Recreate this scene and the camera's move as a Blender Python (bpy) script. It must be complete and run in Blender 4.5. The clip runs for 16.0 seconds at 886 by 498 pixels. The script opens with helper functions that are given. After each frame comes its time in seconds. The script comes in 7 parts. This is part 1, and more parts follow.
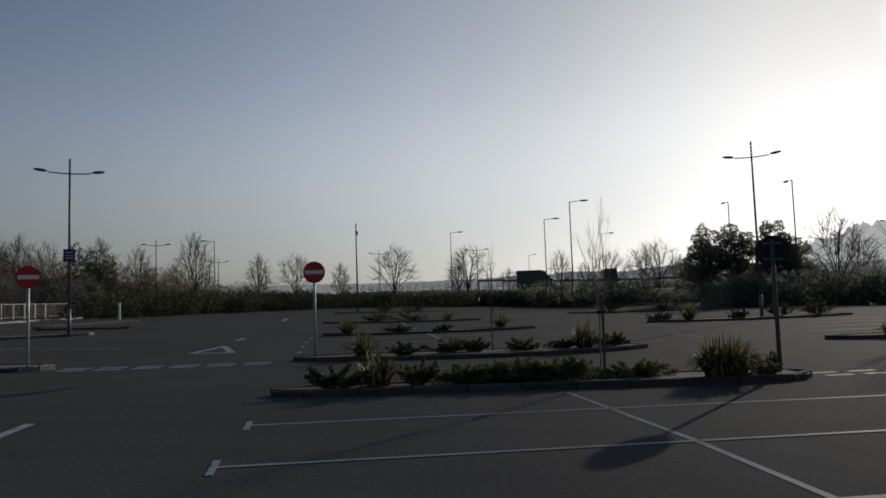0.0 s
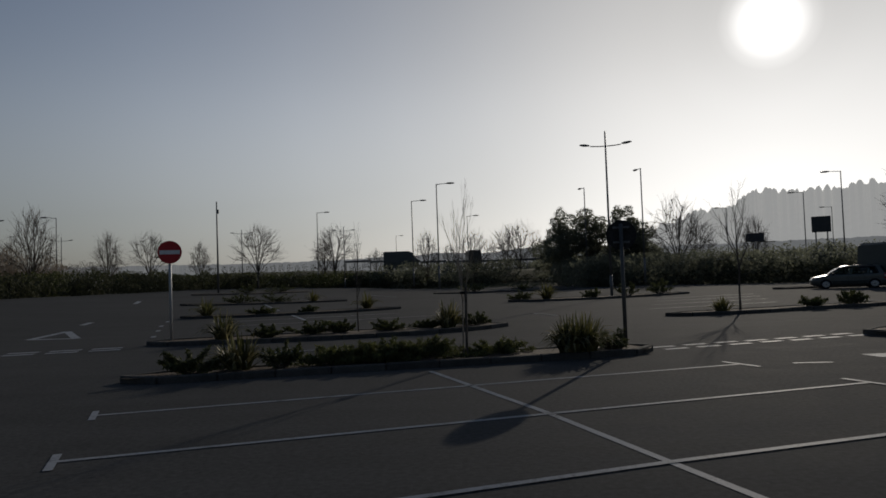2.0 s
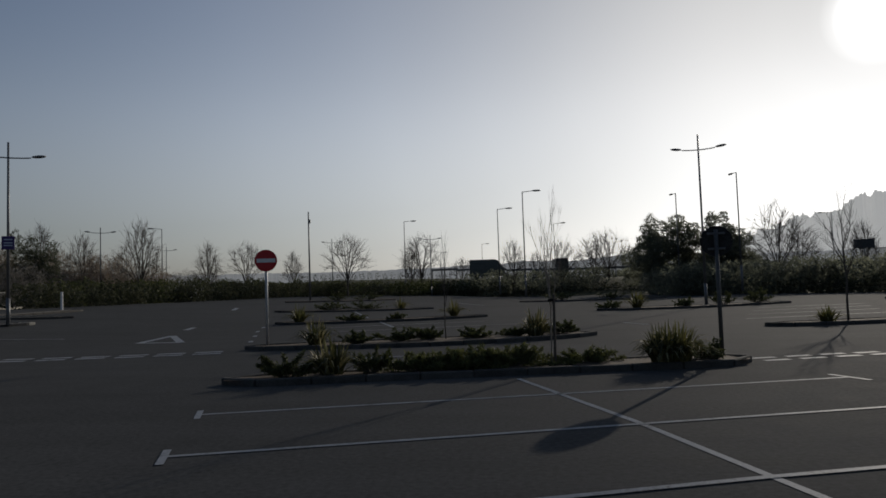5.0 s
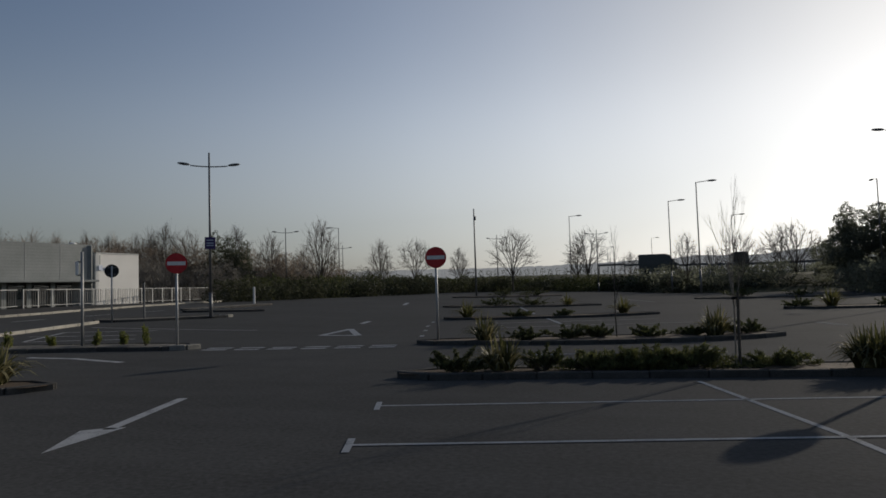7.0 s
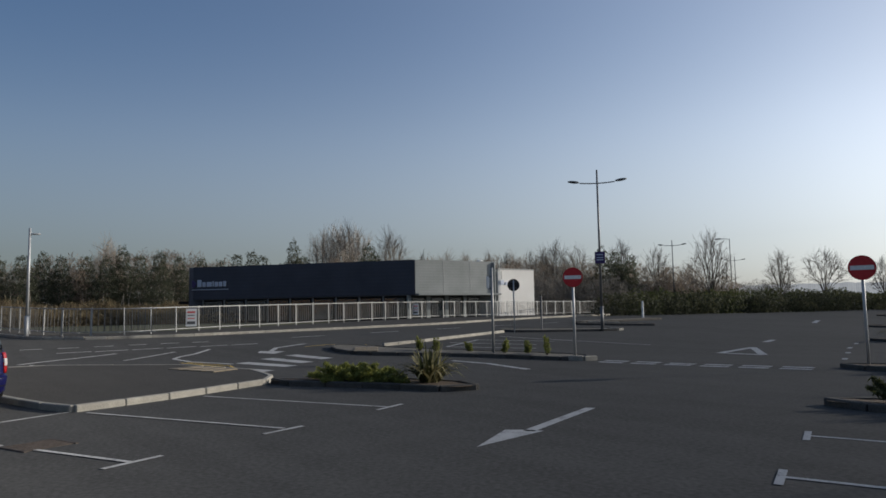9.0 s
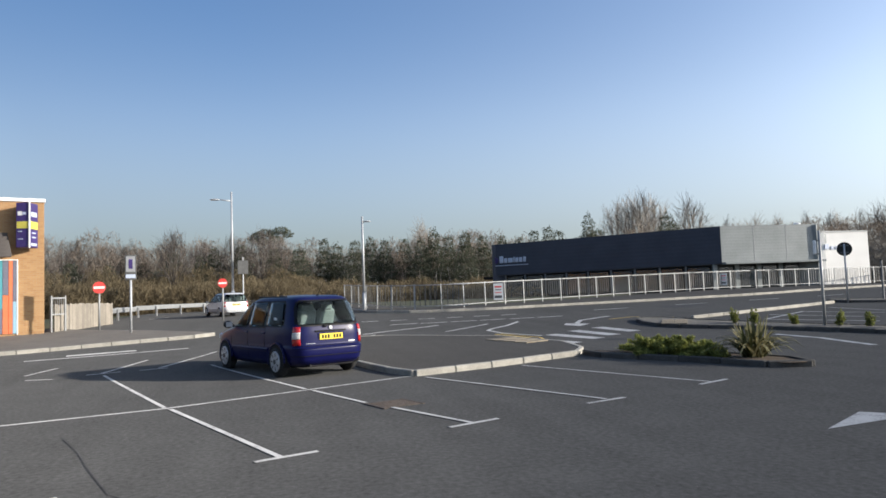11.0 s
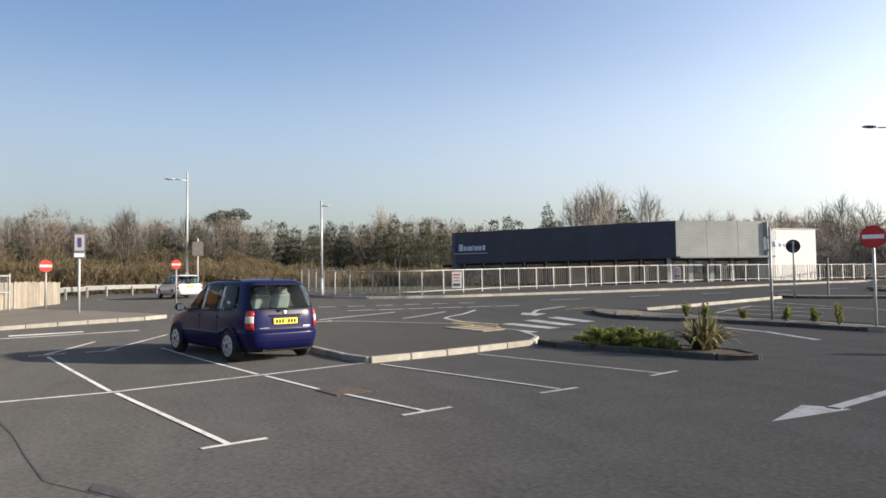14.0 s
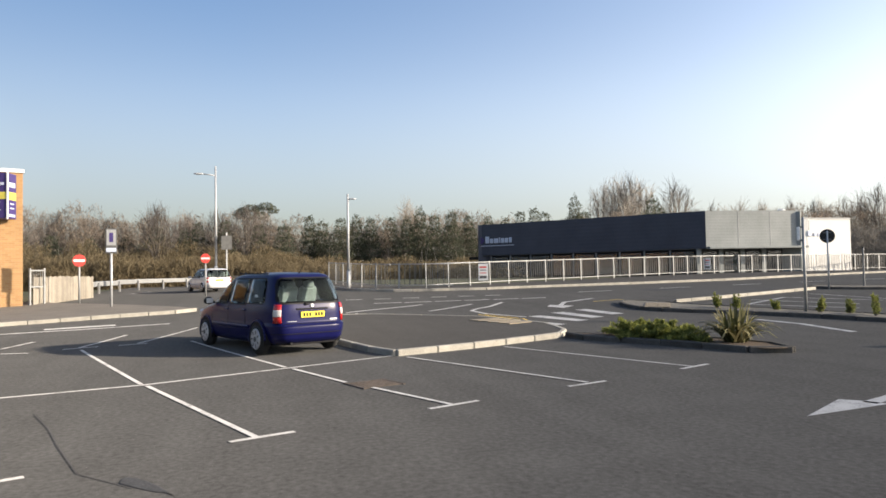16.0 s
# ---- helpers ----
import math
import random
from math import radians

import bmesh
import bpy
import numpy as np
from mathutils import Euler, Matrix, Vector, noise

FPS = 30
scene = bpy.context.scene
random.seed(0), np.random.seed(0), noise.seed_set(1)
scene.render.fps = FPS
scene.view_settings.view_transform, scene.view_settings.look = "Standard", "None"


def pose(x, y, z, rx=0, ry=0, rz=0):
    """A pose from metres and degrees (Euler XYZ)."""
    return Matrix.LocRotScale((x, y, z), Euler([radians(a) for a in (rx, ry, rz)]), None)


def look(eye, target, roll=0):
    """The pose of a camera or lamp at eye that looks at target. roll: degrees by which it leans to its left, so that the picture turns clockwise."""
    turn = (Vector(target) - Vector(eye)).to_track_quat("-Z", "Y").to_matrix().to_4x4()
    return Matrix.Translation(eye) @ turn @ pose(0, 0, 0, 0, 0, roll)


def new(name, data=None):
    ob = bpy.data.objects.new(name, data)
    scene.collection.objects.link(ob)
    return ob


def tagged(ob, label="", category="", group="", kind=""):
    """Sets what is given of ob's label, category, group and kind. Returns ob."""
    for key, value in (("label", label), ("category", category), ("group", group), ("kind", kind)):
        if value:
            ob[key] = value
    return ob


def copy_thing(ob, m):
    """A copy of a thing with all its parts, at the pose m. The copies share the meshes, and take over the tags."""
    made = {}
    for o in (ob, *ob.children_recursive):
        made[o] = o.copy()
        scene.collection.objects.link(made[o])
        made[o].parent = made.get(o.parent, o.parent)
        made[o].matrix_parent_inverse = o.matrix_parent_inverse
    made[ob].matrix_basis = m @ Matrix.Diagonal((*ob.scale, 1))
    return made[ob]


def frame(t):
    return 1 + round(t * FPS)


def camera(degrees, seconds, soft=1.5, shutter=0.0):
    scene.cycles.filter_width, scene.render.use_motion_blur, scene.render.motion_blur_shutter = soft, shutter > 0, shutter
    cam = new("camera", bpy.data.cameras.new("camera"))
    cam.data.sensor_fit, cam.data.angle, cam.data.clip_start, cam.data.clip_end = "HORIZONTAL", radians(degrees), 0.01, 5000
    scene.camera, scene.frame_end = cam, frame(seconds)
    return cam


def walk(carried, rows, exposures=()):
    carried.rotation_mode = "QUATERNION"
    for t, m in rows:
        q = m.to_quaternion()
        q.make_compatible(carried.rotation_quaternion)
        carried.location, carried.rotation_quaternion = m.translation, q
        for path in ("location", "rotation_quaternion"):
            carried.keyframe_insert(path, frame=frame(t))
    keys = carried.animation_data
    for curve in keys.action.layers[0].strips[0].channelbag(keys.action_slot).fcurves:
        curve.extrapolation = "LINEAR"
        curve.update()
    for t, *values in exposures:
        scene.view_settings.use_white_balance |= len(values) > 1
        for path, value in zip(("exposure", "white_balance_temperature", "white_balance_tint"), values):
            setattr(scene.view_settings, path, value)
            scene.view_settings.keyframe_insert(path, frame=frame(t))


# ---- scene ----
import itertools

cam = camera(64.7, 16.0, soft=1.65)

PATH = [
    (0, (0.995, 0.45, 1.57), (0.621, 2.409, 1.715), -1.9),
    (0.5, (1.025, 0.45, 1.57), (0.788, 2.432, 1.702), -1.9),
    (1, (1.025, 0.45, 1.57), (0.943, 2.445, 1.681), -2.1),
    (1.5, (1.025, 0.45, 1.57), (0.989, 2.448, 1.659), -2),
    (2, (1.025, 0.45, 1.57), (1.024, 2.448, 1.648), -2),
    (2.5, (1.025, 0.45, 1.57), (1.054, 2.448, 1.649), -2),
    (3, (1.025, 0.45, 1.57), (1.065, 2.448, 1.648), -2),
    (3.2, (1.025, 0.45, 1.57), (1.06, 2.448, 1.648), -2.1),
    (5.3, (0.985, 0.391, 1.554), (0.665, 2.362, 1.666), -1.7),
    (5.5, (0.934, 0.44, 1.568), (0.561, 2.402, 1.673), -1.6),
    (6, (0.929, 0.437, 1.558), (0.433, 2.372, 1.664), -1.5),
    (6.5, (0.89, 0.453, 1.573), (0.281, 2.355, 1.681), -1.3),
    (7, (0.905, 0.431, 1.579), (0.208, 2.302, 1.691), -1.8),
    (7.5, (0.877, 0.427, 1.574), (0.135, 2.281, 1.686), -2.7),
    (8, (0.812, 0.455, 1.561), (-0.093, 2.234, 1.688), -2.0),
    (8.5, (0.739, 0.428, 1.577), (-0.403, 2.064, 1.723), -1.9),
    (9, (0.604, 0.364, 1.565), (-0.947, 1.615, 1.744), -1.0),
    (9.5, (0.56, 0.184, 1.578), (-1.239, 1.043, 1.738), -3.3),
    (10, (0.527, 0.048, 1.569), (-1.377, 0.649, 1.687), -4.4),
    (10.2, (0.531, 0.111, 1.575), (-1.389, 0.659, 1.691), -3.9),
    (12.3, (0.452, 0.048, 1.534), (-1.468, 0.594, 1.665), -0.5),
    (12.5, (0.487, 0.062, 1.562), (-1.436, 0.591, 1.702), -1.3),
    (13, (0.488, 0.1, 1.549), (-1.427, 0.661, 1.681), 0.7),
    (13.5, (0.447, 0.122, 1.558), (-1.459, 0.719, 1.666), -0.7),
    (14, (0.446, 0.142, 1.568), (-1.45, 0.773, 1.653), -0.7),
    (14.5, (0.436, 0.148, 1.559), (-1.458, 0.787, 1.631), -1.9),
    (15, (0.421, 0.151, 1.563), (-1.479, 0.771, 1.625), -1.3),
    (15.5, (0.396, 0.159, 1.566), (-1.511, 0.758, 1.626), -1.5),
    (16, (0.387, 0.165, 1.576), (-1.532, 0.724, 1.64), -1.0),
]
EXPOSURE = ((0.0, -0.53, 6450, 10), (1.0, -0.88, 6500, 10), (3.2, -0.93, 6500, 10), (5.3, -0.6, 6400, 10), (7.0, -0.34, 6500, 10), (8.5, 0.16, 6500, 10), (9.0, 0.28, 6250, 10), (10.2, 1.0, 6100, 10), (12.3, 1.32, 6450, 11), (16.0, 1.6, 6950, 12))
walk(cam, [(t, look(eye, target, roll)) for t, eye, target, roll in PATH], EXPOSURE)


# ---------------------------------------------------------------- sky, sun
SUN_AZ, SUN_EL = 25.8, 17.7
world = bpy.data.worlds.new("sky")
scene.world = world
world.use_nodes = True
wn = world.node_tree.nodes
sky = wn.new("ShaderNodeTexSky")
sky.sky_type = 'NISHITA'
sky.sun_disc = False
sky.sun_elevation = radians(SUN_EL)
sky.sun_rotation = radians(SUN_AZ)
sky.air_density, sky.dust_density, sky.ozone_density = 1.0, 1.1, 2.4
pale = wn.new("ShaderNodeHueSaturation")  # hazy winter air: a paler sky
world.node_tree.links.new(sky.outputs[0], pale.inputs["Color"])
pale.inputs["Hue"].default_value = 0.505
# the haze lies low: greyer and a little duller at the horizon, clear blue overhead, all the way round
up_way, part_z = wn.new("ShaderNodeTexCoord"), wn.new("ShaderNodeSeparateXYZ")
world.node_tree.links.new(up_way.outputs["Generated"], part_z.inputs[0])
for socket, high, lo, hi in (("Saturation", 0.42, 0.55, 1.08), ("Value", 0.26, 0.64, 1.06)):
    rise = wn.new("ShaderNodeMapRange")
    rise.interpolation_type = 'SMOOTHSTEP'
    rise.inputs[1].default_value, rise.inputs[2].default_value = -0.02, high
    rise.inputs[3].default_value, rise.inputs[4].default_value = lo, hi
    world.node_tree.links.new(part_z.outputs["Z"], rise.inputs[0])
    world.node_tree.links.new(rise.outputs[0], pale.inputs[socket])
sun_way = Vector((math.sin(radians(SUN_AZ)) * math.cos(radians(SUN_EL)), math.cos(radians(SUN_AZ)) * math.cos(radians(SUN_EL)), math.sin(radians(SUN_EL))))
# hazy air: brightness by the angle from the sun, in degrees: the white sun, its soft wide aureole, the duller far side of the sky
turn_to, bend, share, aureole, thin = (wn.new("ShaderNodeVectorMath"), wn.new("ShaderNodeMath"), wn.new("ShaderNodeMath"), wn.new("ShaderNodeValToRGB"), wn.new("ShaderNodeMix"))
turn_to.operation, bend.operation, share.operation = 'DOT_PRODUCT', 'ARCCOSINE', 'DIVIDE'
turn_to.inputs[1].default_value, share.inputs[1].default_value = sun_way, math.pi
thin.data_type, thin.blend_type = 'RGBA', 'MULTIPLY'
thin.inputs[0].default_value = 1.0
white_air, grey, near_sun = wn.new("ShaderNodeMix"), wn.new("ShaderNodeRGBToBW"), wn.new("ShaderNodeMapRange")
white_air.data_type = 'RGBA'
near_sun.inputs[1].default_value, near_sun.inputs[2].default_value, near_sun.inputs[3].default_value, near_sun.inputs[4].default_value = 0.03, 0.6, 0.85, 0.0
AUREOLE = ((0, 1.0), (1.4, 0.66), (2.5, 0.4), (3.6, 0.33), (5, 0.35), (8, 0.41), (12, 0.52), (16, 0.63), (21, 0.75), (28, 0.87), (36, 0.94), (46, 0.92), (60, 0.8), (75, 0.68), (91, 0.58), (107, 0.47), (123, 0.38), (180, 0.35))
while len(aureole.color_ramp.elements) < len(AUREOLE):
    aureole.color_ramp.elements.new(0.5)
for dot, (deg, level) in zip(aureole.color_ramp.elements, AUREOLE):
    dot.position, dot.color = deg / 180, (level, level, level, 1)
for a, b in ((up_way.outputs["Generated"], turn_to.inputs[0]), (turn_to.outputs["Value"], bend.inputs[0]), (bend.outputs[0], share.inputs[0]), (share.outputs[0], aureole.inputs[0]),
             (pale.outputs[0], grey.inputs[0]), (share.outputs[0], near_sun.inputs[0]), (near_sun.outputs[0], white_air.inputs[0]), (pale.outputs[0], white_air.inputs[6]), (grey.outputs[0], white_air.inputs[7]), (white_air.outputs[2], thin.inputs[6]), (aureole.outputs[0], thin.inputs[7]), (thin.outputs[2], wn["Background"].inputs[0])):
    world.node_tree.links.new(a, b)
wn["Background"].inputs[1].default_value = 0.15
sun = new("sun", bpy.data.lights.new("sun", 'SUN'))
sun.data.energy, sun.data.angle, sun.data.color = 3.4, radians(0.6), (1.0, 0.9, 0.76)
sun.matrix_world = look(sun_way * 200, (0, 0, 0))


# ---------------------------------------------------------------- materials
def surface(name, a, b, scale=8.0, rough=0.7, bump=0.2, grain=60.0, metal=0.0, spec=0.4, stain=0.35, coat=0.0, vary=0.0):
    """Two colours mixed by fine grain and broad stains, with fine relief."""
    m = bpy.data.materials.new(name)
    m.use_nodes = True
    n, l = m.node_tree.nodes, m.node_tree.links
    bsdf = n["Principled BSDF"]
    co = n.new("ShaderNodeTexCoord")
    big, small = n.new("ShaderNodeTexNoise"), n.new("ShaderNodeTexNoise")
    big.inputs["Scale"].default_value, big.inputs["Detail"].default_value = scale, 5
    small.inputs["Scale"].default_value, small.inputs["Detail"].default_value = grain, 3
    for t in (big, small):
        l.new(co.outputs["Object"], t.inputs["Vector"])
    fac = n.new("ShaderNodeMix")
    fac.inputs[0].default_value = 1 - stain
    l.new(big.outputs[0], fac.inputs[2]), l.new(small.outputs[0], fac.inputs[3])
    ramp = n.new("ShaderNodeValToRGB")
    ramp.color_ramp.elements[0].position, ramp.color_ramp.elements[1].position = 0.36, 0.64
    ramp.color_ramp.elements[0].color, ramp.color_ramp.elements[1].color = (*a, 1), (*b, 1)
    l.new(fac.outputs[0], ramp.inputs[0])
    out = ramp.outputs[0]
    if vary:
        info, hsv, mul = n.new("ShaderNodeObjectInfo"), n.new("ShaderNodeHueSaturation"), n.new("ShaderNodeMapRange")
        mul.inputs[3].default_value, mul.inputs[4].default_value = 1 - vary, 1 + vary
        l.new(info.outputs["Random"], mul.inputs[0]), l.new(mul.outputs[0], hsv.inputs["Value"]), l.new(out, hsv.inputs["Color"])
        out = hsv.outputs[0]
    l.new(out, bsdf.inputs["Base Color"])
    bsdf.inputs["Roughness"].default_value, bsdf.inputs["Metallic"].default_value = rough, metal
    bsdf.inputs["Specular IOR Level"].default_value = spec
    bsdf.inputs["Coat Weight"].default_value = coat
    if bump:
        bp = n.new("ShaderNodeBump")
        bp.inputs["Strength"].default_value, bp.inputs["Distance"].default_value = bump, 0.01
        l.new(small.outputs[0], bp.inputs["Height"]), l.new(bp.outputs[0], bsdf.inputs["Normal"])
    return m


def leafy(name, a, b, rough=0.55, through_light=0.35, dark_share=0.0):
    """Leaves: colour by clump, some light passing through."""
    m = bpy.data.materials.new(name)
    m.use_nodes = True
    n, l = m.node_tree.nodes, m.node_tree.links
    bsdf = n["Principled BSDF"]
    geo, ramp = n.new("ShaderNodeNewGeometry"), n.new("ShaderNodeValToRGB")
    ramp.color_ramp.elements[0].color, ramp.color_ramp.elements[1].color = (*a, 1), (*b, 1)
    ramp.color_ramp.elements[0].position = dark_share
    l.new(geo.outputs["Random Per Island"], ramp.inputs[0])
    l.new(ramp.outputs[0], bsdf.inputs["Base Color"])
    bsdf.inputs["Roughness"].default_value = rough
    bsdf.inputs["Specular IOR Level"].default_value = 0.3
    tr, mix = n.new("ShaderNodeBsdfTranslucent"), n.new("ShaderNodeMixShader")
    mix.inputs[0].default_value = through_light
    l.new(ramp.outputs[0], tr.inputs[0]), l.new(bsdf.outputs[0], mix.inputs[1]), l.new(tr.outputs[0], mix.inputs[2])
    l.new(mix.outputs[0], n["Material Output"].inputs[0])
    return m


def asphalt_material(name, dark, light, scale=1.0):
    """Worn tarmac: broad patches, stains, aggregate speckle, fine cracks."""
    m = bpy.data.materials.new(name)
    m.use_nodes = True
    n, l = m.node_tree.nodes, m.node_tree.links
    bsdf = n["Principled BSDF"]
    co = n.new("ShaderNodeTexCoord")

    def tex(kind, sc, det=4.0):
        t = n.new(kind)
        t.inputs["Scale"].default_value = sc
        if kind == "ShaderNodeTexNoise":
            t.inputs["Detail"].default_value = det
        l.new(co.outputs["Object"], t.inputs["Vector"])
        return t
    broad, mid, fine = tex("ShaderNodeTexNoise", 0.16 * scale, 3), tex("ShaderNodeTexNoise", 1.7 * scale, 6), tex("ShaderNodeTexNoise", 95 * scale, 2)
    speck, grit = tex("ShaderNodeTexVoronoi", 26 * scale), tex("ShaderNodeTexNoise", 17 * scale, 8)
    a, b, c = n.new("ShaderNodeMix"), n.new("ShaderNodeMix"), n.new("ShaderNodeMix")
    a.inputs[0].default_value, b.inputs[0].default_value, c.inputs[0].default_value = 0.45, 0.3, 0.5
    l.new(broad.outputs[0], a.inputs[2]), l.new(mid.outputs[0], a.inputs[3])
    # long faint streaks where wheels run
    lay, streak, worn = n.new("ShaderNodeMapping"), n.new("ShaderNodeTexNoise"), n.new("ShaderNodeMix")
    lay.inputs["Rotation"].default_value, lay.inputs["Scale"].default_value = (0, 0, radians(-70)), (0.12, 1.5, 1.0)
    streak.inputs["Scale"].default_value, streak.inputs["Detail"].default_value = scale, 4
    worn.inputs[0].default_value = 0.3
    l.new(co.outputs["Object"], lay.inputs["Vector"]), l.new(lay.outputs[0], streak.inputs["Vector"])
    l.new(a.outputs[0], worn.inputs[2]), l.new(streak.outputs[0], worn.inputs[3])
    l.new(worn.outputs[0], c.inputs[2]), l.new(grit.outputs[0], c.inputs[3])
    l.new(c.outputs[0], b.inputs[2]), l.new(fine.outputs[0], b.inputs[3])
    ramp = n.new("ShaderNodeValToRGB")
    ramp.color_ramp.elements[0].position, ramp.color_ramp.elements[1].position = 0.38, 0.62
    ramp.color_ramp.elements[0].color, ramp.color_ramp.elements[1].color = (*dark, 1), (*light, 1)
    l.new(b.outputs[0], ramp.inputs[0])
    # scattered pale chips of stone and litter
    chips = n.new("ShaderNodeMath")
    chips.operation = 'LESS_THAN'
    chips.inputs[1].default_value = 0.09
    l.new(speck.outputs["Distance"], chips.inputs[0])
    pick = n.new("ShaderNodeMath")
    pick.operation = 'GREATER_THAN'
    pick.inputs[1].default_value = 0.8
    sep = n.new("ShaderNodeSeparateColor")
    l.new(speck.outputs["Color"], sep.inputs[0]), l.new(sep.outputs[0], pick.inputs[0])
    both = n.new("ShaderNodeMath")
    both.operation = 'MULTIPLY'
    l.new(chips.outputs[0], both.inputs[0]), l.new(pick.outputs[0], both.inputs[1])
    mix = n.new("ShaderNodeMix")
    mix.data_type = 'RGBA'
    mix.inputs[7].default_value = (0.2, 0.19, 0.175, 1)
    l.new(both.outputs[0], mix.inputs[0]), l.new(ramp.outputs[0], mix.inputs[6])
    l.new(mix.outputs[2], bsdf.inputs["Base Color"])
    rr = n.new("ShaderNodeMapRange")
    rr.inputs[3].default_value, rr.inputs[4].default_value = 0.88, 1.0
    l.new(mid.outputs[0], rr.inputs[0]), l.new(rr.outputs[0], bsdf.inputs["Roughness"])
    bsdf.inputs["Specular IOR Level"].default_value = 0.032
    bsdf.inputs["Diffuse Roughness"].default_value = 0.6
    bp = n.new("ShaderNodeBump")
    bp.inputs["Strength"].default_value, bp.inputs["Distance"].default_value = 0.28, 0.006
    l.new(fine.outputs[0], bp.inputs["Height"]), l.new(bp.outputs[0], bsdf.inputs["Normal"])
    return m


def worn_paint(name, colour, under):
    """Road paint, rubbed through to the tarmac in places."""
    m = surface(name, under, colour, 3.0, 0.65, 0.3, 38.0, stain=0.55, spec=0.04)
    ramp = [q for q in m.node_tree.nodes if q.type == 'VALTORGB'][0]
    ramp.color_ramp.elements[0].position, ramp.color_ramp.elements[1].position = 0.3, 0.5
    m.node_tree.nodes["Principled BSDF"].inputs["Diffuse Roughness"].default_value = 1.0
    return m


def glass_material(name, tint, rough=0.03):
    m = bpy.data.materials.new(name)
    m.use_nodes = True
    b = m.node_tree.nodes["Principled BSDF"]
    b.inputs["Base Color"].default_value = (*tint, 1)
    b.inputs["Roughness"].default_value = rough
    b.inputs["Transmission Weight"].default_value = 0.85
    b.inputs["IOR"].default_value = 1.45
    return m


def auto_glass(name, tint):
    """Thin tinted car glass: see-through, with a clear gloss."""
    m = bpy.data.materials.new(name)
    m.use_nodes = True
    n, l = m.node_tree.nodes, m.node_tree.links
    n.remove(n["Principled BSDF"])
    clear, shine, mix, edge = n.new("ShaderNodeBsdfTransparent"), n.new("ShaderNodeBsdfGlossy"), n.new("ShaderNodeMixShader"), n.new("ShaderNodeFresnel")
    clear.inputs[0].default_value = (*tint, 1)
    shine.inputs["Roughness"].default_value = 0.02
    edge.inputs[0].default_value = 1.22
    l.new(edge.outputs[0], mix.inputs[0]), l.new(clear.outputs[0], mix.inputs[1]), l.new(shine.outputs[0], mix.inputs[2])
    l.new(mix.outputs[0], n["Material Output"].inputs[0])
    return m


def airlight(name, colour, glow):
    """Woods and a hut so far off that the bright hazy air before them outshines their own colour; that air is put in as
    emission.
    """
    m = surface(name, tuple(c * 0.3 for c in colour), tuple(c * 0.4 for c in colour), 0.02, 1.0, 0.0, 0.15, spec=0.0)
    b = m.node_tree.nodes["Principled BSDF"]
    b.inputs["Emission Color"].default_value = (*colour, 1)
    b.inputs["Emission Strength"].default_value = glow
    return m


def ribbed(name, a, b, pitch, rough, metal, across=True):
    """Sheet cladding with fine regular ribs and dull streaks."""
    m = surface(name, a, b, 0.6, rough, 0.0, 9.0, metal, 0.4, 0.6)
    n, l = m.node_tree.nodes, m.node_tree.links
    co, w, bp = n.new("ShaderNodeTexCoord"), n.new("ShaderNodeTexWave"), n.new("ShaderNodeBump")
    w.bands_direction = 'Z' if across else 'X'
    w.inputs["Scale"].default_value = 1 / pitch * 0.314
    bp.inputs["Strength"].default_value, bp.inputs["Distance"].default_value = 0.16, 0.02
    l.new(co.outputs["Object"], w.inputs["Vector"]), l.new(w.outputs[0], bp.inputs["Height"])
    l.new(bp.outputs[0], n["Principled BSDF"].inputs["Normal"])
    return m


def brick_material(name):
    m = bpy.data.materials.new(name)
    m.use_nodes = True
    n, l = m.node_tree.nodes, m.node_tree.links
    bsdf = n["Principled BSDF"]
    co, br, mp = n.new("ShaderNodeTexCoord"), n.new("ShaderNodeTexBrick"), n.new("ShaderNodeMapping")
    mp.inputs["Rotation"].default_value = (radians(90), 0, 0)
    l.new(co.outputs["Object"], mp.inputs["Vector"]), l.new(mp.outputs[0], br.inputs["Vector"])
    br.inputs["Color1"].default_value, br.inputs["Color2"].default_value = (0.36, 0.215, 0.095, 1), (0.3, 0.165, 0.07, 1)
    br.inputs["Mortar"].default_value = (0.3, 0.22, 0.14, 1)
    br.inputs["Scale"].default_value = 1.0
    br.inputs["Mortar Size"].default_value, br.inputs["Brick Width"].default_value, br.inputs["Row Height"].default_value = 0.006, 0.225, 0.075
    l.new(br.outputs[0], bsdf.inputs["Base Color"])
    bsdf.inputs["Roughness"].default_value = 0.9
    bp = n.new("ShaderNodeBump")
    bp.inputs["Strength"].default_value, bp.inputs["Distance"].default_value = 0.5, 0.01
    bp.invert = True
    l.new(br.outputs[1], bp.inputs["Height"]), l.new(bp.outputs[0], bsdf.inputs["Normal"])
    return m


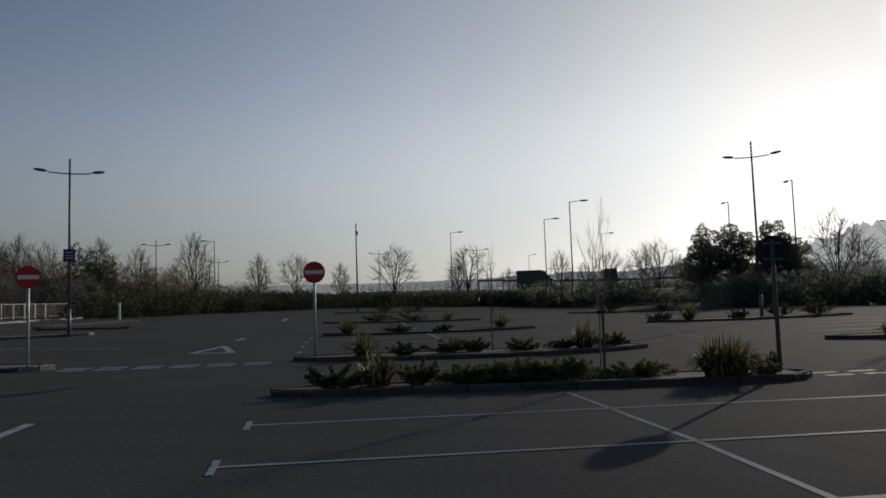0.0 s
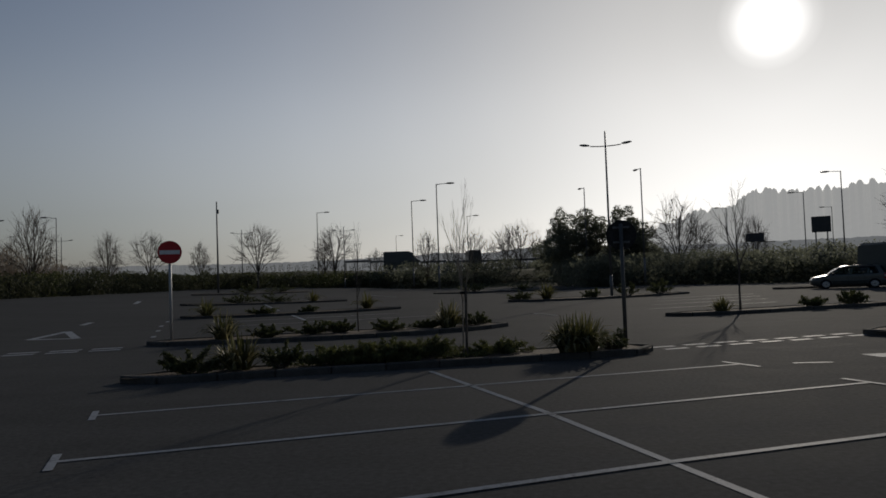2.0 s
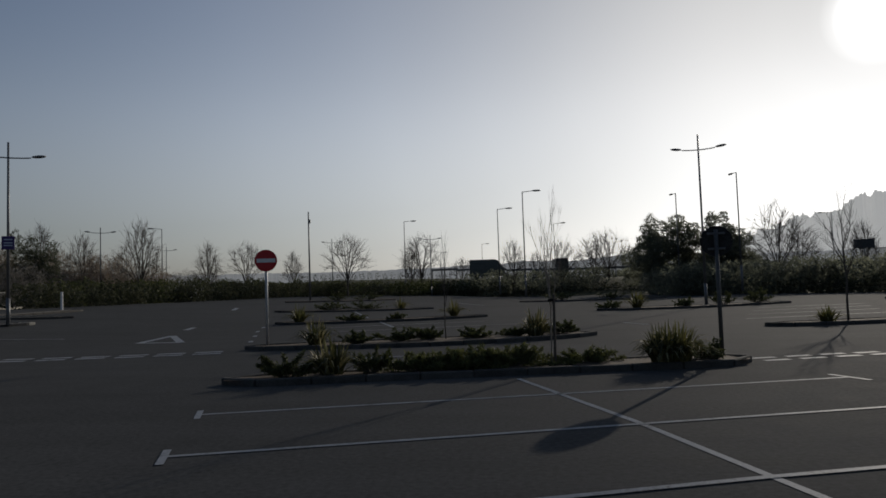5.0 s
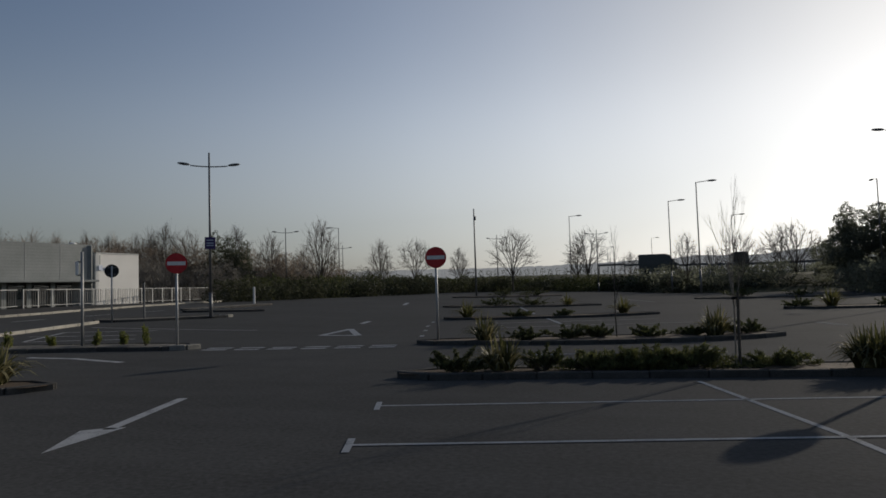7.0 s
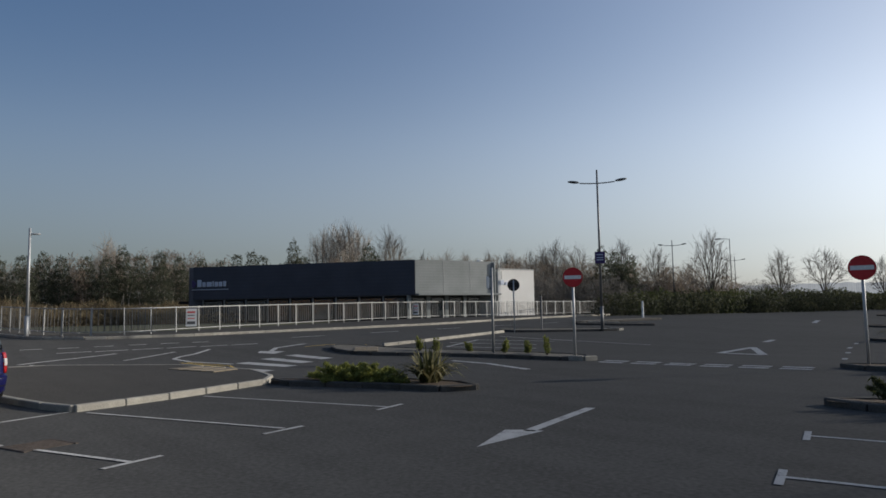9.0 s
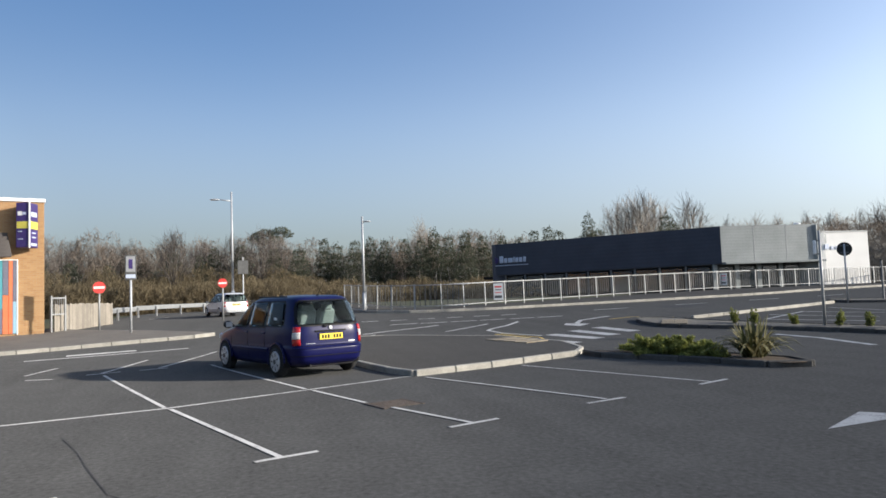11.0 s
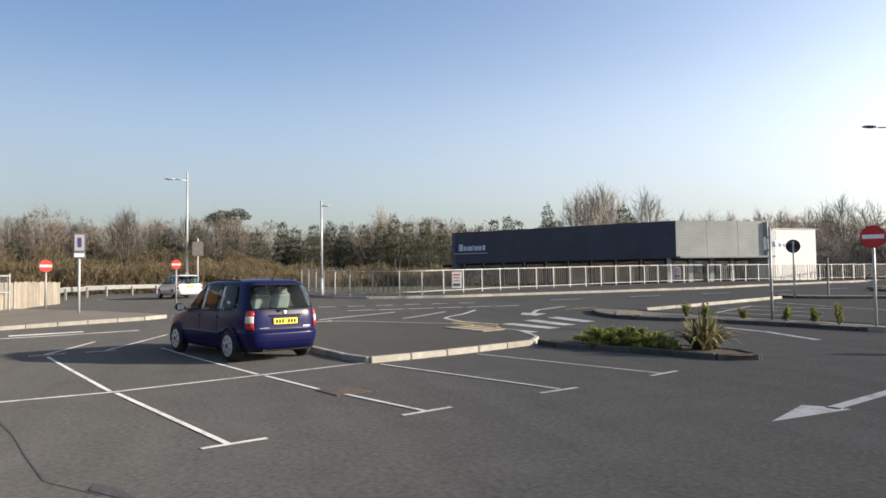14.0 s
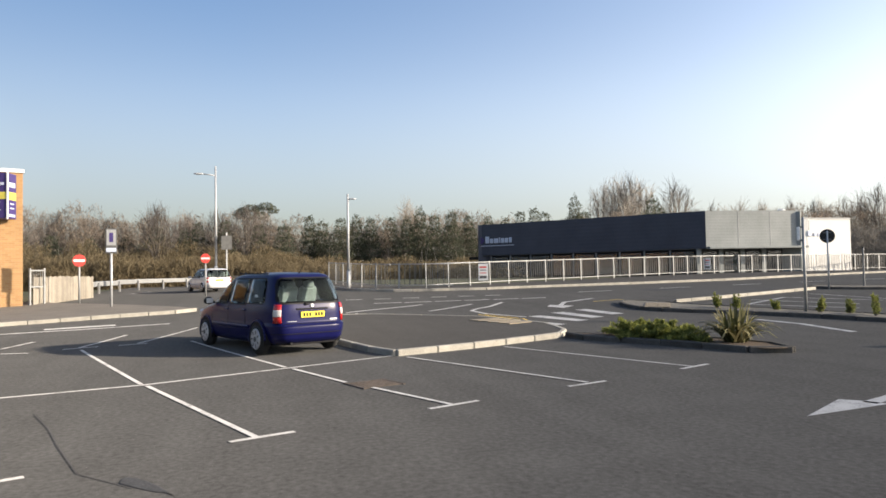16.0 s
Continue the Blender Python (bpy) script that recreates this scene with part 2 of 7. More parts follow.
M = dict(
    asphalt=asphalt_material("tarmac", (0.0475, 0.0465, 0.0445), (0.1055, 0.104, 0.1)),
    footway=asphalt_material("footway_tarmac", (0.056, 0.0535, 0.05), (0.093, 0.089, 0.083), 1.2),
    paint=worn_paint("road_paint", (0.44, 0.435, 0.425), (0.12, 0.12, 0.117)),
    yellow=worn_paint("yellow_road_paint", (0.6, 0.42, 0.1), (0.2, 0.17, 0.1)),
    kerb=surface("concrete_kerb", (0.2, 0.19, 0.165), (0.38, 0.36, 0.31), 4.0, 0.9, 0.4, 70.0, vary=0.14),
    # darker copy of the kerb: grime plus the shade on backlit kerb faces
    darkkerb=surface("grimy_shaded_kerb", (0.048, 0.046, 0.043), (0.11, 0.105, 0.097), 4.0, 0.95, 0.4, 70.0, vary=0.14, spec=0.1),
    soil=surface("bark_mulch", (0.035, 0.024, 0.016), (0.1, 0.068, 0.042), 3.0, 0.95, 1.0, 34.0),
    gravel=surface("dull_gravel", (0.06, 0.055, 0.045), (0.15, 0.14, 0.12), 3.0, 0.95, 1.0, 40.0),
    paving=surface("buff_paving", (0.135, 0.118, 0.095), (0.21, 0.185, 0.15), 1.5, 0.9, 0.3, 22.0, vary=0.1),
    tactile=surface("buff_tactile_paving", (0.2, 0.165, 0.115), (0.29, 0.24, 0.17), 2.0, 0.9, 0.3, 30.0, vary=0.08),
    grass=surface("rough_grass", (0.025, 0.03, 0.012), (0.075, 0.075, 0.032), 0.6, 0.95, 1.0, 18.0),
    steel=surface("galvanised_steel", (0.34, 0.35, 0.355), (0.48, 0.49, 0.495), 5.0, 0.55, 0.05, 40.0, 0.35),
    rail=surface("dull_galvanised_rail", (0.24, 0.25, 0.25), (0.36, 0.36, 0.355), 5.0, 0.55, 0.05, 40.0, 0.35),
    darksteel=surface("grey_painted_steel", (0.1, 0.105, 0.11), (0.17, 0.175, 0.18), 5.0, 0.5, 0.05, 40.0, 0.4),
    white=surface("white_paint", (0.66, 0.66, 0.64), (0.8, 0.8, 0.78), 2.0, 0.6, 0.05, 20.0),
    red=surface("red_sign_sheeting", (0.42, 0.012, 0.02), (0.52, 0.02, 0.028), 4.0, 0.35, 0.0, 20.0),
    redpale=surface("faded_red_sign_sheeting", (0.6, 0.05, 0.045), (0.68, 0.08, 0.06), 4.0, 0.4, 0.0, 20.0),
    signback=surface("dull_sign_back", (0.07, 0.07, 0.07), (0.13, 0.13, 0.125), 6.0, 0.6, 0.0, 30.0, 0.3),
    darkback=surface("dark_sign_back", (0.025, 0.025, 0.026), (0.05, 0.05, 0.05), 6.0, 0.8, 0.0, 30.0, 0.0, 0.1),
    purple=surface("purple_sign", (0.035, 0.022, 0.1), (0.055, 0.034, 0.15), 3.0, 0.4, 0.0, 20.0),
    lemon=surface("yellow_sign", (0.5, 0.44, 0.07), (0.6, 0.52, 0.1), 3.0, 0.4, 0.0, 20.0),
    black=surface("black_plastic", (0.008, 0.008, 0.009), (0.016, 0.016, 0.018), 8.0, 0.55, 0.05, 60.0, 0.0, 0.12),
    rubber=surface("tyre_rubber", (0.012, 0.012, 0.012), (0.03, 0.03, 0.03), 8.0, 0.85, 0.2, 60.0),
    alloy=surface("silver_wheel", (0.42, 0.43, 0.45), (0.55, 0.56, 0.58), 6.0, 0.35, 0.0, 30.0, 0.6),
    blue=surface("dark_blue_car_paint", (0.005, 0.006, 0.043), (0.008, 0.009, 0.06), 3.0, 0.28, 0.0, 40.0, 0.0, 0.14, coat=0.06),
    carwhite=surface("white_car_paint", (0.62, 0.63, 0.64), (0.7, 0.71, 0.72), 3.0, 0.3, 0.0, 40.0, 0.0, coat=0.7),
    carsilver=surface("dull_grey_car_paint", (0.075, 0.078, 0.07), (0.11, 0.115, 0.105), 3.0, 0.35, 0.0, 40.0, 0.3, coat=0.3),
    vandark=surface("dull_van_paint", (0.07, 0.075, 0.068), (0.11, 0.115, 0.105), 2.0, 0.45, 0.0, 30.0),
    autoglass=auto_glass("tinted_car_glass", (0.86, 0.92, 0.9)),
    grating=surface("dull_iron_grating", (0.055, 0.046, 0.04), (0.11, 0.09, 0.076), 8.0, 0.8, 0.3, 50.0, 0.2, 0.2),
    pane=glass_material("shop_glass", (0.3, 0.33, 0.35), 0.05),
    seat=surface("grey_seat_cloth", (0.2, 0.205, 0.21), (0.3, 0.305, 0.31), 8.0, 0.9, 0.2, 60.0),
    taillight=surface("red_lamp_lens", (0.3, 0.008, 0.01), (0.38, 0.014, 0.016), 8.0, 0.15, 0.0, 60.0, coat=0.6),
    clear=surface("clear_lamp_lens", (0.42, 0.4, 0.39), (0.55, 0.53, 0.52), 8.0, 0.15, 0.0, 60.0, coat=0.6),
    plate=surface("yellow_number_plate", (0.75, 0.58, 0.04), (0.8, 0.64, 0.07), 8.0, 0.35, 0.0, 40.0),
    cladding=ribbed("dark_blue_cladding", (0.036, 0.042, 0.062), (0.05, 0.057, 0.08), 0.3, 0.5, 0.2),
    greyclad=ribbed("silver_cladding", (0.19, 0.205, 0.2), (0.26, 0.275, 0.27), 0.22, 0.5, 0.2),
    render=surface("white_render", (0.62, 0.61, 0.58), (0.74, 0.73, 0.7), 0.8, 0.85, 0.1, 30.0),
    logo=surface("pale_lettering", (0.42, 0.47, 0.58), (0.5, 0.55, 0.66), 3.0, 0.4, 0.0, 20.0),
    brick=brick_material("buff_brick"),
    orange=surface("orange_panel", (0.55, 0.13, 0.05), (0.62, 0.17, 0.07), 2.0, 0.5, 0.0, 20.0),
    paleblue=surface("pale_blue_panel", (0.2, 0.34, 0.42), (0.26, 0.4, 0.48), 2.0, 0.5, 0.0, 20.0),
    slate=surface("slate_grey_panel", (0.1, 0.1, 0.13), (0.15, 0.15, 0.19), 2.0, 0.5, 0.0, 20.0),
    rooftile=surface("dark_roof_tile", (0.05, 0.043, 0.04), (0.1, 0.088, 0.08), 4.0, 0.85, 0.4, 40.0),
    teal=surface("teal_panel", (0.05, 0.22, 0.26), (0.08, 0.28, 0.32), 2.0, 0.5, 0.0, 20.0),
    wood=surface("weathered_fence_board", (0.18, 0.158, 0.128), (0.3, 0.268, 0.22), 2.0, 0.9, 0.5, 30.0, vary=0.2),
    bark=surface("grey_bark", (0.06, 0.05, 0.04), (0.13, 0.11, 0.09), 5.0, 0.95, 0.7, 40.0),
    twig=surface("bare_twigs", (0.1, 0.085, 0.075), (0.17, 0.145, 0.125), 5.0, 0.95, 0.0, 40.0),
    palebark=surface("pale_birch_bark", (0.2, 0.17, 0.14), (0.34, 0.3, 0.25), 5.0, 0.9, 0.3, 40.0),
    flax=leafy("variegated_flax_leaf", (0.055, 0.06, 0.022), (0.46, 0.4, 0.2), 0.55, 0.3, 0.35),
    darkflax=leafy("green_flax_leaf", (0.05, 0.06, 0.02), (0.2, 0.18, 0.06)),
    juniper=leafy("juniper_leaf", (0.095, 0.12, 0.026), (0.3, 0.305, 0.08), 0.7, 0.36),
    dulljuniper=leafy("dull_juniper_leaf", (0.055, 0.068, 0.022), (0.15, 0.155, 0.056), 0.7, 0.32),
    shrub=leafy("dull_evergreen_leaf", (0.04, 0.052, 0.018), (0.105, 0.112, 0.043), 0.7, 0.32),
    hedge=leafy("dark_hedge_leaf", (0.032, 0.038, 0.022), (0.078, 0.08, 0.046), 0.85, 0.35),
    # needle colours raised above real ones, standing in for distance haze
    pine=leafy("haze_paled_needles", (0.11, 0.12, 0.088), (0.2, 0.21, 0.155), 0.85, 0.7),
    evergreen=leafy("cypress_leaf", (0.06, 0.068, 0.046), (0.105, 0.112, 0.074), 0.85, 0.5),
    # grey-brown winter twigs, with the far bank's haze mixed into their colour
    greythicket=leafy("haze_greyed_thicket", (0.12, 0.112, 0.1), (0.21, 0.195, 0.172), 0.9, 0.45),
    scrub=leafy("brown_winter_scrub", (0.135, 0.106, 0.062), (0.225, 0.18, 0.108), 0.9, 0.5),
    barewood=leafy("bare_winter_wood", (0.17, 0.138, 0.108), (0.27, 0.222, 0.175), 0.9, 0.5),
    # haze before distant things, put into the materials as emission
    hill=airlight("hill_haze_glow", (0.5, 0.5, 0.485), 1.08),
    haze=airlight("far_haze_glow", (0.42, 0.43, 0.43), 0.5),
    tar=surface("dark_tar_seal", (0.042, 0.041, 0.039), (0.084, 0.082, 0.079), 6.0, 0.9, 0.4, 50.0),
    crackfill=surface("dusty_crack", (0.04, 0.039, 0.037), (0.085, 0.082, 0.078), 6.0, 0.95, 0.4, 50.0),
    board=surface("dark_notice_board", (0.04, 0.04, 0.045), (0.07, 0.07, 0.075), 3.0, 0.5, 0.0, 20.0),
    grate=surface("rusty_grating", (0.045, 0.035, 0.03), (0.09, 0.068, 0.056), 6.0, 0.8, 0.5, 40.0),
)


# ---------------------------------------------------------------- building helpers
def smoothstep(t):
    t = min(1.0, max(0.0, t))
    return t * t * (3 - 2 * t)


def gz(x, y):
    """Height of the ground: level round the camera, rising gently towards the road and the footbridge railings."""
    p = -0.867 * x + 0.184 * y
    return (0.9 * smoothstep((p - 12) / 28) + 0.12 * smoothstep((p - 33) / 10)) * (1 - 0.35 * smoothstep((p - 24) / 14) * smoothstep((6 - y) / 10))


def finish(name, bm, mat, smooth=False):
    me = bpy.data.meshes.new(name)
    bm.normal_update()
    bm.to_mesh(me)
    bm.free()
    me.materials.append(mat)
    if smooth:
        for p in me.polygons:
            p.use_smooth = True
    return me


def part(name, bm, mat, parent=None, label="", smooth=False):
    ob = new(name, finish(name, bm, mat, smooth))
    if parent:
        ob.parent = parent
    if label:
        ob["label"] = label
    return ob


def thing(name, label, category, m=None, group="", kind=""):
    ob = new(name)
    ob.empty_display_size = 0.2
    if m is not None:
        ob.matrix_basis = m
    return tagged(ob, label, category, group, kind)


def box(bm, c, s, rz=0.0, bevel=0.0, m=None):
    r = bmesh.ops.create_cube(bm, size=1.0)
    vs = r["verts"]
    bmesh.ops.scale(bm, vec=s, verts=vs)
    if bevel:
        es = list({e for v in vs for e in v.link_edges})
        out = bmesh.ops.bevel(bm, geom=es, offset=bevel, segments=1, affect='EDGES')
        vs = list({v for f in out["faces"] for v in f.verts} | {v for v in vs if v.is_valid})
    t = Matrix.Translation(c) @ Matrix.Rotation(rz, 4, 'Z')
    bmesh.ops.transform(bm, matrix=(m @ t) if m is not None else t, verts=vs)
    return vs


def tube(bm, a, b, ra, rb=None, seg=8, caps=True):
    rb = ra if rb is None else rb
    a, b = Vector(a), Vector(b)
    d = b - a
    m = Matrix.Translation((a + b) / 2) @ d.to_track_quat('Z', 'Y').to_matrix().to_4x4()
    bmesh.ops.create_cone(bm, cap_ends=caps, segments=seg, radius1=ra, radius2=rb, depth=d.length, matrix=m)


class Limbs:
    """Collects many tapered limbs into one mesh quickly."""

    def __init__(self):
        self.v, self.f = [], []

    def add(self, a, b, ra, rb, seg):
        d = (b - a).normalized()
        u = d.orthogonal().normalized()
        w = d.cross(u)
        n0 = len(self.v)
        for p, r in ((a, ra), (b, rb)):
            for i in range(seg):
                t = math.tau * i / seg
                self.v.append(tuple(p + u * (r * math.cos(t)) + w * (r * math.sin(t))))
        self.f += [(n0 + i, n0 + (i + 1) % seg, n0 + seg + (i + 1) % seg, n0 + seg + i) for i in range(seg)]

    def top(self):
        return max(p[2] for p in self.v)

    def build(self, name, mat, parent, scale=1.0):
        self.v = [(x * scale, y * scale, z * scale) for x, y, z in self.v]
        me = bpy.data.meshes.new(name)
        me.from_pydata(self.v, [], self.f)
        me.materials.append(mat)
        ob = new(name, me)
        ob.parent = parent
        return ob


def prism(bm, pts, z0, z1):
    """Upright prism over an outline; z0 and z1 are numbers or functions of x, y."""
    f0 = z0 if callable(z0) else (lambda x, y: z0)
    f1 = z1 if callable(z1) else (lambda x, y: z1)
    lo = [bm.verts.new((x, y, f0(x, y))) for x, y in pts]
    hi = [bm.verts.new((x, y, f1(x, y))) for x, y in pts]
    n = len(pts)
    for i in range(n):
        bm.faces.new((lo[i], lo[(i + 1) % n], hi[(i + 1) % n], hi[i]))
    bm.faces.new(hi), bm.faces.new(lo[::-1])


def cloud(name, mat, make, count, size, seed, long=1.0, parent=None, up=0.0):
    """Many small leaves as one mesh: make(rng) gives a place; each leaf is a bent quad."""
    rng = np.random.default_rng(seed)
    c = make(rng, count)
    count = len(c)
    d1 = rng.normal(size=(count, 3))
    d1[:, 2] += up
    d1 /= np.linalg.norm(d1, axis=1)[:, None]
    d2 = np.cross(d1, rng.normal(size=(count, 3)))
    d2 /= np.linalg.norm(d2, axis=1)[:, None] + 1e-9
    s = size * rng.uniform(0.55, 1.35, count)[:, None]
    a, b = d1 * s * long, d2 * s
    v = np.stack([c - a * 0.5, c + b * 0.36, c + a * 0.5, c - b * 0.36], 1).reshape(-1, 3)
    me = bpy.data.meshes.new(name)
    me.from_pydata(v.tolist(), [], np.arange(count * 4).reshape(-1, 4).tolist())
    me.materials.append(mat)
    ob = new(name, me)
    if parent:
        ob.parent = parent
    return ob


def catmull(pts, n=6, closed=True):
    out, k = [], len(pts)
    for i in range(k if closed else k - 1):
        p = [Vector(pts[(i + j) % k if closed else min(k - 1, max(0, i + j))]) for j in (-1, 0, 1, 2)]
        for q in range(n):
            t = q / n
            out.append(0.5 * ((2 * p[1]) + (p[2] - p[0]) * t + (2 * p[0] - 5 * p[1] + 4 * p[2] - p[3]) * t * t + (3 * p[1] - p[0] - 3 * p[2] + p[3]) * t ** 3))
    if not closed:
        out.append(Vector(pts[-1]))
    return [(v[0], v[1]) for v in out]


def resample(pts, step, closed):
    p = [Vector(q) for q in pts] + ([Vector(pts[0])] if closed else [])
    ls = [0.0]
    for a, b in zip(p, p[1:]):
        ls.append(ls[-1] + (b - a).length)
    n = max(1, round(ls[-1] / step))
    out, j = [], 0
    for i in range(n + 1):
        s = ls[-1] * i / n
        while j < len(p) - 2 and ls[j + 1] < s:
            j += 1
        t = (s - ls[j]) / max(1e-9, ls[j + 1] - ls[j])
        out.append(p[j].lerp(p[j + 1], min(1, t)))
    return out


def kerb_run(parent, pts, closed=True, step=0.915, h=0.12, w=0.125, name="kerb_stone", mat="kerb", joined=False):
    """Kerb stones along a line, each a bevelled block of its own with an open joint."""
    q = resample(pts, step, closed)
    whole = bmesh.new() if joined else None
    rnd = random.Random(len(pts) * 7 + int(pts[0][0] * 10))
    for a, b in zip(q, q[1:]):
        d = (b - a)
        L = d.length
        ang = math.atan2(d.y, d.x)
        c = (a + b) / 2
        za, zb = gz(*a), gz(*b)
        bm = whole if joined else bmesh.new()
        m = Matrix.Translation((c.x, c.y, (za + zb) / 2)) @ Matrix.Rotation(ang, 4, 'Z') @ Matrix.Rotation(-math.atan2(zb - za, L), 4, 'Y')
        dz = rnd.uniform(-0.006, 0.006)
        box(bm, (0, 0, h / 2 - 0.05 + dz), (L - 0.012, w, h + 0.1), 0, 0.018, m)
        if not joined:
            part(name, bm, M[mat], parent)
    if joined:
        part(name, whole, M[mat], parent)


def inset(pts, d):
    """Outline drawn in by d (counter-clockwise outlines)."""
    out, n = [], len(pts)
    for i in range(n):
        a, b, c = Vector(pts[i - 1]), Vector(pts[i]), Vector(pts[(i + 1) % n])
        t = (c - a).normalized()
        out.append((b.x - t.y * d, b.y + t.x * d))
    return out


def filled(bm, pts, z, rise=0.0):
    """A filled outline that follows the ground, fan-triangulated with a finer middle ring."""
    ring = [bm.verts.new((x, y, gz(x, y) + z)) for x, y in pts]
    f = bm.faces.new(ring)
    out = bmesh.ops.triangulate(bm, faces=[f])
    bmesh.ops.subdivide_edges(bm, edges=bm.edges[:], cuts=1, use_grid_fill=True)
    for v in bm.verts:
        v.co.z = gz(v.co.x, v.co.y) + z + (rise * noise.noise(v.co * 1.7) if not v.is_boundary else 0)


def island(name, label, pts, top="soil", smooth=4, joined=False, h=0.12, mat="darkkerb"):
    """A raised island: kerb stones round a bed."""
    out = catmull(pts, smooth) if smooth else pts
    area = sum(a[0] * b[1] - b[0] * a[1] for a, b in zip(out, out[1:] + out[:1]))
    if area < 0:
        out = out[::-1]
    ob = thing(name, label, "traffic island", kind="structure")
    kerb_run(ob, out, True, h=h, joined=joined, mat=mat)
    bm = bmesh.new()
    filled(bm, inset(out, 0.05), h - 0.025, 0.05)
    part("bed", bm, M[top], ob)
    return ob


LAYERS = itertools.cycle(0.005 + 0.001 * k for k in range(7))  # crossing lines lie one over another


def strip(pts, width, name="road_line", mat="paint", label="worn white painted line on tarmac", lift=0.0):
    """A painted line along points, laid on the ground."""
    lift = lift or next(LAYERS)
    p = [Vector(q) for q in pts]
    fine = []
    for a, b in zip(p, p[1:]):
        k = max(1, int((b - a).length / 0.8))
        fine += [a.lerp(b, i / k) for i in range(k)]
    fine.append(p[-1])
    bm = bmesh.new()
    left, right = [], []
    for i, q in enumerate(fine):
        t = (fine[min(i + 1, len(fine) - 1)] - fine[max(i - 1, 0)]).normalized()
        nrm = Vector((-t.y, t.x)) * width / 2
        for side, s in ((left, 1), (right, -1)):
            v = q + nrm * s
            side.append(bm.verts.new((v.x, v.y, gz(v.x, v.y) + lift)))
    for i in range(len(fine) - 1):
        bm.faces.new((right[i], right[i + 1], left[i + 1], left[i]))
    return tagged(part(name, bm, M[mat]), label, "road marking", "", "structure")


def patch(pts, name="road_marking", mat="paint", label="worn white painted marking on tarmac", lift=0.006):
    bm = bmesh.new()
    f = bm.faces.new([bm.verts.new((x, y, gz(x, y) + lift)) for x, y in pts])
    if f.normal.z < 0 or sum(a[0] * b[1] - b[0] * a[1] for a, b in zip(pts, pts[1:] + pts[:1])) < 0:
        f.normal_flip()
    return tagged(part(name, bm, M[mat]), label, "road marking", "", "structure")


# ---------------------------------------------------------------- ground
def inside(x, y, poly):
    hit = False
    for (x0, y0), (x1, y1) in zip(poly, poly[1:] + poly[:1]):
        if (y0 > y) != (y1 > y) and x < (x1 - x0) * (y - y0) / (y1 - y0) + x0:
            hit = not hit
    return hit


def sheet(xs, ys, dz, keep=None):
    bm = bmesh.new()
    vs = {}
    for i, x in enumerate(xs):
        for j, y in enumerate(ys):
            vs[i, j] = bm.verts.new((x, y, gz(x, y) + dz))
    for i in range(len(xs) - 1):
        for j in range(len(ys) - 1):
            if keep is None or keep((xs[i] + xs[i + 1]) / 2, (ys[j] + ys[j + 1]) / 2):
                bm.faces.new((vs[i, j], vs[i + 1, j], vs[i + 1, j + 1], vs[i, j + 1]))
    bmesh.ops.delete(bm, geom=[v for v in bm.verts if not v.link_faces], context='VERTS')
    return bm


far = [-2600, -1500, -900, -500, -300, -200, -150, -110]
coarse = far + list(range(-90, 91, 6)) + [-v for v in far[::-1]]
tagged(part("ground", sheet(coarse, coarse, -0.09), M["grass"], smooth=True), "rough dark winter grass round the car park", "ground", "", "structure")
TARMAC = [(-24, -45), (60, -45), (60, 40), (34, 58), (25, 63), (19, 86), (-4, 89), (-14, 95), (-29, 81), (-31, 63), (-33.5, 58), (-37, 46), (-35, 33),
          (-33.5, 27), (-32.7, 15), (-33, 8), (-42, 4.5), (-66, 2.5), (-66, -8.5), (-45, -8.8), (-31, -9)]
step = [v * 1.2 for v in range(-56, 52)]
tagged(part("car_park_surface", sheet(step, [v * 1.2 for v in range(-38, 80)], 0.0, lambda x, y: inside(x, y, TARMAC)), M["asphalt"], smooth=True),
       "worn dark grey tarmac of a large empty car park", "tarmac", "", "structure")

# ---------------------------------------------------------------- painted lines
U, V = Vector((0.946, 0.324)), Vector((-0.324, 0.946))
# bays in front: two long lines with T ends, a third to the side, and the line across them
strip([(-3.36, 9.15), (5.70, 11.70)], 0.08)
strip([(-3.48, 9.45), (-3.24, 8.85)], 0.08)
strip([(5.56, 12.05), (5.86, 11.35)], 0.085)
strip([(-2.59, 6.88), (6.46, 9.57)], 0.08)
strip([(-2.71, 7.17), (-2.47, 6.57)], 0.08)
strip([(6.34, 9.95), (6.64, 9.2)], 0.085)
strip([(-1.83, 4.6), (2.77, 6.16), (6.9, 7.4)], 0.08)
strip([(0.74, 12.14), (2.12, 8.37), (2.81, 6.16), (3.54, 3.88)], 0.085)
# arrow
patch([(-5.60, 5.82), (-5.80, 7.16), (-6.02, 7.06), (-6.22, 6.86)], "lane_arrow", label="worn white arrow head painted on tarmac")
strip([(-5.93, 7.0), (-6.75, 9.25)], 0.16, "lane_arrow", label="worn white arrow shaft painted on tarmac")
# bays beside the car
strip([(-10.0, -3.6), (-10.62, -1.2), (-11.64, 0.95), (-12.62, 2.98)], 0.08)
for a, b in (((-10.5, -1.12), (-6.69, 0.3)), ((-11.5, 1.0), (-9.72, 1.62)), ((-9.17, 1.88), (-7.53, 2.57)), ((-12.25, 3.12), (-8.41, 4.78)), ((-13.18, 5.4), (-9.2, 7.06)),
             ((-16.4, -3.14), (-10.72, -1.23)), ((-17.3, -0.95), (-11.75, 0.9))):
    strip([a, b], 0.066)
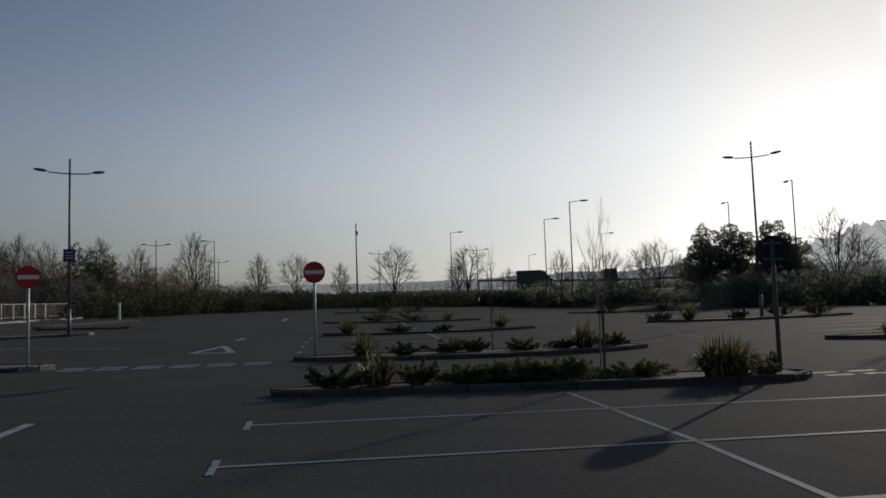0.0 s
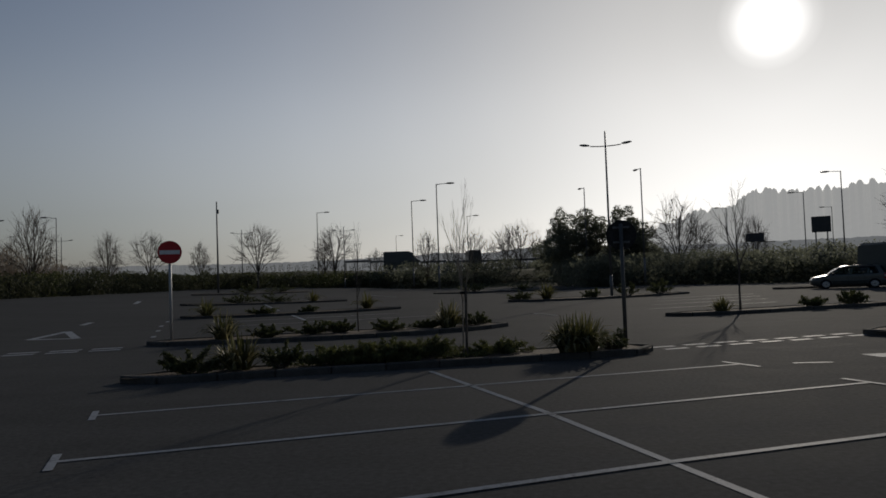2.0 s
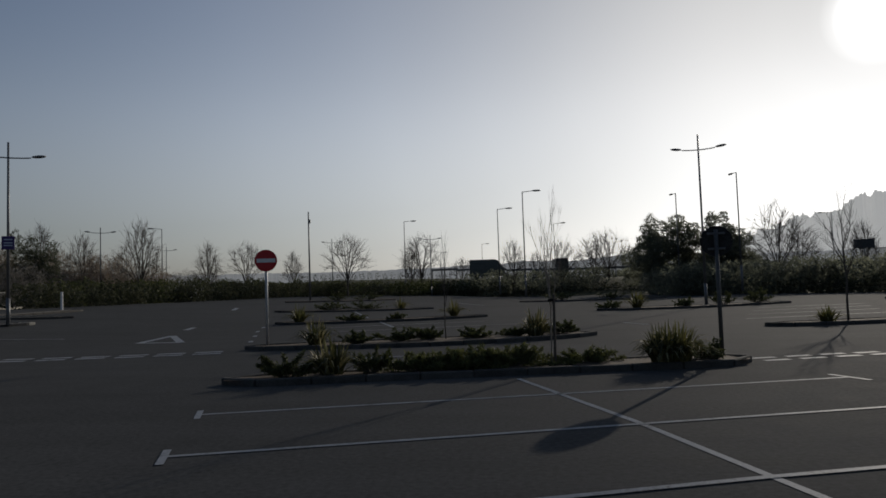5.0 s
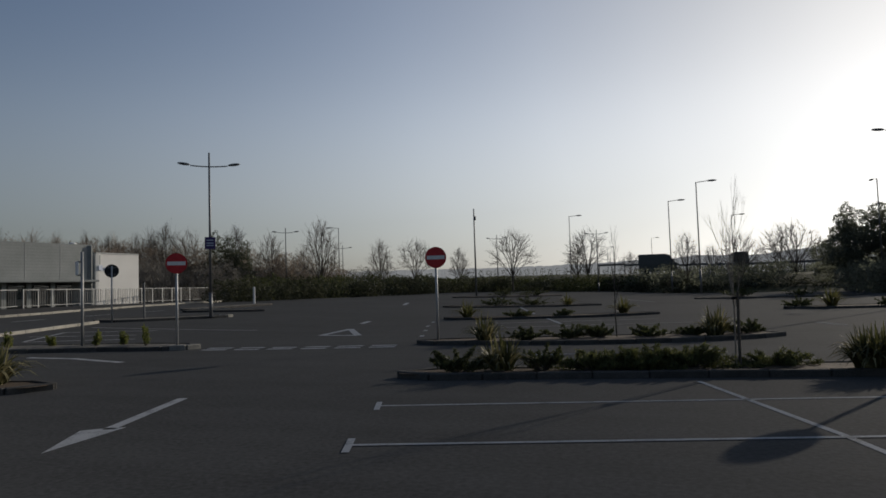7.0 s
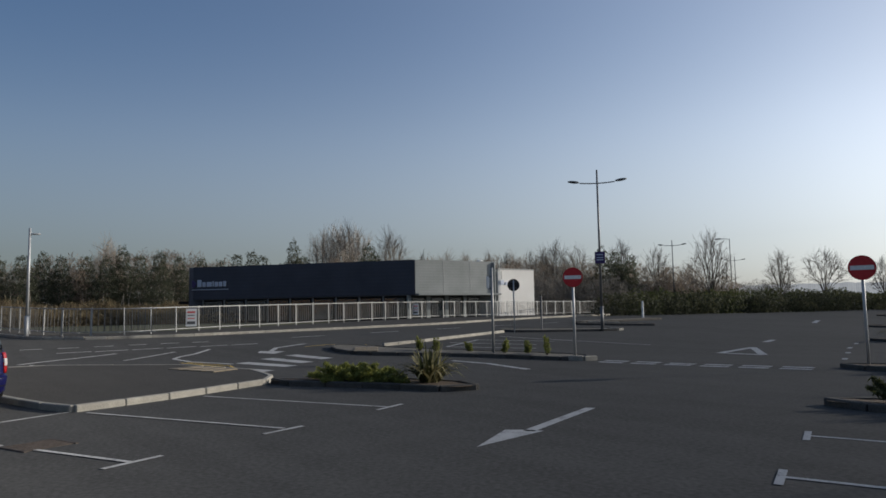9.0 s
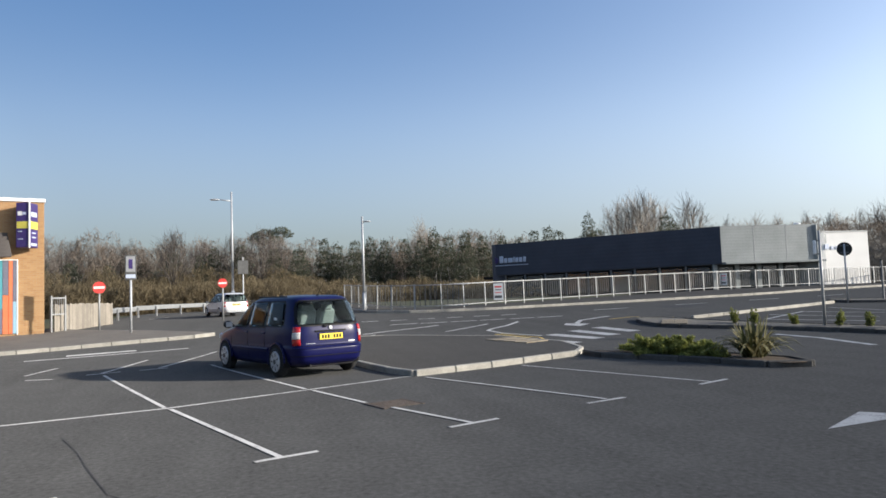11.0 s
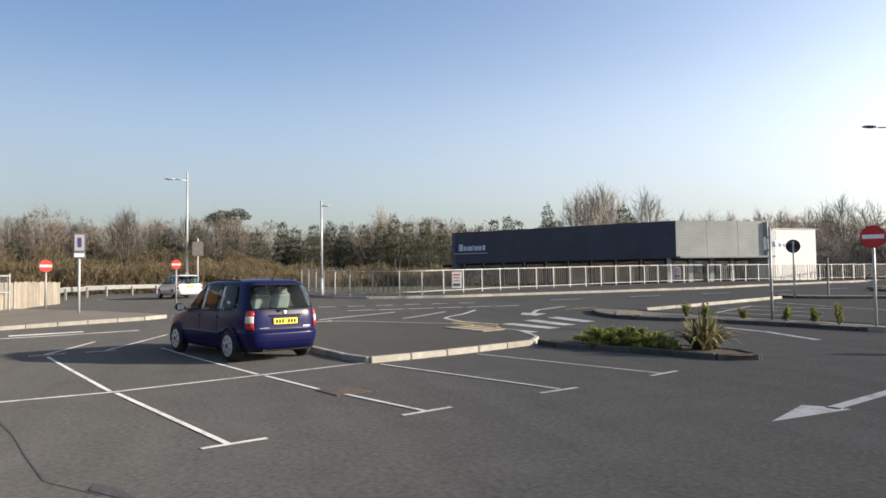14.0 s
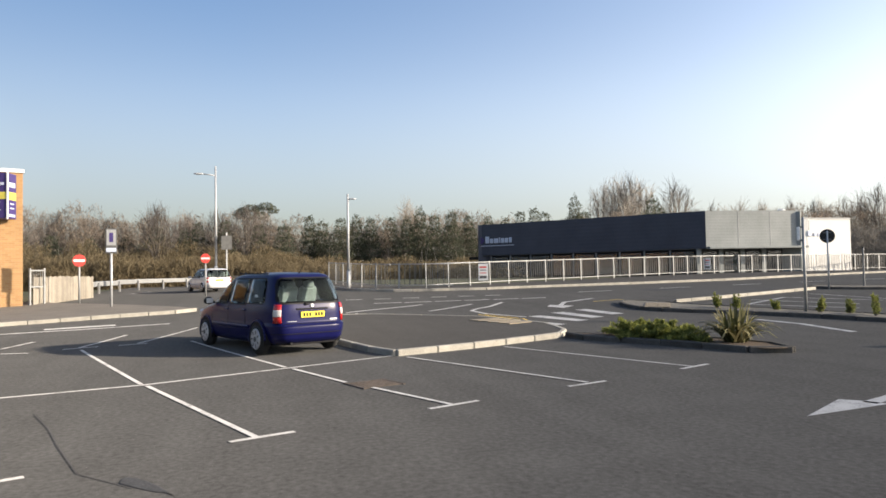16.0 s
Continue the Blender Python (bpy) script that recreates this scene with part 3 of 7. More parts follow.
for a, b in (((-6.56, 0.06), (-6.78, 0.68)), ((-7.40, 2.24), (-7.68, 2.93)), ((-8.19, 4.38), (-8.42, 5.07)), ((-9.01, 6.7), (-9.32, 7.42)), ((-5.7, -2.1), (-5.93, -1.49)),
             ((-16.67, -3.56), (-16.96, -2.9)), ((-17.0, -2.5), (-17.2, -1.9)), ((-16.3, -4.65), (-16.2, -4.1))):
    strip([a, b], 0.08)
strip([(-16.85, -3.27), (-19.44, -2.66)], 0.08)
strip([(-17.25, -2.12), (-20.67, -0.99)], 0.08)
strip([(-17.27, -4.93), (-18.64, -4.61)], 0.08)
# road edge in front of the shop pavement
strip([(-21.13, -6.05), (-21.6, -4.07), (-22.28, -1.88)], 0.14)
strip([(-22.0, -5.2), (-22.5, -3.4)], 0.3, label="worn white painted patch on tarmac")
# give-way lines: double rows of dashes
for k in range(6):
    a = Vector((-12.75, 16.95)).lerp(Vector((-8.6, 17.85)), k / 4.3)
    for off in (0.0, 0.55):
        q = a + V * off
        strip([q, q + Vector((0.72, 0.17))], 0.27, "give_way_dash", label="white give-way dash painted on tarmac")
for k in range(7):
    a = Vector((5.25, 14.1)).lerp(Vector((9.55, 15.35)), k / 6)
    for off in (0.0, 0.42):
        q = a + V * off
        strip([q, q + Vector((0.5, 0.15))], 0.17, "give_way_dash", label="white give-way dash painted on tarmac")
for a, b in (((-12.1, 22.5), (-12.65, 25.8)), ((-12.65, 25.8), (-10.65, 22.6)), ((-10.65, 22.6), (-12.1, 22.5))):
    strip([a, b], 0.26, "give_way_triangle", label="white give-way triangle painted on tarmac")
strip([(-13.78, 28.98), (-14.2, 30.6)], 0.25)
strip([(-19.67, 47.2), (-20.9, 50.7)], 0.3)
strip([(-7.95, 21.9), (-8.15, 22.5)], 0.15), strip([(-8.95, 24.7), (-9.15, 25.3)], 0.15), strip([(-9.95, 27.4), (-10.15, 28.1)], 0.15), strip([(-10.8, 30.2), (-11.0, 30.9)], 0.15)
strip([(-6.43, 34.0), (-4.59, 28.5)], 0.13), strip([(-11.2, 47.7), (-8.0, 38.5)], 0.13), strip([(4.43, 27.64), (5.08, 25.9)], 0.13), strip([(-5.6, 64), (-2.8, 57.1)], 0.15)
strip([(-7.6, 26.0), (0.5, 28.6)], 0.1), strip([(-8.6, 29.2), (-1.0, 31.6)], 0.1)
strip([(-3.3, 15.95), (-1.9, 16.4)], 0.12)
patch([(8.04, 12.4), (8.1, 11.95), (8.8, 11.9), (8.85, 12.42)], "lane_arrow"), strip([(6.5, 11.6), (7.1, 11.55)], 0.1)
for k in range(4):
    strip([Vector((9.0, 28.0)) + V * 2.6 * k + U * 2 * k, Vector((15.0, 30.0)) + V * 2.6 * k + U * 2 * k], 0.1)
# road by the railings
strip([(-16.15, 14.17), (-14.64, 14.3), (-12.59, 13.84)], 0.2)
patch([(-23.24, 11.1), (-22.6, 11.75), (-22.0, 11.05), (-22.7, 10.75)], "lane_arrow"), strip([(-22.9, 11.35), (-24.1, 12.1), (-25.2, 13.9)], 0.18, "lane_arrow", label="curved white arrow painted on tarmac")
for a, b in (((-18.9, 7.86), (-17.1, 8.55)), ((-19.83, 8.97), (-17.9, 9.65)), ((-20.59, 10.12), (-18.6, 10.52)), ((-21.19, 11.27), (-19.3, 11.6))):
    strip([a, b], 0.5, "crossing_stripe", label="broad white zebra stripe on tarmac")
strip([(-19.6, 8.6), (-21.1, 7.85), (-22.3, 7.75), (-22.9, 8.15), (-23.6, 8.9), (-25.0, 9.9)], 0.14)
strip([(-17.7, 7.9), (-19.0, 8.1), (-21.0, 7.55)], 0.09, "yellow_line", "yellow", "worn yellow line painted on tarmac")
strip([(-17.9, 8.1), (-19.2, 8.35), (-21.0, 7.75)], 0.07, "yellow_line", "yellow", "worn yellow line painted on tarmac")
strip([(-23.47, 3.63), (-24.0, 4.4), (-25.0, 6.2), (-25.4, 6.8)], 0.14), strip([(-22.8, 6.4), (-23.7, 7.45), (-24.8, 8.6)], 0.12)
strip([(-21.75, 3.4), (-23.1, 3.96)], 0.12)
for k in range(6):
    a = Vector((-28.9, 4.4)).lerp(Vector((-28.6, 10.5)), k / 5)
    strip([a, a + Vector((0.05, 0.7))], 0.14)
    strip([a + Vector((2.2, 0.8)), a + Vector((2.2, 1.9))], 0.14)
for k in range(5):
    a = Vector((-28.6, 15.0)).lerp(Vector((-30.2, 33)), k / 4)
    strip([a, a + Vector((-0.12, 1.8))], 0.13)
strip([(-23.9, 13.2), (-24.3, 14.5), (-23.2, 15.6)], 0.09, "yellow_line", "yellow", "worn yellow line painted on tarmac")
for a, b in (((-20.5, 17.5), (-17.8, 19.6)), ((-22.0, 18.9), (-19.0, 20.9)), ((-22.4, 20.8), (-19.8, 22.8)), ((-20.5, 17.5), (-22.4, 20.8)), ((-23.4, 23.0), (-16, 24.2))):
    strip([a, b], 0.11)

# ---------------------------------------------------------------- kerbed islands
island("island_front", "kerbed planting island of bark mulch with low shrubs", [(-4.35, 12.05), (-3.9, 11.72), (-1.5, 12.2), (1.3, 12.72), (4.35, 13.33), (4.95, 13.75), (4.75, 14.42), (3.9, 14.42), (1.3, 13.75), (-1.5, 13.05), (-4.0, 12.5)])
island("island_behind", "kerbed planting island of bark mulch with shrubs and a no-entry sign", [(-6.95, 19.2), (-6.2, 18.75), (-4.1, 18.75), (-1.2, 19.15), (1.3, 20.1), (2.6, 21.2), (2.9, 21.85), (2.2, 22.05), (0.9, 21.5), (-2.5, 20.55), (-6.2, 19.75)])
island("island_far_a", "kerbed planting island with small flax plants", [(-11.2, 32.8), (-10.6, 32.4), (-7.9, 32.8), (-4.1, 33.8), (-1.5, 35.6), (-1.4, 36.2), (-2.3, 36.3), (-5, 35.1), (-8, 34), (-10.8, 33.4)], joined=True)
island("island_far_b", "kerbed planting island with small shrubs", [(-16, 45.5), (-15.3, 45.1), (-11.7, 46.6), (-6.3, 50.7), (-6.3, 51.3), (-7.1, 51.4), (-12, 48), (-15.8, 46.1)], joined=True)
island("island_far_c", "kerbed planting island with small shrubs", [(-21.5, 62.8), (-20.8, 62.5), (-17, 66.2), (-13.3, 73.4), (-13.6, 74), (-14.3, 73.8), (-17.8, 67.5), (-21.3, 63.5)], joined=True)
island("island_lamp", "kerbed planting island with shrubs and a lamp column", [(4.6, 39.9), (5.2, 39.3), (9.8, 39.4), (15.2, 42.5), (15.8, 43.2), (15.2, 43.6), (12, 42.4), (9.6, 41.6), (5.2, 40.6)], joined=True)
island("island_far_d", "kerbed planting island with small shrubs", [(0, 63.6), (0.6, 62.9), (4.9, 61.3), (12, 63.2), (12.5, 63.9), (11.9, 64.4), (5, 62.6), (0.6, 64.2)], joined=True)
island("island_tree", "kerbed planting island with a young tree", [(8.3, 23.6), (8.8, 23.2), (10.9, 23.45), (13.8, 24.4), (16.8, 25.3), (17.2, 25.8), (16.6, 26.2), (13.4, 25.3), (10.8, 24.5), (8.8, 24.1)])
island("island_car", "kerbed planting island beside parked cars", [(22, 45.2), (22.6, 44.7), (27, 45.2), (32, 46.6), (32, 47.4), (27, 46.2), (22.6, 45.8)], joined=True)
island("island_signs", "kerbed island with two round signs", [(10.0, 15.5), (10.3, 14.85), (11.5, 14.9), (14, 15.7), (17, 16.7), (17.2, 17.3), (16.5, 17.5), (13.5, 16.7), (10.8, 16.2)])
island("island_flax", "kerbed planting island with a juniper and a variegated flax", [(-14.45, 7.45), (-14.0, 7.3), (-12.93, 7.9), (-11.8, 8.5), (-10.65, 8.95), (-10.1, 9.2), (-9.95, 9.6), (-10.35, 10.0), (-11.05, 9.95), (-12.25, 9.55), (-12.9, 9.05), (-14.2, 7.9)])
island("island_no_entry", "kerbed island with gravel, small shrubs and a no-entry sign", [(-22.9, 13.9), (-21.2, 13.1), (-19.5, 13.3), (-17.85, 14.75), (-15.8, 15.95), (-14.0, 16.6), (-13.35, 17.05), (-13.5, 17.65), (-14.4, 17.85), (-16.3, 17.25), (-18.8, 16.0), (-20.8, 15.1), (-22.3, 14.8)], "gravel")
island("island_column", "narrow kerbed island with a tall lamp column", [(-26.4, 25.9), (-25.9, 25.4), (-24.6, 26.2), (-22.7, 30.4), (-22.7, 31.1), (-23.4, 31.0), (-24.2, 29.5), (-26.2, 26.5)], "gravel")
island("island_far_e", "narrow kerbed island in the car park", [(-28.0, 33.8), (-27.4, 33.5), (-24.4, 35.9), (-24.3, 36.5), (-25, 36.6), (-27.8, 34.5)], "gravel", joined=True)
island("island_far_f", "narrow kerbed island in the car park", [(-29.4, 35.8), (-28.6, 35.6), (-28.6, 43.4), (-29.2, 43.8), (-29.6, 43.2)], "gravel", joined=True)

k = thing("kerb_line", "pale concrete kerb line beside marked bays", "kerb", kind="structure")
kerb_run(k, [(-22.25, 15.72), (-23.3, 19.2), (-25.2, 25.0)], False)
k = thing("end_kerb", "pale concrete kerb stones at the ends of islands", "kerb", kind="structure")
kerb_run(k, [(-13.75, 16.78), (-13.3, 17.0), (-13.2, 17.4)], False, 0.45, 0.14, 0.16)
kerb_run(k, [(-23.0, 30.7), (-22.62, 30.95), (-22.6, 31.3)], False, 0.4, 0.14, 0.16)
kerb_run(k, [(-28.0, 35.0), (-26.5, 36.2)], False, 0.9, 0.14, 0.16)
# raised footway beside the car
FOOT = [(-12.55, 2.98), (-12.7, 3.45), (-13.3, 5.0), (-14.4, 7.3), (-15.2, 7.75), (-16.9, 8.0), (-19.4, 7.1), (-21.6, 4.2), (-21.9, 2.4), (-21.3, 1.3), (-20.4, 1.12), (-15.5, 2.2), (-12.95, 2.76)]
foot = thing("footway", "raised dark tarmac footway with pale concrete kerb stones", "footway", kind="structure")
kerb_run(foot, FOOT, True)
bm = bmesh.new()
filled(bm, inset(FOOT, 0.05)[::1], 0.112)
part("footway_surface", bm, M["footway"], foot)
# tactile paving at the crossing, slab by slab
tac = thing("tactile_paving", "buff tactile paving slabs at a crossing", "paving", kind="structure")
for i in range(4):
    for j in range(2):
        q = Vector((-17.2, 7.45)) + Vector((-0.92, -0.38)) * 0.42 * i + Vector((0.38, -0.92)) * 0.42 * j
        bm = bmesh.new()
        box(bm, (q.x, q.y, gz(*q) + 0.12), (0.4, 0.4, 0.03), math.atan2(0.38, 0.92), 0.006)
        part("slab", bm, M["tactile"], tac)
        q = Vector((-20.9, 14.35)) + Vector((0.83, -0.56)) * 0.42 * i + Vector((0.56, 0.83)) * 0.42 * (j - 1)
        bm = bmesh.new()
        box(bm, (q.x, q.y, gz(*q) + 0.115), (0.4, 0.4, 0.03), math.atan2(-0.56, 0.83), 0.006)
        part("slab", bm, M["tactile"], tac)
# footway along the railings
FAR_KERB = [(-42, 4.1), (-34.5, 5.6), (-32.7, 7.6), (-32.1, 11.6), (-32.35, 14.6), (-32.5, 19.5), (-33.1, 26.7), (-34.5, 32.4), (-36.3, 41.5), (-39.5, 52)]
walkway = thing("railing_footway", "grey footway with concrete kerb along the railings", "footway", kind="structure")
kerb_run(walkway, FAR_KERB, False)
bm = bmesh.new()
inner = [(-42, 6.5), (-36, 7.6), (-34.6, 9.2), (-35, 12), (-35.9, 15), (-37, 19.8), (-39.8, 28), (-41.2, 34), (-43, 42), (-44.5, 53)]
a = resample(FAR_KERB, 2, False)
b = [Vector(q) for q in resample(inner, 2, False)]
kk = 24
ga = [[bm.verts.new((*Vector(p0), gz(*p0) + z)) for p0, z in ((a[round(i * (len(a) - 1) / kk)], 0.11), (a[round(i * (len(a) - 1) / kk)].lerp(b[round(i * (len(b) - 1) / kk)], 0.5), 0.112), (b[round(i * (len(b) - 1) / kk)], 0.115))] for i in range(kk + 1)]
for r0, r1 in zip(ga, ga[1:]):
    for i in range(2):
        bm.faces.new((r0[i], r1[i], r1[i + 1], r0[i + 1]))
part("footway_surface", bm, M["footway"], walkway)
# shop pavement
SHOP = [(-22.6, -9.5), (-23.6, -6.75), (-24.3, -5.35), (-25.1, -3.75), (-25.7, -2.15), (-26.4, -1.35), (-27.4, -2.0), (-29.3, -3.9), (-30.4, -5.3), (-31.2, -6.4), (-33, -8.2), (-31, -20), (-22, -20)]
shop = thing("shop_pavement", "buff paved pavement with pale concrete kerb", "pavement", kind="structure")
kerb_run(shop, SHOP[:6], False)
bm = bmesh.new()
filled(bm, SHOP, 0.105)
part("paving", bm, M["paving"], shop)
# drain grating
dr = thing("drain_cover", "dull rusty iron drain grating set in tarmac", "drain cover", pose(-9.45, 1.98, gz(-9.45, 1.98), 0, 0, 18.9))
bm = bmesh.new()
for i in range(9):
    box(bm, (-0.26 + i * 0.065, 0, 0.006), (0.035, 0.6, 0.012))
for s in (-1, 1):
    box(bm, (0, s * 0.31, 0.006), (0.62, 0.04, 0.014))
part("grate", bm, M["grating"], dr)


# ---------------------------------------------------------------- street furniture
def disc(bm, c, r, depth, facing, seg=32):
    """A disc whose front looks along facing (an angle in the plan)."""
    m = Matrix.Translation(c) @ Matrix.Rotation(facing, 4, 'Z') @ Matrix.Rotation(radians(90), 4, 'Y')
    bmesh.ops.create_cone(bm, cap_ends=True, segments=seg, radius1=r, radius2=r, depth=depth, matrix=m)


def toward(x, y, tx=0.7, ty=0.3):
    return math.atan2(ty - y, tx - x)


def round_sign(x, y, base, h, r, face, front="red", group="", label="", pale=False, post=""):
    """A round sign on a steel post; h: height of the disc's middle."""
    ob = thing("no_entry_sign" if front else "round_sign", label, "road sign", Matrix.Translation((x, y, gz(x, y) + base)) @ Matrix.Rotation(face, 4, 'Z'), group)
    bm = bmesh.new()
    tube(bm, (0, 0, -0.1), (0, 0, h + r * 0.75), 0.038, 0.038, 12)
    part("post", bm, M[post or ("steel" if front else "signback")], ob, smooth=True)
    bm = bmesh.new()
    disc(bm, (0.055, 0, h), r, 0.012, 0)
    part("sign_back", bm, M["darkback"], ob)
    if front:
        bm = bmesh.new()
        disc(bm, (0.067, 0, h), r * 0.99, 0.008, 0)
        part("sign_face", bm, M["redpale" if pale else "red"], ob, "red no-entry disc")
        bm = bmesh.new()
        box(bm, (0.075, 0, h), (0.006, r * 1.66, r * 0.36))
        part("white_bar", bm, M["white"], ob)
    for z in (h - r * 0.5, h + r * 0.5):
        bm = bmesh.new()
        box(bm, (0.03, 0, z), (0.05, r * 1.1, 0.04), 0, 0.006)
        part("bracket", bm, M["darksteel"], ob)
    return ob


round_sign(-6.42, 19.46, 0.1, 2.38, 0.31, toward(-6.4, 19.5), "red", "no-entry signs", "round red no-entry sign on a grey post in a planted island")
round_sign(-13.97, 17.34, 0.1, 2.44, 0.31, toward(-14, 17.3), "red", "no-entry signs", "round red no-entry sign on a grey post by gravel")
round_sign(4.51, 14.12, 0.1, 2.16, 0.29, toward(4.5, 14.3) + math.pi, None, "", "back of a round sign on a dark post beside a flax")
round_sign(-25.0, 25.6, 0.1, 2.3, 0.31, toward(-25, 25.4) + math.pi, None, "", "back of a round sign on a pale post by the road", post="steel")
round_sign(11.0, 15.6, 0.1, 2.2, 0.29, toward(10.8, 16) + math.pi, None, "", "back of a round sign on a dark island post")
round_sign(13.2, 19.2, 0.0, 2.15, 0.29, toward(13, 19) + 2.6, None, "", "turned back of a round sign behind a kerbed island")
round_sign(-31.8, -6.24, 0.08, 1.75, 0.25, toward(-31.8, -6.2), "red", "no-entry signs", "faded red no-entry sign beside a timber fence", True, "rail")
round_sign(-35.0, -1.4, 0.0, 1.83, 0.225, toward(-35, -1.4), "red", "no-entry signs", "faded red no-entry sign by the exit road", True, "rail")


def twin_lamp(x, y, h, arm, span, turn, base=0.1, banner=False, label="tall grey lamp column with two curved arms"):
    ob = thing("lamp_column", label, "street lamp", Matrix.Translation((x, y, gz(x, y) + base)) @ Matrix.Rotation(radians(turn), 4, 'Z'), "twin-arm lamp columns")
    bm = bmesh.new()
    tube(bm, (0, 0, -0.1), (0, 0, 1.2), 0.09, 0.085, 12), tube(bm, (0, 0, 1.2), (0, 0, h), 0.07, 0.045, 12)
    part("column", bm, M["darksteel"], ob, smooth=True)
    bm = bmesh.new()
    disc(bm, (0, 0, 0.02), 0.001, 0.001, 0), box(bm, (0, 0, 0.012), (0.36, 0.36, 0.025), 0, 0.004)
    part("base_plate", bm, M["darksteel"], ob)
    for s in (-1, 1):
        bm = bmesh.new()
        pts = [(s * span / 2 * t, 0, arm + 0.02 + 0.14 * t * t) for t in (0.0, 0.2, 0.4, 0.6)]
        for p, q in zip(pts, pts[1:]):
            tube(bm, p, q, 0.032, 0.03, 8)
        a = part("arm", bm, M["darksteel"], ob, smooth=True)
        bm = bmesh.new()
        bmesh.ops.create_uvsphere(bm, u_segments=14, v_segments=8, radius=1, matrix=Matrix.Translation((s * span * 0.405, 0, arm + 0.15)) @ Matrix.Rotation(radians(-7 * s), 4, 'Y') @ Matrix.Diagonal((span * 0.105, 0.15, 0.07, 1)))
        part("lantern", bm, M["darksteel"], ob, "flat oval lantern head", True)
    if banner:
        bm = bmesh.new()
        box(bm, (0, -0.1, banner), (0.52, 0.05, 0.62), 0, 0.01)
        b = part("notice", bm, M["purple"], ob, "small dark purple notice on the column")
        for z in (0.15, 0.0, -0.12):
            bm = bmesh.new()
            box(bm, (0, -0.13, banner + z), (0.34, 0.006, 0.05))
            part("print_bar", bm, M["logo"], b)
    return ob


def single_lamp(x, y, h, reach, turn, base=0.0, mat="darksteel", label="grey street lamp with one arm", down=0.0, head=0.45):
    ob = thing("street_lamp", label, "street lamp", Matrix.Translation((x, y, gz(x, y) + base)) @ Matrix.Rotation(radians(turn), 4, 'Z'), "single-arm street lamps")
    bm = bmesh.new()
    tube(bm, (0, 0, -0.2), (0, 0, h * 0.2), 0.1, 0.1, 10), tube(bm, (0, 0, h * 0.2), (0, 0, h), 0.07, 0.05, 10)
    part("column", bm, M[mat], ob, smooth=True)
    bm = bmesh.new()
    tube(bm, (0, 0, h - 0.05 - down), (reach, 0, h + 0.05 - down), 0.035, 0.03, 8)
    part("arm", bm, M[mat], ob, smooth=True)
    bm = bmesh.new()
    bmesh.ops.create_uvsphere(bm, u_segments=12, v_segments=8, radius=1, matrix=Matrix.Translation((reach + head * 0.6, 0, h + 0.04 - down)) @ Matrix.Diagonal((head, head * 0.36, head * 0.2, 1)))
    part("lantern", bm, M[mat], ob, "oval lantern head", True)
    return ob


twin_lamp(-22.85, 29.9, 8.45, 7.7, 3.05, 38, banner=3.75, label="tall twin-arm lamp column with a purple notice")
twin_lamp(10.68, 41.0, 9.6, 8.7, 2.95, -14)


def polar(az, d, ex=0.9, ey=0.4):
    return ex + d * math.sin(radians(az)), ey + d * math.cos(radians(az))


def by_top(az, tan, h, base=0.0):
    """A place at that bearing where a thing of height h shows its top at that slope."""
    d = 60.0
    for _ in range(20):
        x, y = polar(az, d)
        d = (h + base + gz(x, y) - 1.57) / tan
    return polar(az, d)


for az, tan, h in ((-33.1, 0.0914, 8), (-28.6, 0.066, 8), (-16.0, 0.0738, 8), (-8.0, 0.0752, 8)):
    x, y = by_top(az, tan, h)
    twin_lamp(x, y, h, h - 0.6, 3.0, -az, 0.0, label="far twin-arm lamp column")
for az, tan, h, turn in ((-28.9, 0.09, 9, 180), (-10.1, 0.0959, 10, 0), (-2.4, 0.1093, 10, 0), (-0.3, 0.1326, 10, 0), (16.1, 0.1394, 10, 110), (11.65, 0.1175, 10, 110), (27.45, 0.0911, 10, 180), (29.9, 0.1138, 10, 180),
                         (2.1, 0.085, 10, 0), (-3.8, 0.06, 10, 0), (-7.2, 0.05, 10, 0), (22.2, 0.078, 10, 180), (29.2, 0.07, 10, 180)):
    x, y = by_top(az, tan, h, 0.6)
    single_lamp(x, y, h, 1.1, turn - az, 0.6)
x, y = by_top(-17.8, 0.1127, 9)
pole = thing("mast", "plain slim grey steel mast", "mast", Matrix.Translation((x, y, gz(x, y))))
bm = bmesh.new()
tube(bm, (0, 0, -0.1), (0, 0, 9), 0.1, 0.06, 10)
part("pole", bm, M["darksteel"], pole, smooth=True)
bm = bmesh.new()
box(bm, (0.12, 0, 8.0), (0.16, 0.16, 0.4), 0, 0.02)
part("bracket", bm, M["darksteel"], pole)
single_lamp(-42.4, -1.14, 7.3, 0.75, -92 + 180 + 180, 0.0, "steel", "pale grey street lamp with one arm", 0.5, 0.3)
single_lamp(-35.6, 5.56, 4.95, 0.1, 80, 0.0, "steel", "short pale street lamp behind railings", 0.3, 0.22)

# post with a small white unit, in the gravel island
ob = thing("camera_post", "grey post with a small white unit near its top", "post", Matrix.Translation((-16.8, 16.5, gz(-16.8, 16.5) + 0.08)) @ Matrix.Rotation(toward(-16.8, 16.5), 4, 'Z'))
bm = bmesh.new()
tube(bm, (0, 0, -0.1), (0, 0, 2.85), 0.042, 0.042, 12)
part("post", bm, M["rail"], ob, smooth=True)
bm = bmesh.new()
box(bm, (0.02, -0.14, 2.35), (0.1, 0.09, 0.42), 0, 0.02)
part("unit", bm, M["white"], ob, "small white box")
for z in (2.15, 2.55):
    bm = bmesh.new()
    box(bm, (0.0, -0.08, z), (0.05, 0.12, 0.05))
    part("bracket", bm, M["darksteel"], ob)
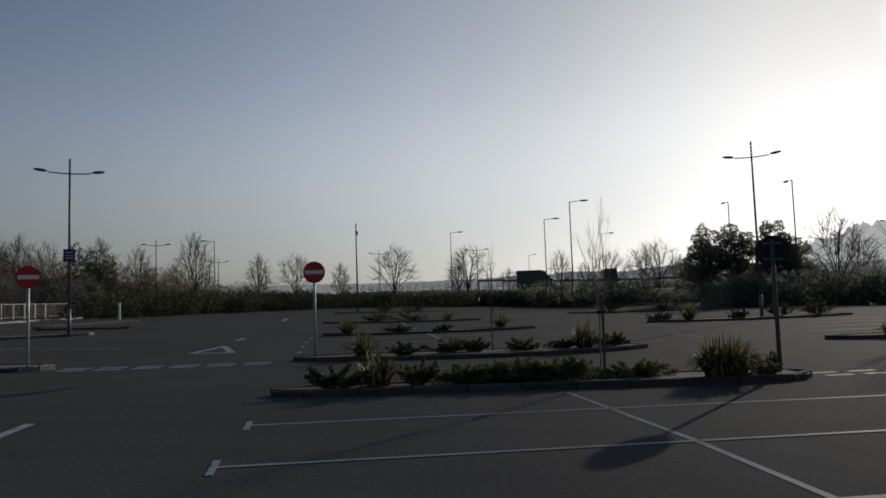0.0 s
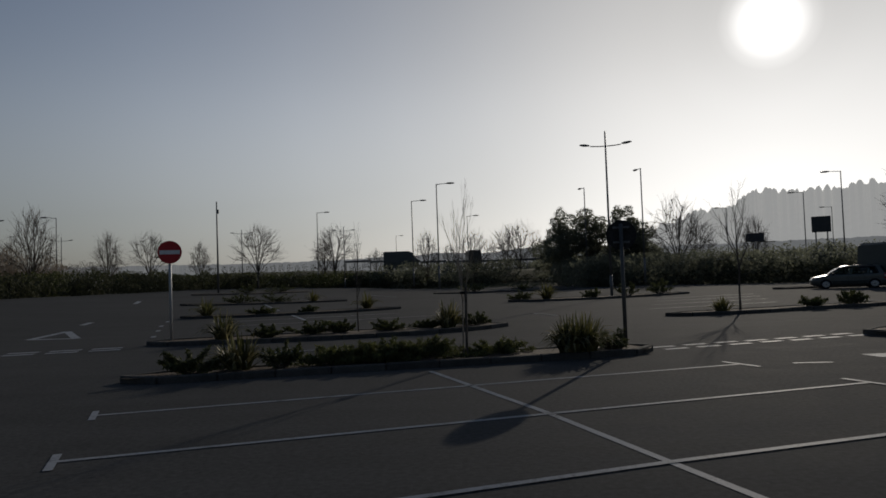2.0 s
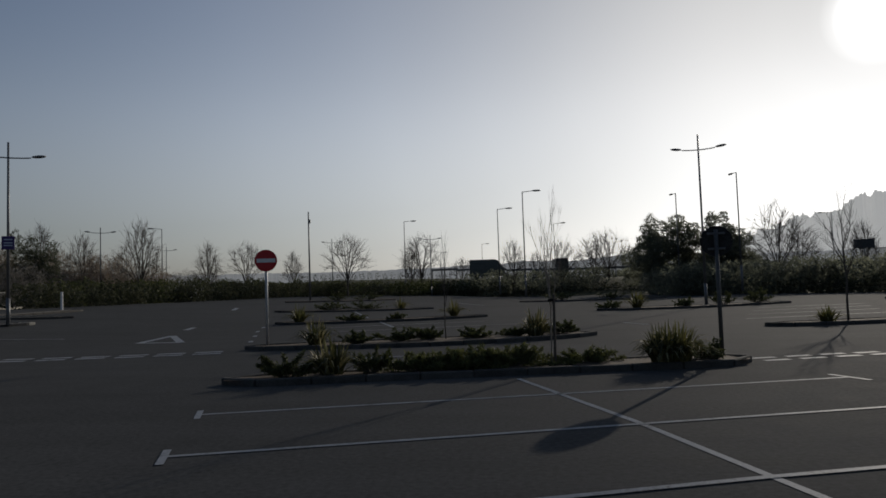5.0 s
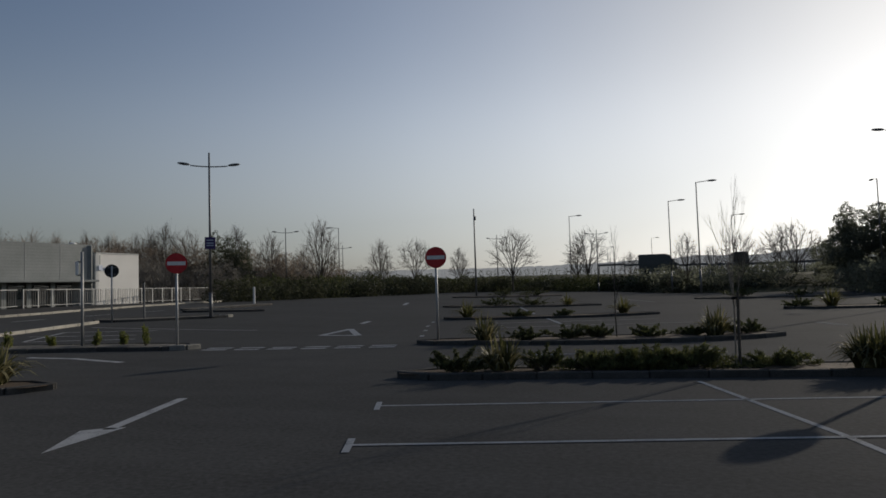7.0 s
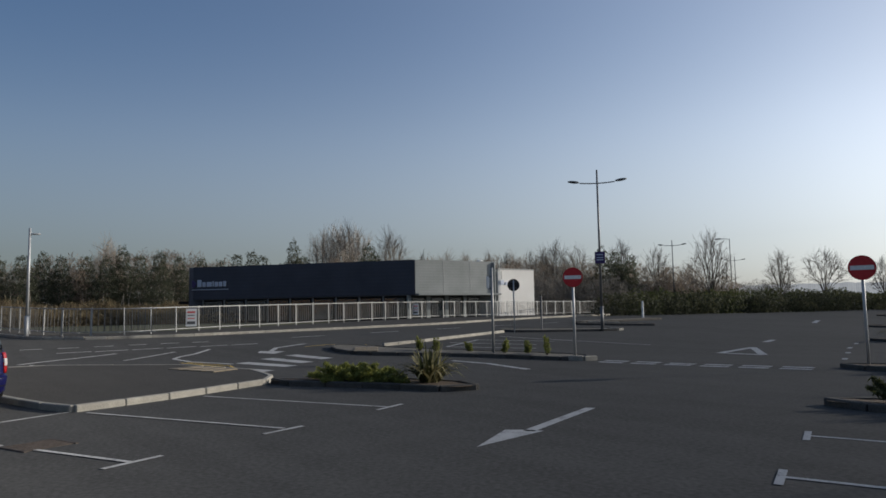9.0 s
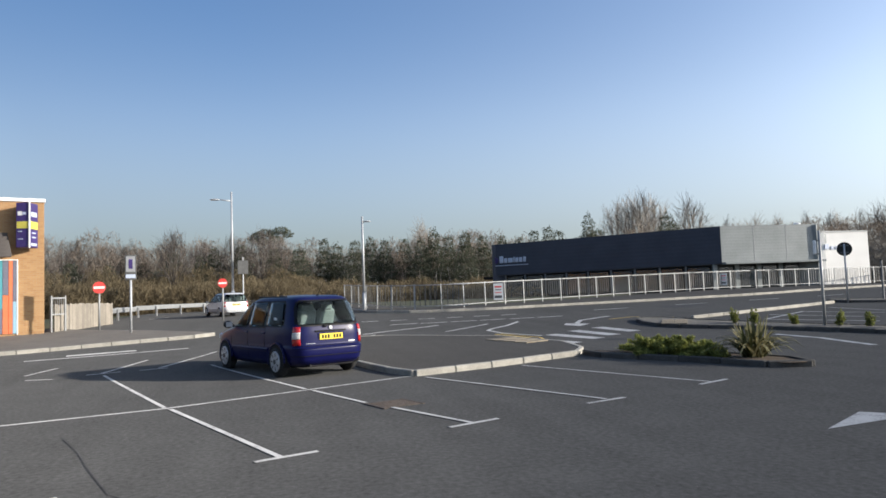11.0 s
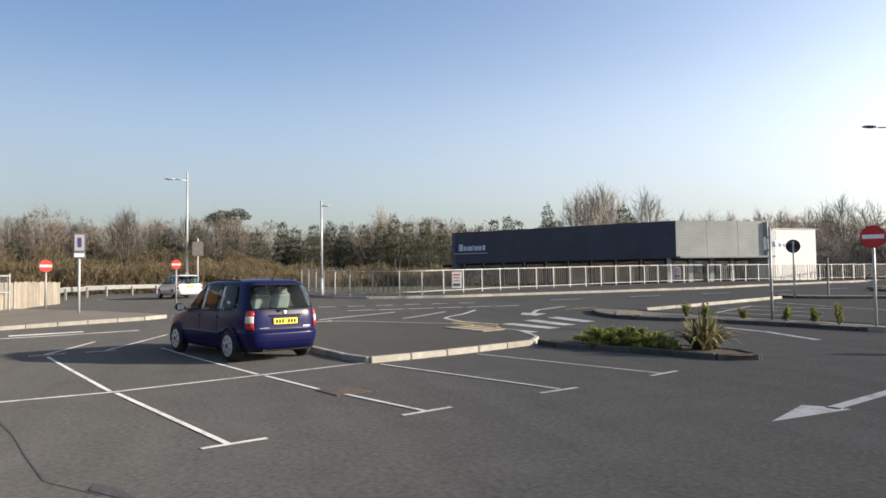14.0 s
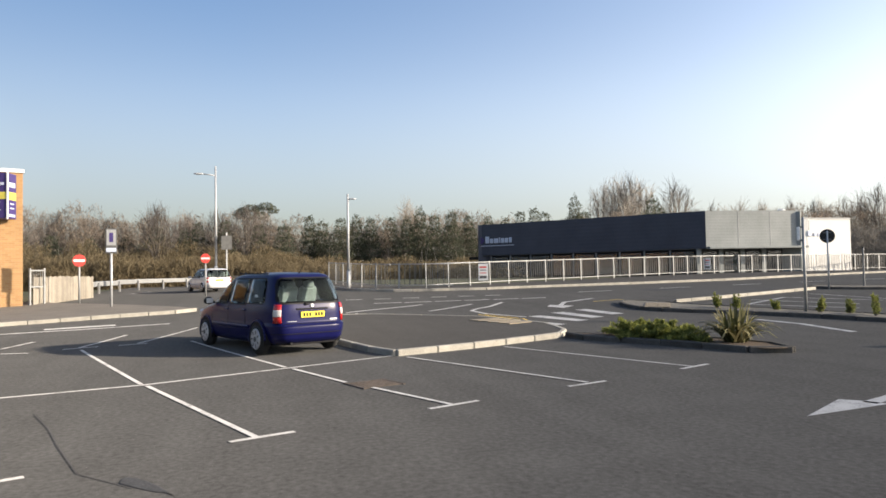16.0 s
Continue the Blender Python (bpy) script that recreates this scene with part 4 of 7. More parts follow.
# notice on a post by the shop
ob = thing("parking_notice", "tall grey and white notice on a steel post", "notice", Matrix.Translation((-28.64, -4.51, gz(-28.64, -4.51) + 0.1)) @ Matrix.Rotation(toward(-28.6, -4.5), 4, 'Z'))
bm = bmesh.new()
tube(bm, (0, 0, -0.1), (0, 0, 2.2), 0.045, 0.045, 12)
part("post", bm, M["steel"], ob, smooth=True)
bm = bmesh.new()
box(bm, (0.05, 0, 2.5), (0.03, 0.4, 0.95), 0, 0.01)
bd = part("board", bm, M["signback"], ob)
for c, s, mt in (((0.07, 0, 2.63), (0.006, 0.32, 0.6), "rail"), ((0.075, 0, 2.63), (0.006, 0.14, 0.36), "purple"), ((0.07, 0, 2.16), (0.006, 0.34, 0.14), "logo")):
    bm = bmesh.new()
    box(bm, c, s)
    part("print_bar", bm, M[mt], bd)
# small sign plate on a post behind the exit
ob = thing("sign_plate", "grey back of a square sign on the lamp post", "road sign", Matrix.Translation((-42.1, -0.55, gz(-42, -0.9))))
bm = bmesh.new()
tube(bm, (0, 0, -0.1), (0, 0, 3.4), 0.04, 0.04, 10)
part("post", bm, M["steel"], ob)
bm = bmesh.new()
box(bm, (0.06, 0, 2.8), (0.02, 0.6, 0.8), radians(10), 0.006)
part("plate", bm, M["signback"], ob)
ob = thing("slim_post", "slim dark steel post on a narrow island", "post", Matrix.Translation((-25.0, 27.6, gz(-25, 27.6) + 0.08)))
bm = bmesh.new()
tube(bm, (0, 0, -0.1), (0, 0, 1.75), 0.045, 0.045, 10)
part("post", bm, M["darksteel"], ob)
bm = bmesh.new()
tube(bm, (0, 0, 1.75), (0, 0, 1.8), 0.06, 0.04, 10)
part("cap", bm, M["black"], ob)
ob = thing("bollard", "slim pale marker post at the car park edge", "bollard", Matrix.Translation((-31.6, 45.8, gz(-31.6, 45.8))))
bm = bmesh.new()
tube(bm, (0, 0, -0.05), (0, 0, 1.25), 0.09, 0.08, 10)
part("post", bm, M["white"], ob)

# ---------------------------------------------------------------- railings
SEC = 1.3
def railing_section(m, length=SEC, mat="rail"):
    ob = thing("railing", "galvanised steel pedestrian railing with upright bars", "railing", m, "railings along the footway")
    bm = bmesh.new()
    box(bm, (0, 0, 0.62), (0.042, 0.042, 1.25), 0, 0.004)
    part("post", bm, M[mat], ob)
    for nm, z, s in (("top_rail", 1.2, 0.044), ("bottom_rail", 0.16, 0.035)):
        bm = bmesh.new()
        box(bm, (length / 2, 0, z), (length - 0.062, s, s), 0, 0.004)
        part(nm, bm, M[mat], ob)
    me = None
    for i in range(1, 10):
        if me is None:
            bm = bmesh.new()
            box(bm, (0, 0, 0.68), (0.013, 0.013, 0.98))
            me = finish("bar", bm, M["signback"])
        q = new("bar", me)
        q.parent, q.location = ob, (length * i / 10, 0, 0)
    return ob


def railing_line(pts, proto=None):
    q = resample(pts, SEC, False)
    for a, b in zip(q, q[1:]):
        za, zb = gz(*a) + 0.11, gz(*b) + 0.11
        d = b - a
        m = Matrix.Translation((a.x, a.y, za)) @ Matrix.Rotation(math.atan2(d.y, d.x), 4, 'Z') @ Matrix.Rotation(-math.atan2(zb - za, d.length), 4, 'Y') @ Matrix.Diagonal((d.length / SEC, 1, 1, 1))
        proto = copy_thing(proto, m) if proto else railing_section(m)
    return proto


RAIL = [(-33.0, 9.0), (-33.9, 11.9), (-35.1, 15.0), (-36.3, 19.2), (-38.0, 25.0), (-39.4, 30.1), (-39.9, 32.0)]
pr = railing_line(RAIL)
railing_line([(-41.0, 5.2), (-36.2, 6.0), (-34.0, 6.9), (-33.0, 9.0)], pr)
railing_line([(-40.2, 33.2), (-40.8, 36), (-41.3, 39.5), (-41.7, 43), (-42.1, 47), (-42.9, 53)], pr)


def rail_notice(x, y, w, h, z):
    f = toward(x, y)
    ob = thing("railing_notice", "white rectangular notice fixed to railings", "notice", Matrix.Translation((x, y, gz(x, y) + 0.11)) @ Matrix.Rotation(f, 4, 'Z'))
    bm = bmesh.new()
    box(bm, (0.1, 0, z), (0.012, w, h), 0, 0.003)
    b = part("board", bm, M["white"], ob)
    for dz, ww, hh, mt in ((h * 0.3, 0.7, 0.09, "redpale"), (h * 0.12, 0.6, 0.05, "signback"), (-0.05 * h, 0.62, 0.05, "redpale"), (-h * 0.3, 0.72, 0.16, "signback")):
        bm = bmesh.new()
        box(bm, (0.11, 0, z + dz), (0.006, w * ww, h * hh))
        part("print_bar", bm, M[mt], b)


rail_notice(-34.05, 12.35, 0.52, 0.86, 0.68)
rail_notice(-39.35, 30.0, 0.42, 0.75, 0.68)
# crash barrier by the exit road
gr = thing("crash_barrier", "galvanised steel crash barrier along the exit road", "crash barrier")
gp = [(-37.5, -7.6), (-44.5, -7.8), (-51.5, -6.4), (-58.5, -3.2), (-66, 0.8)]
q = resample(gp, 3.2, False)
for a, b in zip(q, q[1:]):
    d = b - a
    bm = bmesh.new()
    m = Matrix.Translation((a.x, a.y, gz(*a))) @ Matrix.Rotation(math.atan2(d.y, d.x), 4, 'Z')
    for dz in (0.0, 0.17):
        box(bm, (d.length / 2, 0.02, 0.52 + dz), (d.length - 0.01, 0.05, 0.12), 0, 0.02, m)
    box(bm, (d.length / 2, 0, 0.605), (d.length - 0.01, 0.03, 0.07), 0, 0, m)
    part("beam", bm, M["rail"], gr)
    bm = bmesh.new()
    box(bm, (0.1, -0.08, 0.33), (0.1, 0.1, 0.66), 0, 0, m)
    part("post", bm, M["rail"], gr)

# ---------------------------------------------------------------- fence and gate by the shop
fn = thing("timber_fence", "weathered close-board timber fence beside the shop", "fence")
fa, fb = Vector((-31.15, -7.78)), Vector((-37.2, -6.7))
nb = 43
for i in range(nb):
    q = fa.lerp(fb, (i + 0.5) / nb)
    d = fb - fa
    bm = bmesh.new()
    hh = 1.18 + random.uniform(-0.03, 0.03) - 0.15 * i / nb
    box(bm, (q.x, q.y, gz(*q) + hh / 2 + 0.02), (d.length / nb - 0.012, 0.025, hh), math.atan2(d.y, d.x), 0.004)
    part("fence_board", bm, M["wood"], fn)
for z in (0.3, 0.9):
    bm = bmesh.new()
    c = (fa + fb) / 2
    box(bm, (c.x - 0.02, c.y - 0.05, gz(*c) + z), (5.6, 0.05, 0.09), math.atan2(d.y, d.x))
    part("fence_rail", bm, M["wood"], fn)
gt = thing("metal_gate", "grey metal gate of upright bars at the shop corner", "gate", Matrix.Translation((-30.95, -7.85, gz(-31, -7.9) + 0.1)) @ Matrix.Rotation(radians(150), 4, 'Z'))
for x in (0.0, 0.72):
    bm = bmesh.new()
    box(bm, (x, 0, 0.72), (0.07, 0.07, 1.5), 0, 0.005)
    part("post", bm, M["rail"], gt)
for z in (0.72, 1.38):
    bm = bmesh.new()
    box(bm, (0.36, 0, z), (0.65, 0.04, 0.05))
    part("gate_rail", bm, M["rail"], gt)
for i in range(6):
    bm = bmesh.new()
    box(bm, (0.1 + i * 0.105, 0, 1.05), (0.014, 0.014, 0.62))
    part("bar", bm, M["rail"], gt)
strip([(-43.6, -5.9), (-45.6, -5.0)], 0.14)


# ---------------------------------------------------------------- buildings
def wall_run(parent, name, a, b, z0, z1, mat, thick=0.3, label=""):
    """A wall from a to b in the plan, with its thickness behind the line."""
    a, b = Vector(a), Vector(b)
    d = b - a
    bm = bmesh.new()
    box(bm, (d.length / 2, thick / 2, (z1 - z0) / 2), (d.length, thick, z1 - z0), 0, 0.01)
    ob = part(name, bm, M[mat], parent, label)
    ob.matrix_basis = Matrix.Translation((a.x, a.y, z0)) @ Matrix.Rotation(math.atan2(d.y, d.x), 4, 'Z')
    return ob


# takeaway: dark blue front, silver side, recessed glazed ground floor
take = thing("takeaway_building", "single-storey takeaway with dark blue and silver cladding", "building")
LFT, CRN, RGT = Vector((-60.6, 21.3)), Vector((-44.4, 33.75)), Vector((-43.3, 41.5))
BCK = LFT + RGT - CRN
wall_run(take, "front_cladding", LFT, CRN, 2.95, 5.78, "cladding", 0.4, "dark blue ribbed cladding")
wall_run(take, "side_cladding", CRN, RGT, 3.05, 5.78, "greyclad", 0.4, "silver ribbed cladding")
wall_run(take, "back_wall", RGT, BCK, 0.6, 5.7, "greyclad", 0.3)
wall_run(take, "end_wall", BCK, LFT, 0.6, 5.7, "cladding", 0.3)
ctr = (LFT + RGT) / 2
ins = [p.lerp(ctr, 0.1) for p in (LFT, CRN, RGT, BCK)]
wall_run(take, "shopfront", ins[0], ins[1], 0.6, 3.0, "black", 0.2, "dark recessed shopfront")
wall_run(take, "side_front", ins[1], ins[2], 0.6, 3.1, "signback", 0.2, "shaded recessed side front")
bm = bmesh.new()
prism(bm, [tuple(p) for p in (LFT.lerp(ctr, 0.02), CRN.lerp(ctr, 0.02), RGT.lerp(ctr, 0.02), BCK.lerp(ctr, 0.02))], 5.3, 5.5)
part("roof", bm, M["signback"], take)
bm = bmesh.new()
prism(bm, [tuple(p) for p in (LFT.lerp(ctr, 0.015), CRN.lerp(ctr, 0.015), RGT.lerp(ctr, 0.015), BCK.lerp(ctr, 0.015))], 2.92, 2.945)
part("soffit", bm, M["darksteel"], take)
d = RGT - CRN
wall_run(take, "canopy", CRN + d * 0.02 + Vector((0.5, -0.2)), RGT + Vector((0.7, 0)), 2.9, 3.06, "greyclad", 0.9, "thin silver canopy edge")
wall_run(take, "side_canopy", LFT + (LFT - CRN) * 0.05, LFT + (CRN - LFT) * 0.02, 2.6, 2.85, "black", 1.2)
for i in range(9):
    p = ins[0].lerp(ins[1], (i + 0.5) / 9)
    w = wall_run(take, "window", p + (ins[0] - ins[1]) * 0.045 + Vector((0.12, -0.16)), p + (ins[1] - ins[0]) * 0.045 + Vector((0.12, -0.16)), 1.1, 2.75, "pane", 0.04)
    q = ins[0].lerp(ins[1], i / 9)
    wall_run(take, "mullion", q + Vector((0.14, -0.2)), q + (ins[1] - ins[0]).normalized() * 0.12 + Vector((0.14, -0.2)), 0.9, 2.9, "darksteel", 0.12)
for i in range(4):
    q = ins[1].lerp(ins[2], (i + 0.2) / 4)
    e = (ins[2] - ins[1]).normalized()
    wall_run(take, "window", q + Vector((0.22, -0.03)), q + e * 1.1 + Vector((0.22, -0.03)), 1.2, 2.7, "pane", 0.05)
    wall_run(take, "pier", q - e * 0.5 + Vector((0.25, -0.03)), q - e * 0.15 + Vector((0.25, -0.03)), 0.8, 2.95, "greyclad", 0.15)
for i in (1, 2):
    q = CRN.lerp(RGT, i / 3)
    e = (RGT - CRN).normalized()
    wall_run(take, "panel_joint", q + Vector((0.012, 0)), q + e * 0.05 + Vector((0.012, 0)), 3.06, 5.78, "rail", 0.05)
# shop sign: plain shapes in place of its lettering
e = (CRN - LFT).normalized()
out = Vector((e.y, -e.x))
sg = thing("shop_sign", "pale blue shop sign shapes on dark cladding", "sign", Matrix.Translation((LFT.x + out.x * 0.05, LFT.y + out.y * 0.05, 4.1)) @ Matrix.Rotation(math.atan2(e.y, e.x), 4, 'Z'))
bm = bmesh.new()
box(bm, (0, 0, 0), (0.5, 0.06, 0.5), 0, 0.03, Matrix.Translation((0.42, 0, 0.22)) @ Matrix.Rotation(radians(38), 4, 'Y'))
part("sign_shape", bm, M["purple"], sg, "tilted plain block")
for x, w, hh in ((1.05, 0.42, 0.62), (1.5, 0.34, 0.42), (2.0, 0.5, 0.42), (2.38, 0.13, 0.5), (2.68, 0.34, 0.42), (3.08, 0.34, 0.42), (3.48, 0.3, 0.46)):
    bm = bmesh.new()
    box(bm, (x, 0, hh / 2 - 0.05), (w, 0.06, hh), 0, 0.03)
    part("sign_shape", bm, M["logo"], sg)
bm = bmesh.new()
box(bm, (2.05, 0, -0.28), (3.6, 0.05, 0.06), 0, 0.01)
part("underline", bm, M["logo"], sg)
# white block next to it
wb = thing("white_building", "plain white rendered flat-roofed block", "building")
A, B = Vector((-43.2, 41.7)), Vector((-43.0, 45.9))
C, D = Vector((-54, 48.5)), Vector((-54, 43.8))
for nm, a, b in (("front_wall", A, B), ("side_wall", B, C), ("back_wall", C, D), ("end_wall", D, A)):
    wall_run(wb, nm, a, b, 0.7, 5.1, "render", 0.3)
bm = bmesh.new()
prism(bm, [tuple(p.lerp((A + C) / 2, 0.04)) for p in (A, B, C, D)], 4.8, 4.95)
part("roof", bm, M["signback"], wb)
wall_run(wb, "coping", A + Vector((0.05, 0)), B + Vector((0.05, 0)), 5.1, 5.2, "rail", 0.4)
wall_run(wb, "grey_panel", A + Vector((0.02, 0.1)), A + Vector((0.03, 2.0)), 4.25, 5.0, "greyclad", 0.1, "grey cladding panel")
ws = thing("wall_sign", "small pale sign shapes on the white wall", "sign")
for yy, zz, s in ((0.4, 4.0, 0.35), (0.9, 3.92, 0.22), (1.3, 3.9, 0.22), (1.75, 3.92, 0.25)):
    bm = bmesh.new()
    box(bm, (A.x + 0.08, A.y + yy, zz), (0.06, s, s * 1.1))
    part("sign_shape", bm, M["logo"], ws)
bm = bmesh.new()
bmesh.ops.create_uvsphere(bm, u_segments=10, v_segments=6, radius=0.3, matrix=Matrix.Translation((-44.3, 40.6, 5.85)) @ Matrix.Diagonal((1, 1, 0.4, 1)))
tube(bm, (-44.3, 40.6, 5.45), (-44.3, 40.6, 5.8), 0.05)
tagged(part("roof_vent", bm, M["white"]), "small white vent on the flat roof", "roof vent")

# brick shop at the corner
bs = thing("brick_shop", "buff brick shop with colourful panels and a purple box sign", "building")
P = Vector((-30.72, -8.04))
fd = Vector((0.33, -0.944))
gb = gz(-30.7, -8) + 0.05
wall_run(bs, "front_wall", P + fd * 6, P, gb, gb + 5.3, "brick", 0.35)
wall_run(bs, "side_wall", P, P + Vector((-0.944, -0.33)) * 18, gb, gb + 5.3, "brick", 0.35)
wall_run(bs, "back_wall", P + Vector((-0.944, -0.33)) * 18, P + Vector((-0.944, -0.33)) * 18 + fd * 6, gb, gb + 5.3, "brick", 0.35)
wall_run(bs, "end_wall", P + Vector((-0.944, -0.33)) * 18 + fd * 6, P + fd * 6, gb, gb + 5.3, "brick", 0.35)
nrm = Vector((0.944, 0.33))
wall_run(bs, "coping", P + fd * 6 + nrm * 0.06, P + nrm * 0.06 - fd * 0.05, gb + 5.3, gb + 5.44, "white", 0.5, "white roof coping")
bm = bmesh.new()
b0 = P - nrm * 0.4
prism(bm, [tuple(b0), tuple(b0 - nrm * 17.2), tuple(b0 - nrm * 17.2 + fd * 5.6), tuple(b0 + fd * 5.6)], gb + 5.0, gb + 5.15)
part("roof", bm, M["signback"], bs)
for s0, s1, z0, z1, mt, nm in ((0.95, 1.08, 0.1, 1.35, "paleblue", "panel"), (0.95, 1.08, 1.36, 2.95, "slate", "panel"), (1.085, 1.22, 0.1, 2.95, "orange", "panel"), (1.225, 1.42, 0.1, 1.6, "orange", "panel"), (1.225, 1.42, 1.61, 2.95, "slate", "panel"),
                               (1.425, 1.8, 0.1, 1.05, "slate", "panel"), (1.425, 1.8, 1.06, 2.95, "teal", "panel"), (1.81, 2.7, 0.1, 2.95, "orange", "panel"), (2.8, 4.2, 0.1, 2.95, "pane", "window"), (4.3, 5.8, 0.1, 2.95, "pane", "window"), (0.9, 0.945, 0.05, 3.0, "white", "frame_post"), (0.945, 2.72, 2.96, 3.0, "white", "frame_head")):
    wall_run(bs, nm, P + fd * s1 + nrm * 0.05, P + fd * s0 + nrm * 0.05, gb + z0, gb + z1, mt, 0.08)
for k in range(6):  # sloping canopy: rows of dark tiles, each tucked under the one above
    wall_run(bs, "tile_row", P + fd * 5.9 + nrm * (0.9 - 0.14 * k), P + fd * (1.16 + 0.02 * k) + nrm * (0.9 - 0.14 * k), gb + 3.05 + 0.16 * k, gb + 3.05 + 0.16 * k + 0.19, "rooftile", 0.2)
bx = thing("box_sign", "projecting purple box sign with yellow band", "sign", Matrix.Translation((P.x + fd.x * 0.8 + nrm.x * 0.35, P.y + fd.y * 0.8 + nrm.y * 0.35, gb + 3.45)) @ Matrix.Rotation(math.atan2(nrm.y, nrm.x) - 0.5, 4, 'Z'))
bm = bmesh.new()
box(bm, (0, 0.2, 0.85), (0.7, 0.5, 1.75), 0, 0.02)
bd = part("sign_box", bm, M["purple"], bx)
for c, s, mt in (((0.356, 0.2, 0.85), (0.01, 0.42, 0.27), "lemon"), ((0.356, 0.1, 1.3), (0.01, 0.16, 0.16), "white"), ((0.356, 0.26, 1.3), (0.01, 0.12, 0.1), "logo"), ((0.356, 0.1, 0.6), (0.01, 0.16, 0.03), "logo"), ((0.356, 0.12, 0.3), (0.01, 0.2, 0.03), "logo"),
                 ((0.0, 0.456, 0.85), (0.6, 0.01, 0.3), "lemon"), ((0.0, 0.456, 1.28), (0.45, 0.01, 0.18), "logo"), ((0.0, 0.456, 0.55), (0.3, 0.01, 0.05), "logo"), ((0.0, 0.456, 0.38), (0.3, 0.01, 0.05), "logo"), ((0.0, 0.456, 0.1), (0.45, 0.01, 0.1), "logo")):
    bm = bmesh.new()
    box(bm, c, s)
    part("print_bar", bm, M[mt], bd)
bm = bmesh.new()
box(bm, (0.36, 0.455, 0.85), (0.05, 0.05, 1.8), 0, 0.005)
part("edge_trim", bm, M["white"], bx)


# ---------------------------------------------------------------- vehicles
def loft(bm, rows):
    """Skin a row of closed cross-sections and cap the ends."""
    rings = [[bm.verts.new(p) for p in r] for r in rows]
    n = len(rings[0])
    for a, b in zip(rings, rings[1:]):
        for i in range(n):
            bm.faces.new((a[i], a[(i + 1) % n], b[(i + 1) % n], b[i]))
    bm.faces.new(rings[0][::-1]), bm.faces.new(rings[-1])
    bmesh.ops.recalc_face_normals(bm, faces=bm.faces[:])


def quad_part(name, pts, mat, parent, depth=0.012, label=""):
    """A thin curved-free panel with thickness, from four or more corners."""
    bm = bmesh.new()
    f = bm.faces.new([bm.verts.new(p) for p in pts])
    bm.normal_update()
    r = bmesh.ops.extrude_face_region(bm, geom=[f])
    nn = f.normal.copy()
    bmesh.ops.translate(bm, vec=nn * depth, verts=[v for v in r["geom"] if isinstance(v, bmesh.types.BMVert)])
    bmesh.ops.recalc_face_normals(bm, faces=bm.faces[:])
    return part(name, bm, M[mat], parent, label)


LEVELS = ((0.2, -1.9, 1.86, 0.7), (0.25, -2.04, 2.02, 0.78), (0.32, -2.12, 2.12, 0.825), (0.45, -2.155, 2.16, 0.855), (0.565, -2.155, 2.16, 0.87), (0.6, -2.135, 2.15, 0.872), (0.625, -2.085, 2.13, 0.866), (0.75, -2.075, 2.05, 0.866),
          (0.82, -2.07, 1.9, 0.864), (0.88, -2.064, 1.68, 0.858), (0.93, -2.056, 1.42, 0.85), (0.98, -2.045, 1.22, 0.84), (1.1, -2.01, 1.06, 0.81), (1.3, -1.94, 0.78, 0.745), (1.46, -1.87, 0.52, 0.69), (1.53, -1.82, 0.38, 0.655), (1.575, -1.75, 0.22, 0.6),
          (1.605, -1.6, 0.02, 0.5), (1.625, -1.3, -0.25, 0.32), (1.632, -0.95, -0.55, 0.12))


def hull(z):
    """Rear x, front x and half width of the car's body at height z."""
    for a, b in zip(LEVELS, LEVELS[1:]):
        if a[0] <= z <= b[0]:
            f = (z - a[0]) / (b[0] - a[0])
            return tuple(a[i] + (b[i] - a[i]) * f for i in (1, 2, 3))
    return LEVELS[-1][1:]


def hull_point(t, z, out=0.0):
    """A point of the body's skin: t goes once round the plan outline, from the middle of the tail to the right side, the nose and the left side."""
    xr, xf, w = hull(z)
    a = math.tau * t
    c, s = -math.cos(a), -math.sin(a)
    e = 0.37 if c < 0 else 0.42
    half, mid = (xf - xr) / 2 + out, (xf + xr) / 2
    return Vector((mid + half * math.copysign(abs(c) ** e, c), (w + out) * math.copysign(abs(s) ** 0.26, s), z))


def rear_x(y, z, out=0.0):
    xr, xf, w = hull(z)
    half, mid = (xf - xr) / 2 + out, (xf + xr) / 2
    q = min(0.999, abs(y) / (w + out)) ** (1 / 0.26)
    return mid - half * (1 - q * q) ** (0.5 * 0.37)


def side_y(x, z, out=0.0):
    xr, xf, w = hull(z)
    half, mid = (xf - xr) / 2 + out, (xf + xr) / 2
    q = min(0.999, abs(x - mid) / half) ** (1 / (0.37 if x < mid else 0.42))
    return (w + out) * (1 - q * q) ** (0.5 * 0.26)


# window outlines: low and high edge, then the limits at the low and the high edge, and the rounding
SIDE_WINDOWS = (("front_side_window", 1.0, 1.485, 0.1, 1.0, 0.12, 0.4), ("rear_side_window", 1.0, 1.49, -0.74, 0.04, -0.7, 0.06), ("quarter_window", 1.02, 1.49, -1.6, -0.84, -1.46, -0.8))
REAR_WINDOW = (1.03, 1.5, 0.7, 0.6)
WINDSCREEN = (1.02, 1.49, 0.7, 0.56)


def limits(z, z0, z1, a0, b0, a1, b1, r=0.07):
    """The ends of a window's row at height z, its corners rounded."""
    f = (z - z0) / (z1 - z0)
    a, b = a0 + (a1 - a0) * f, b0 + (b1 - b0) * f
    edge = min(z - z0, z1 - z)
    cut = r - math.sqrt(max(0.0, r * r - (r - edge) ** 2)) if edge < r else 0.0
    return a + cut, b - cut


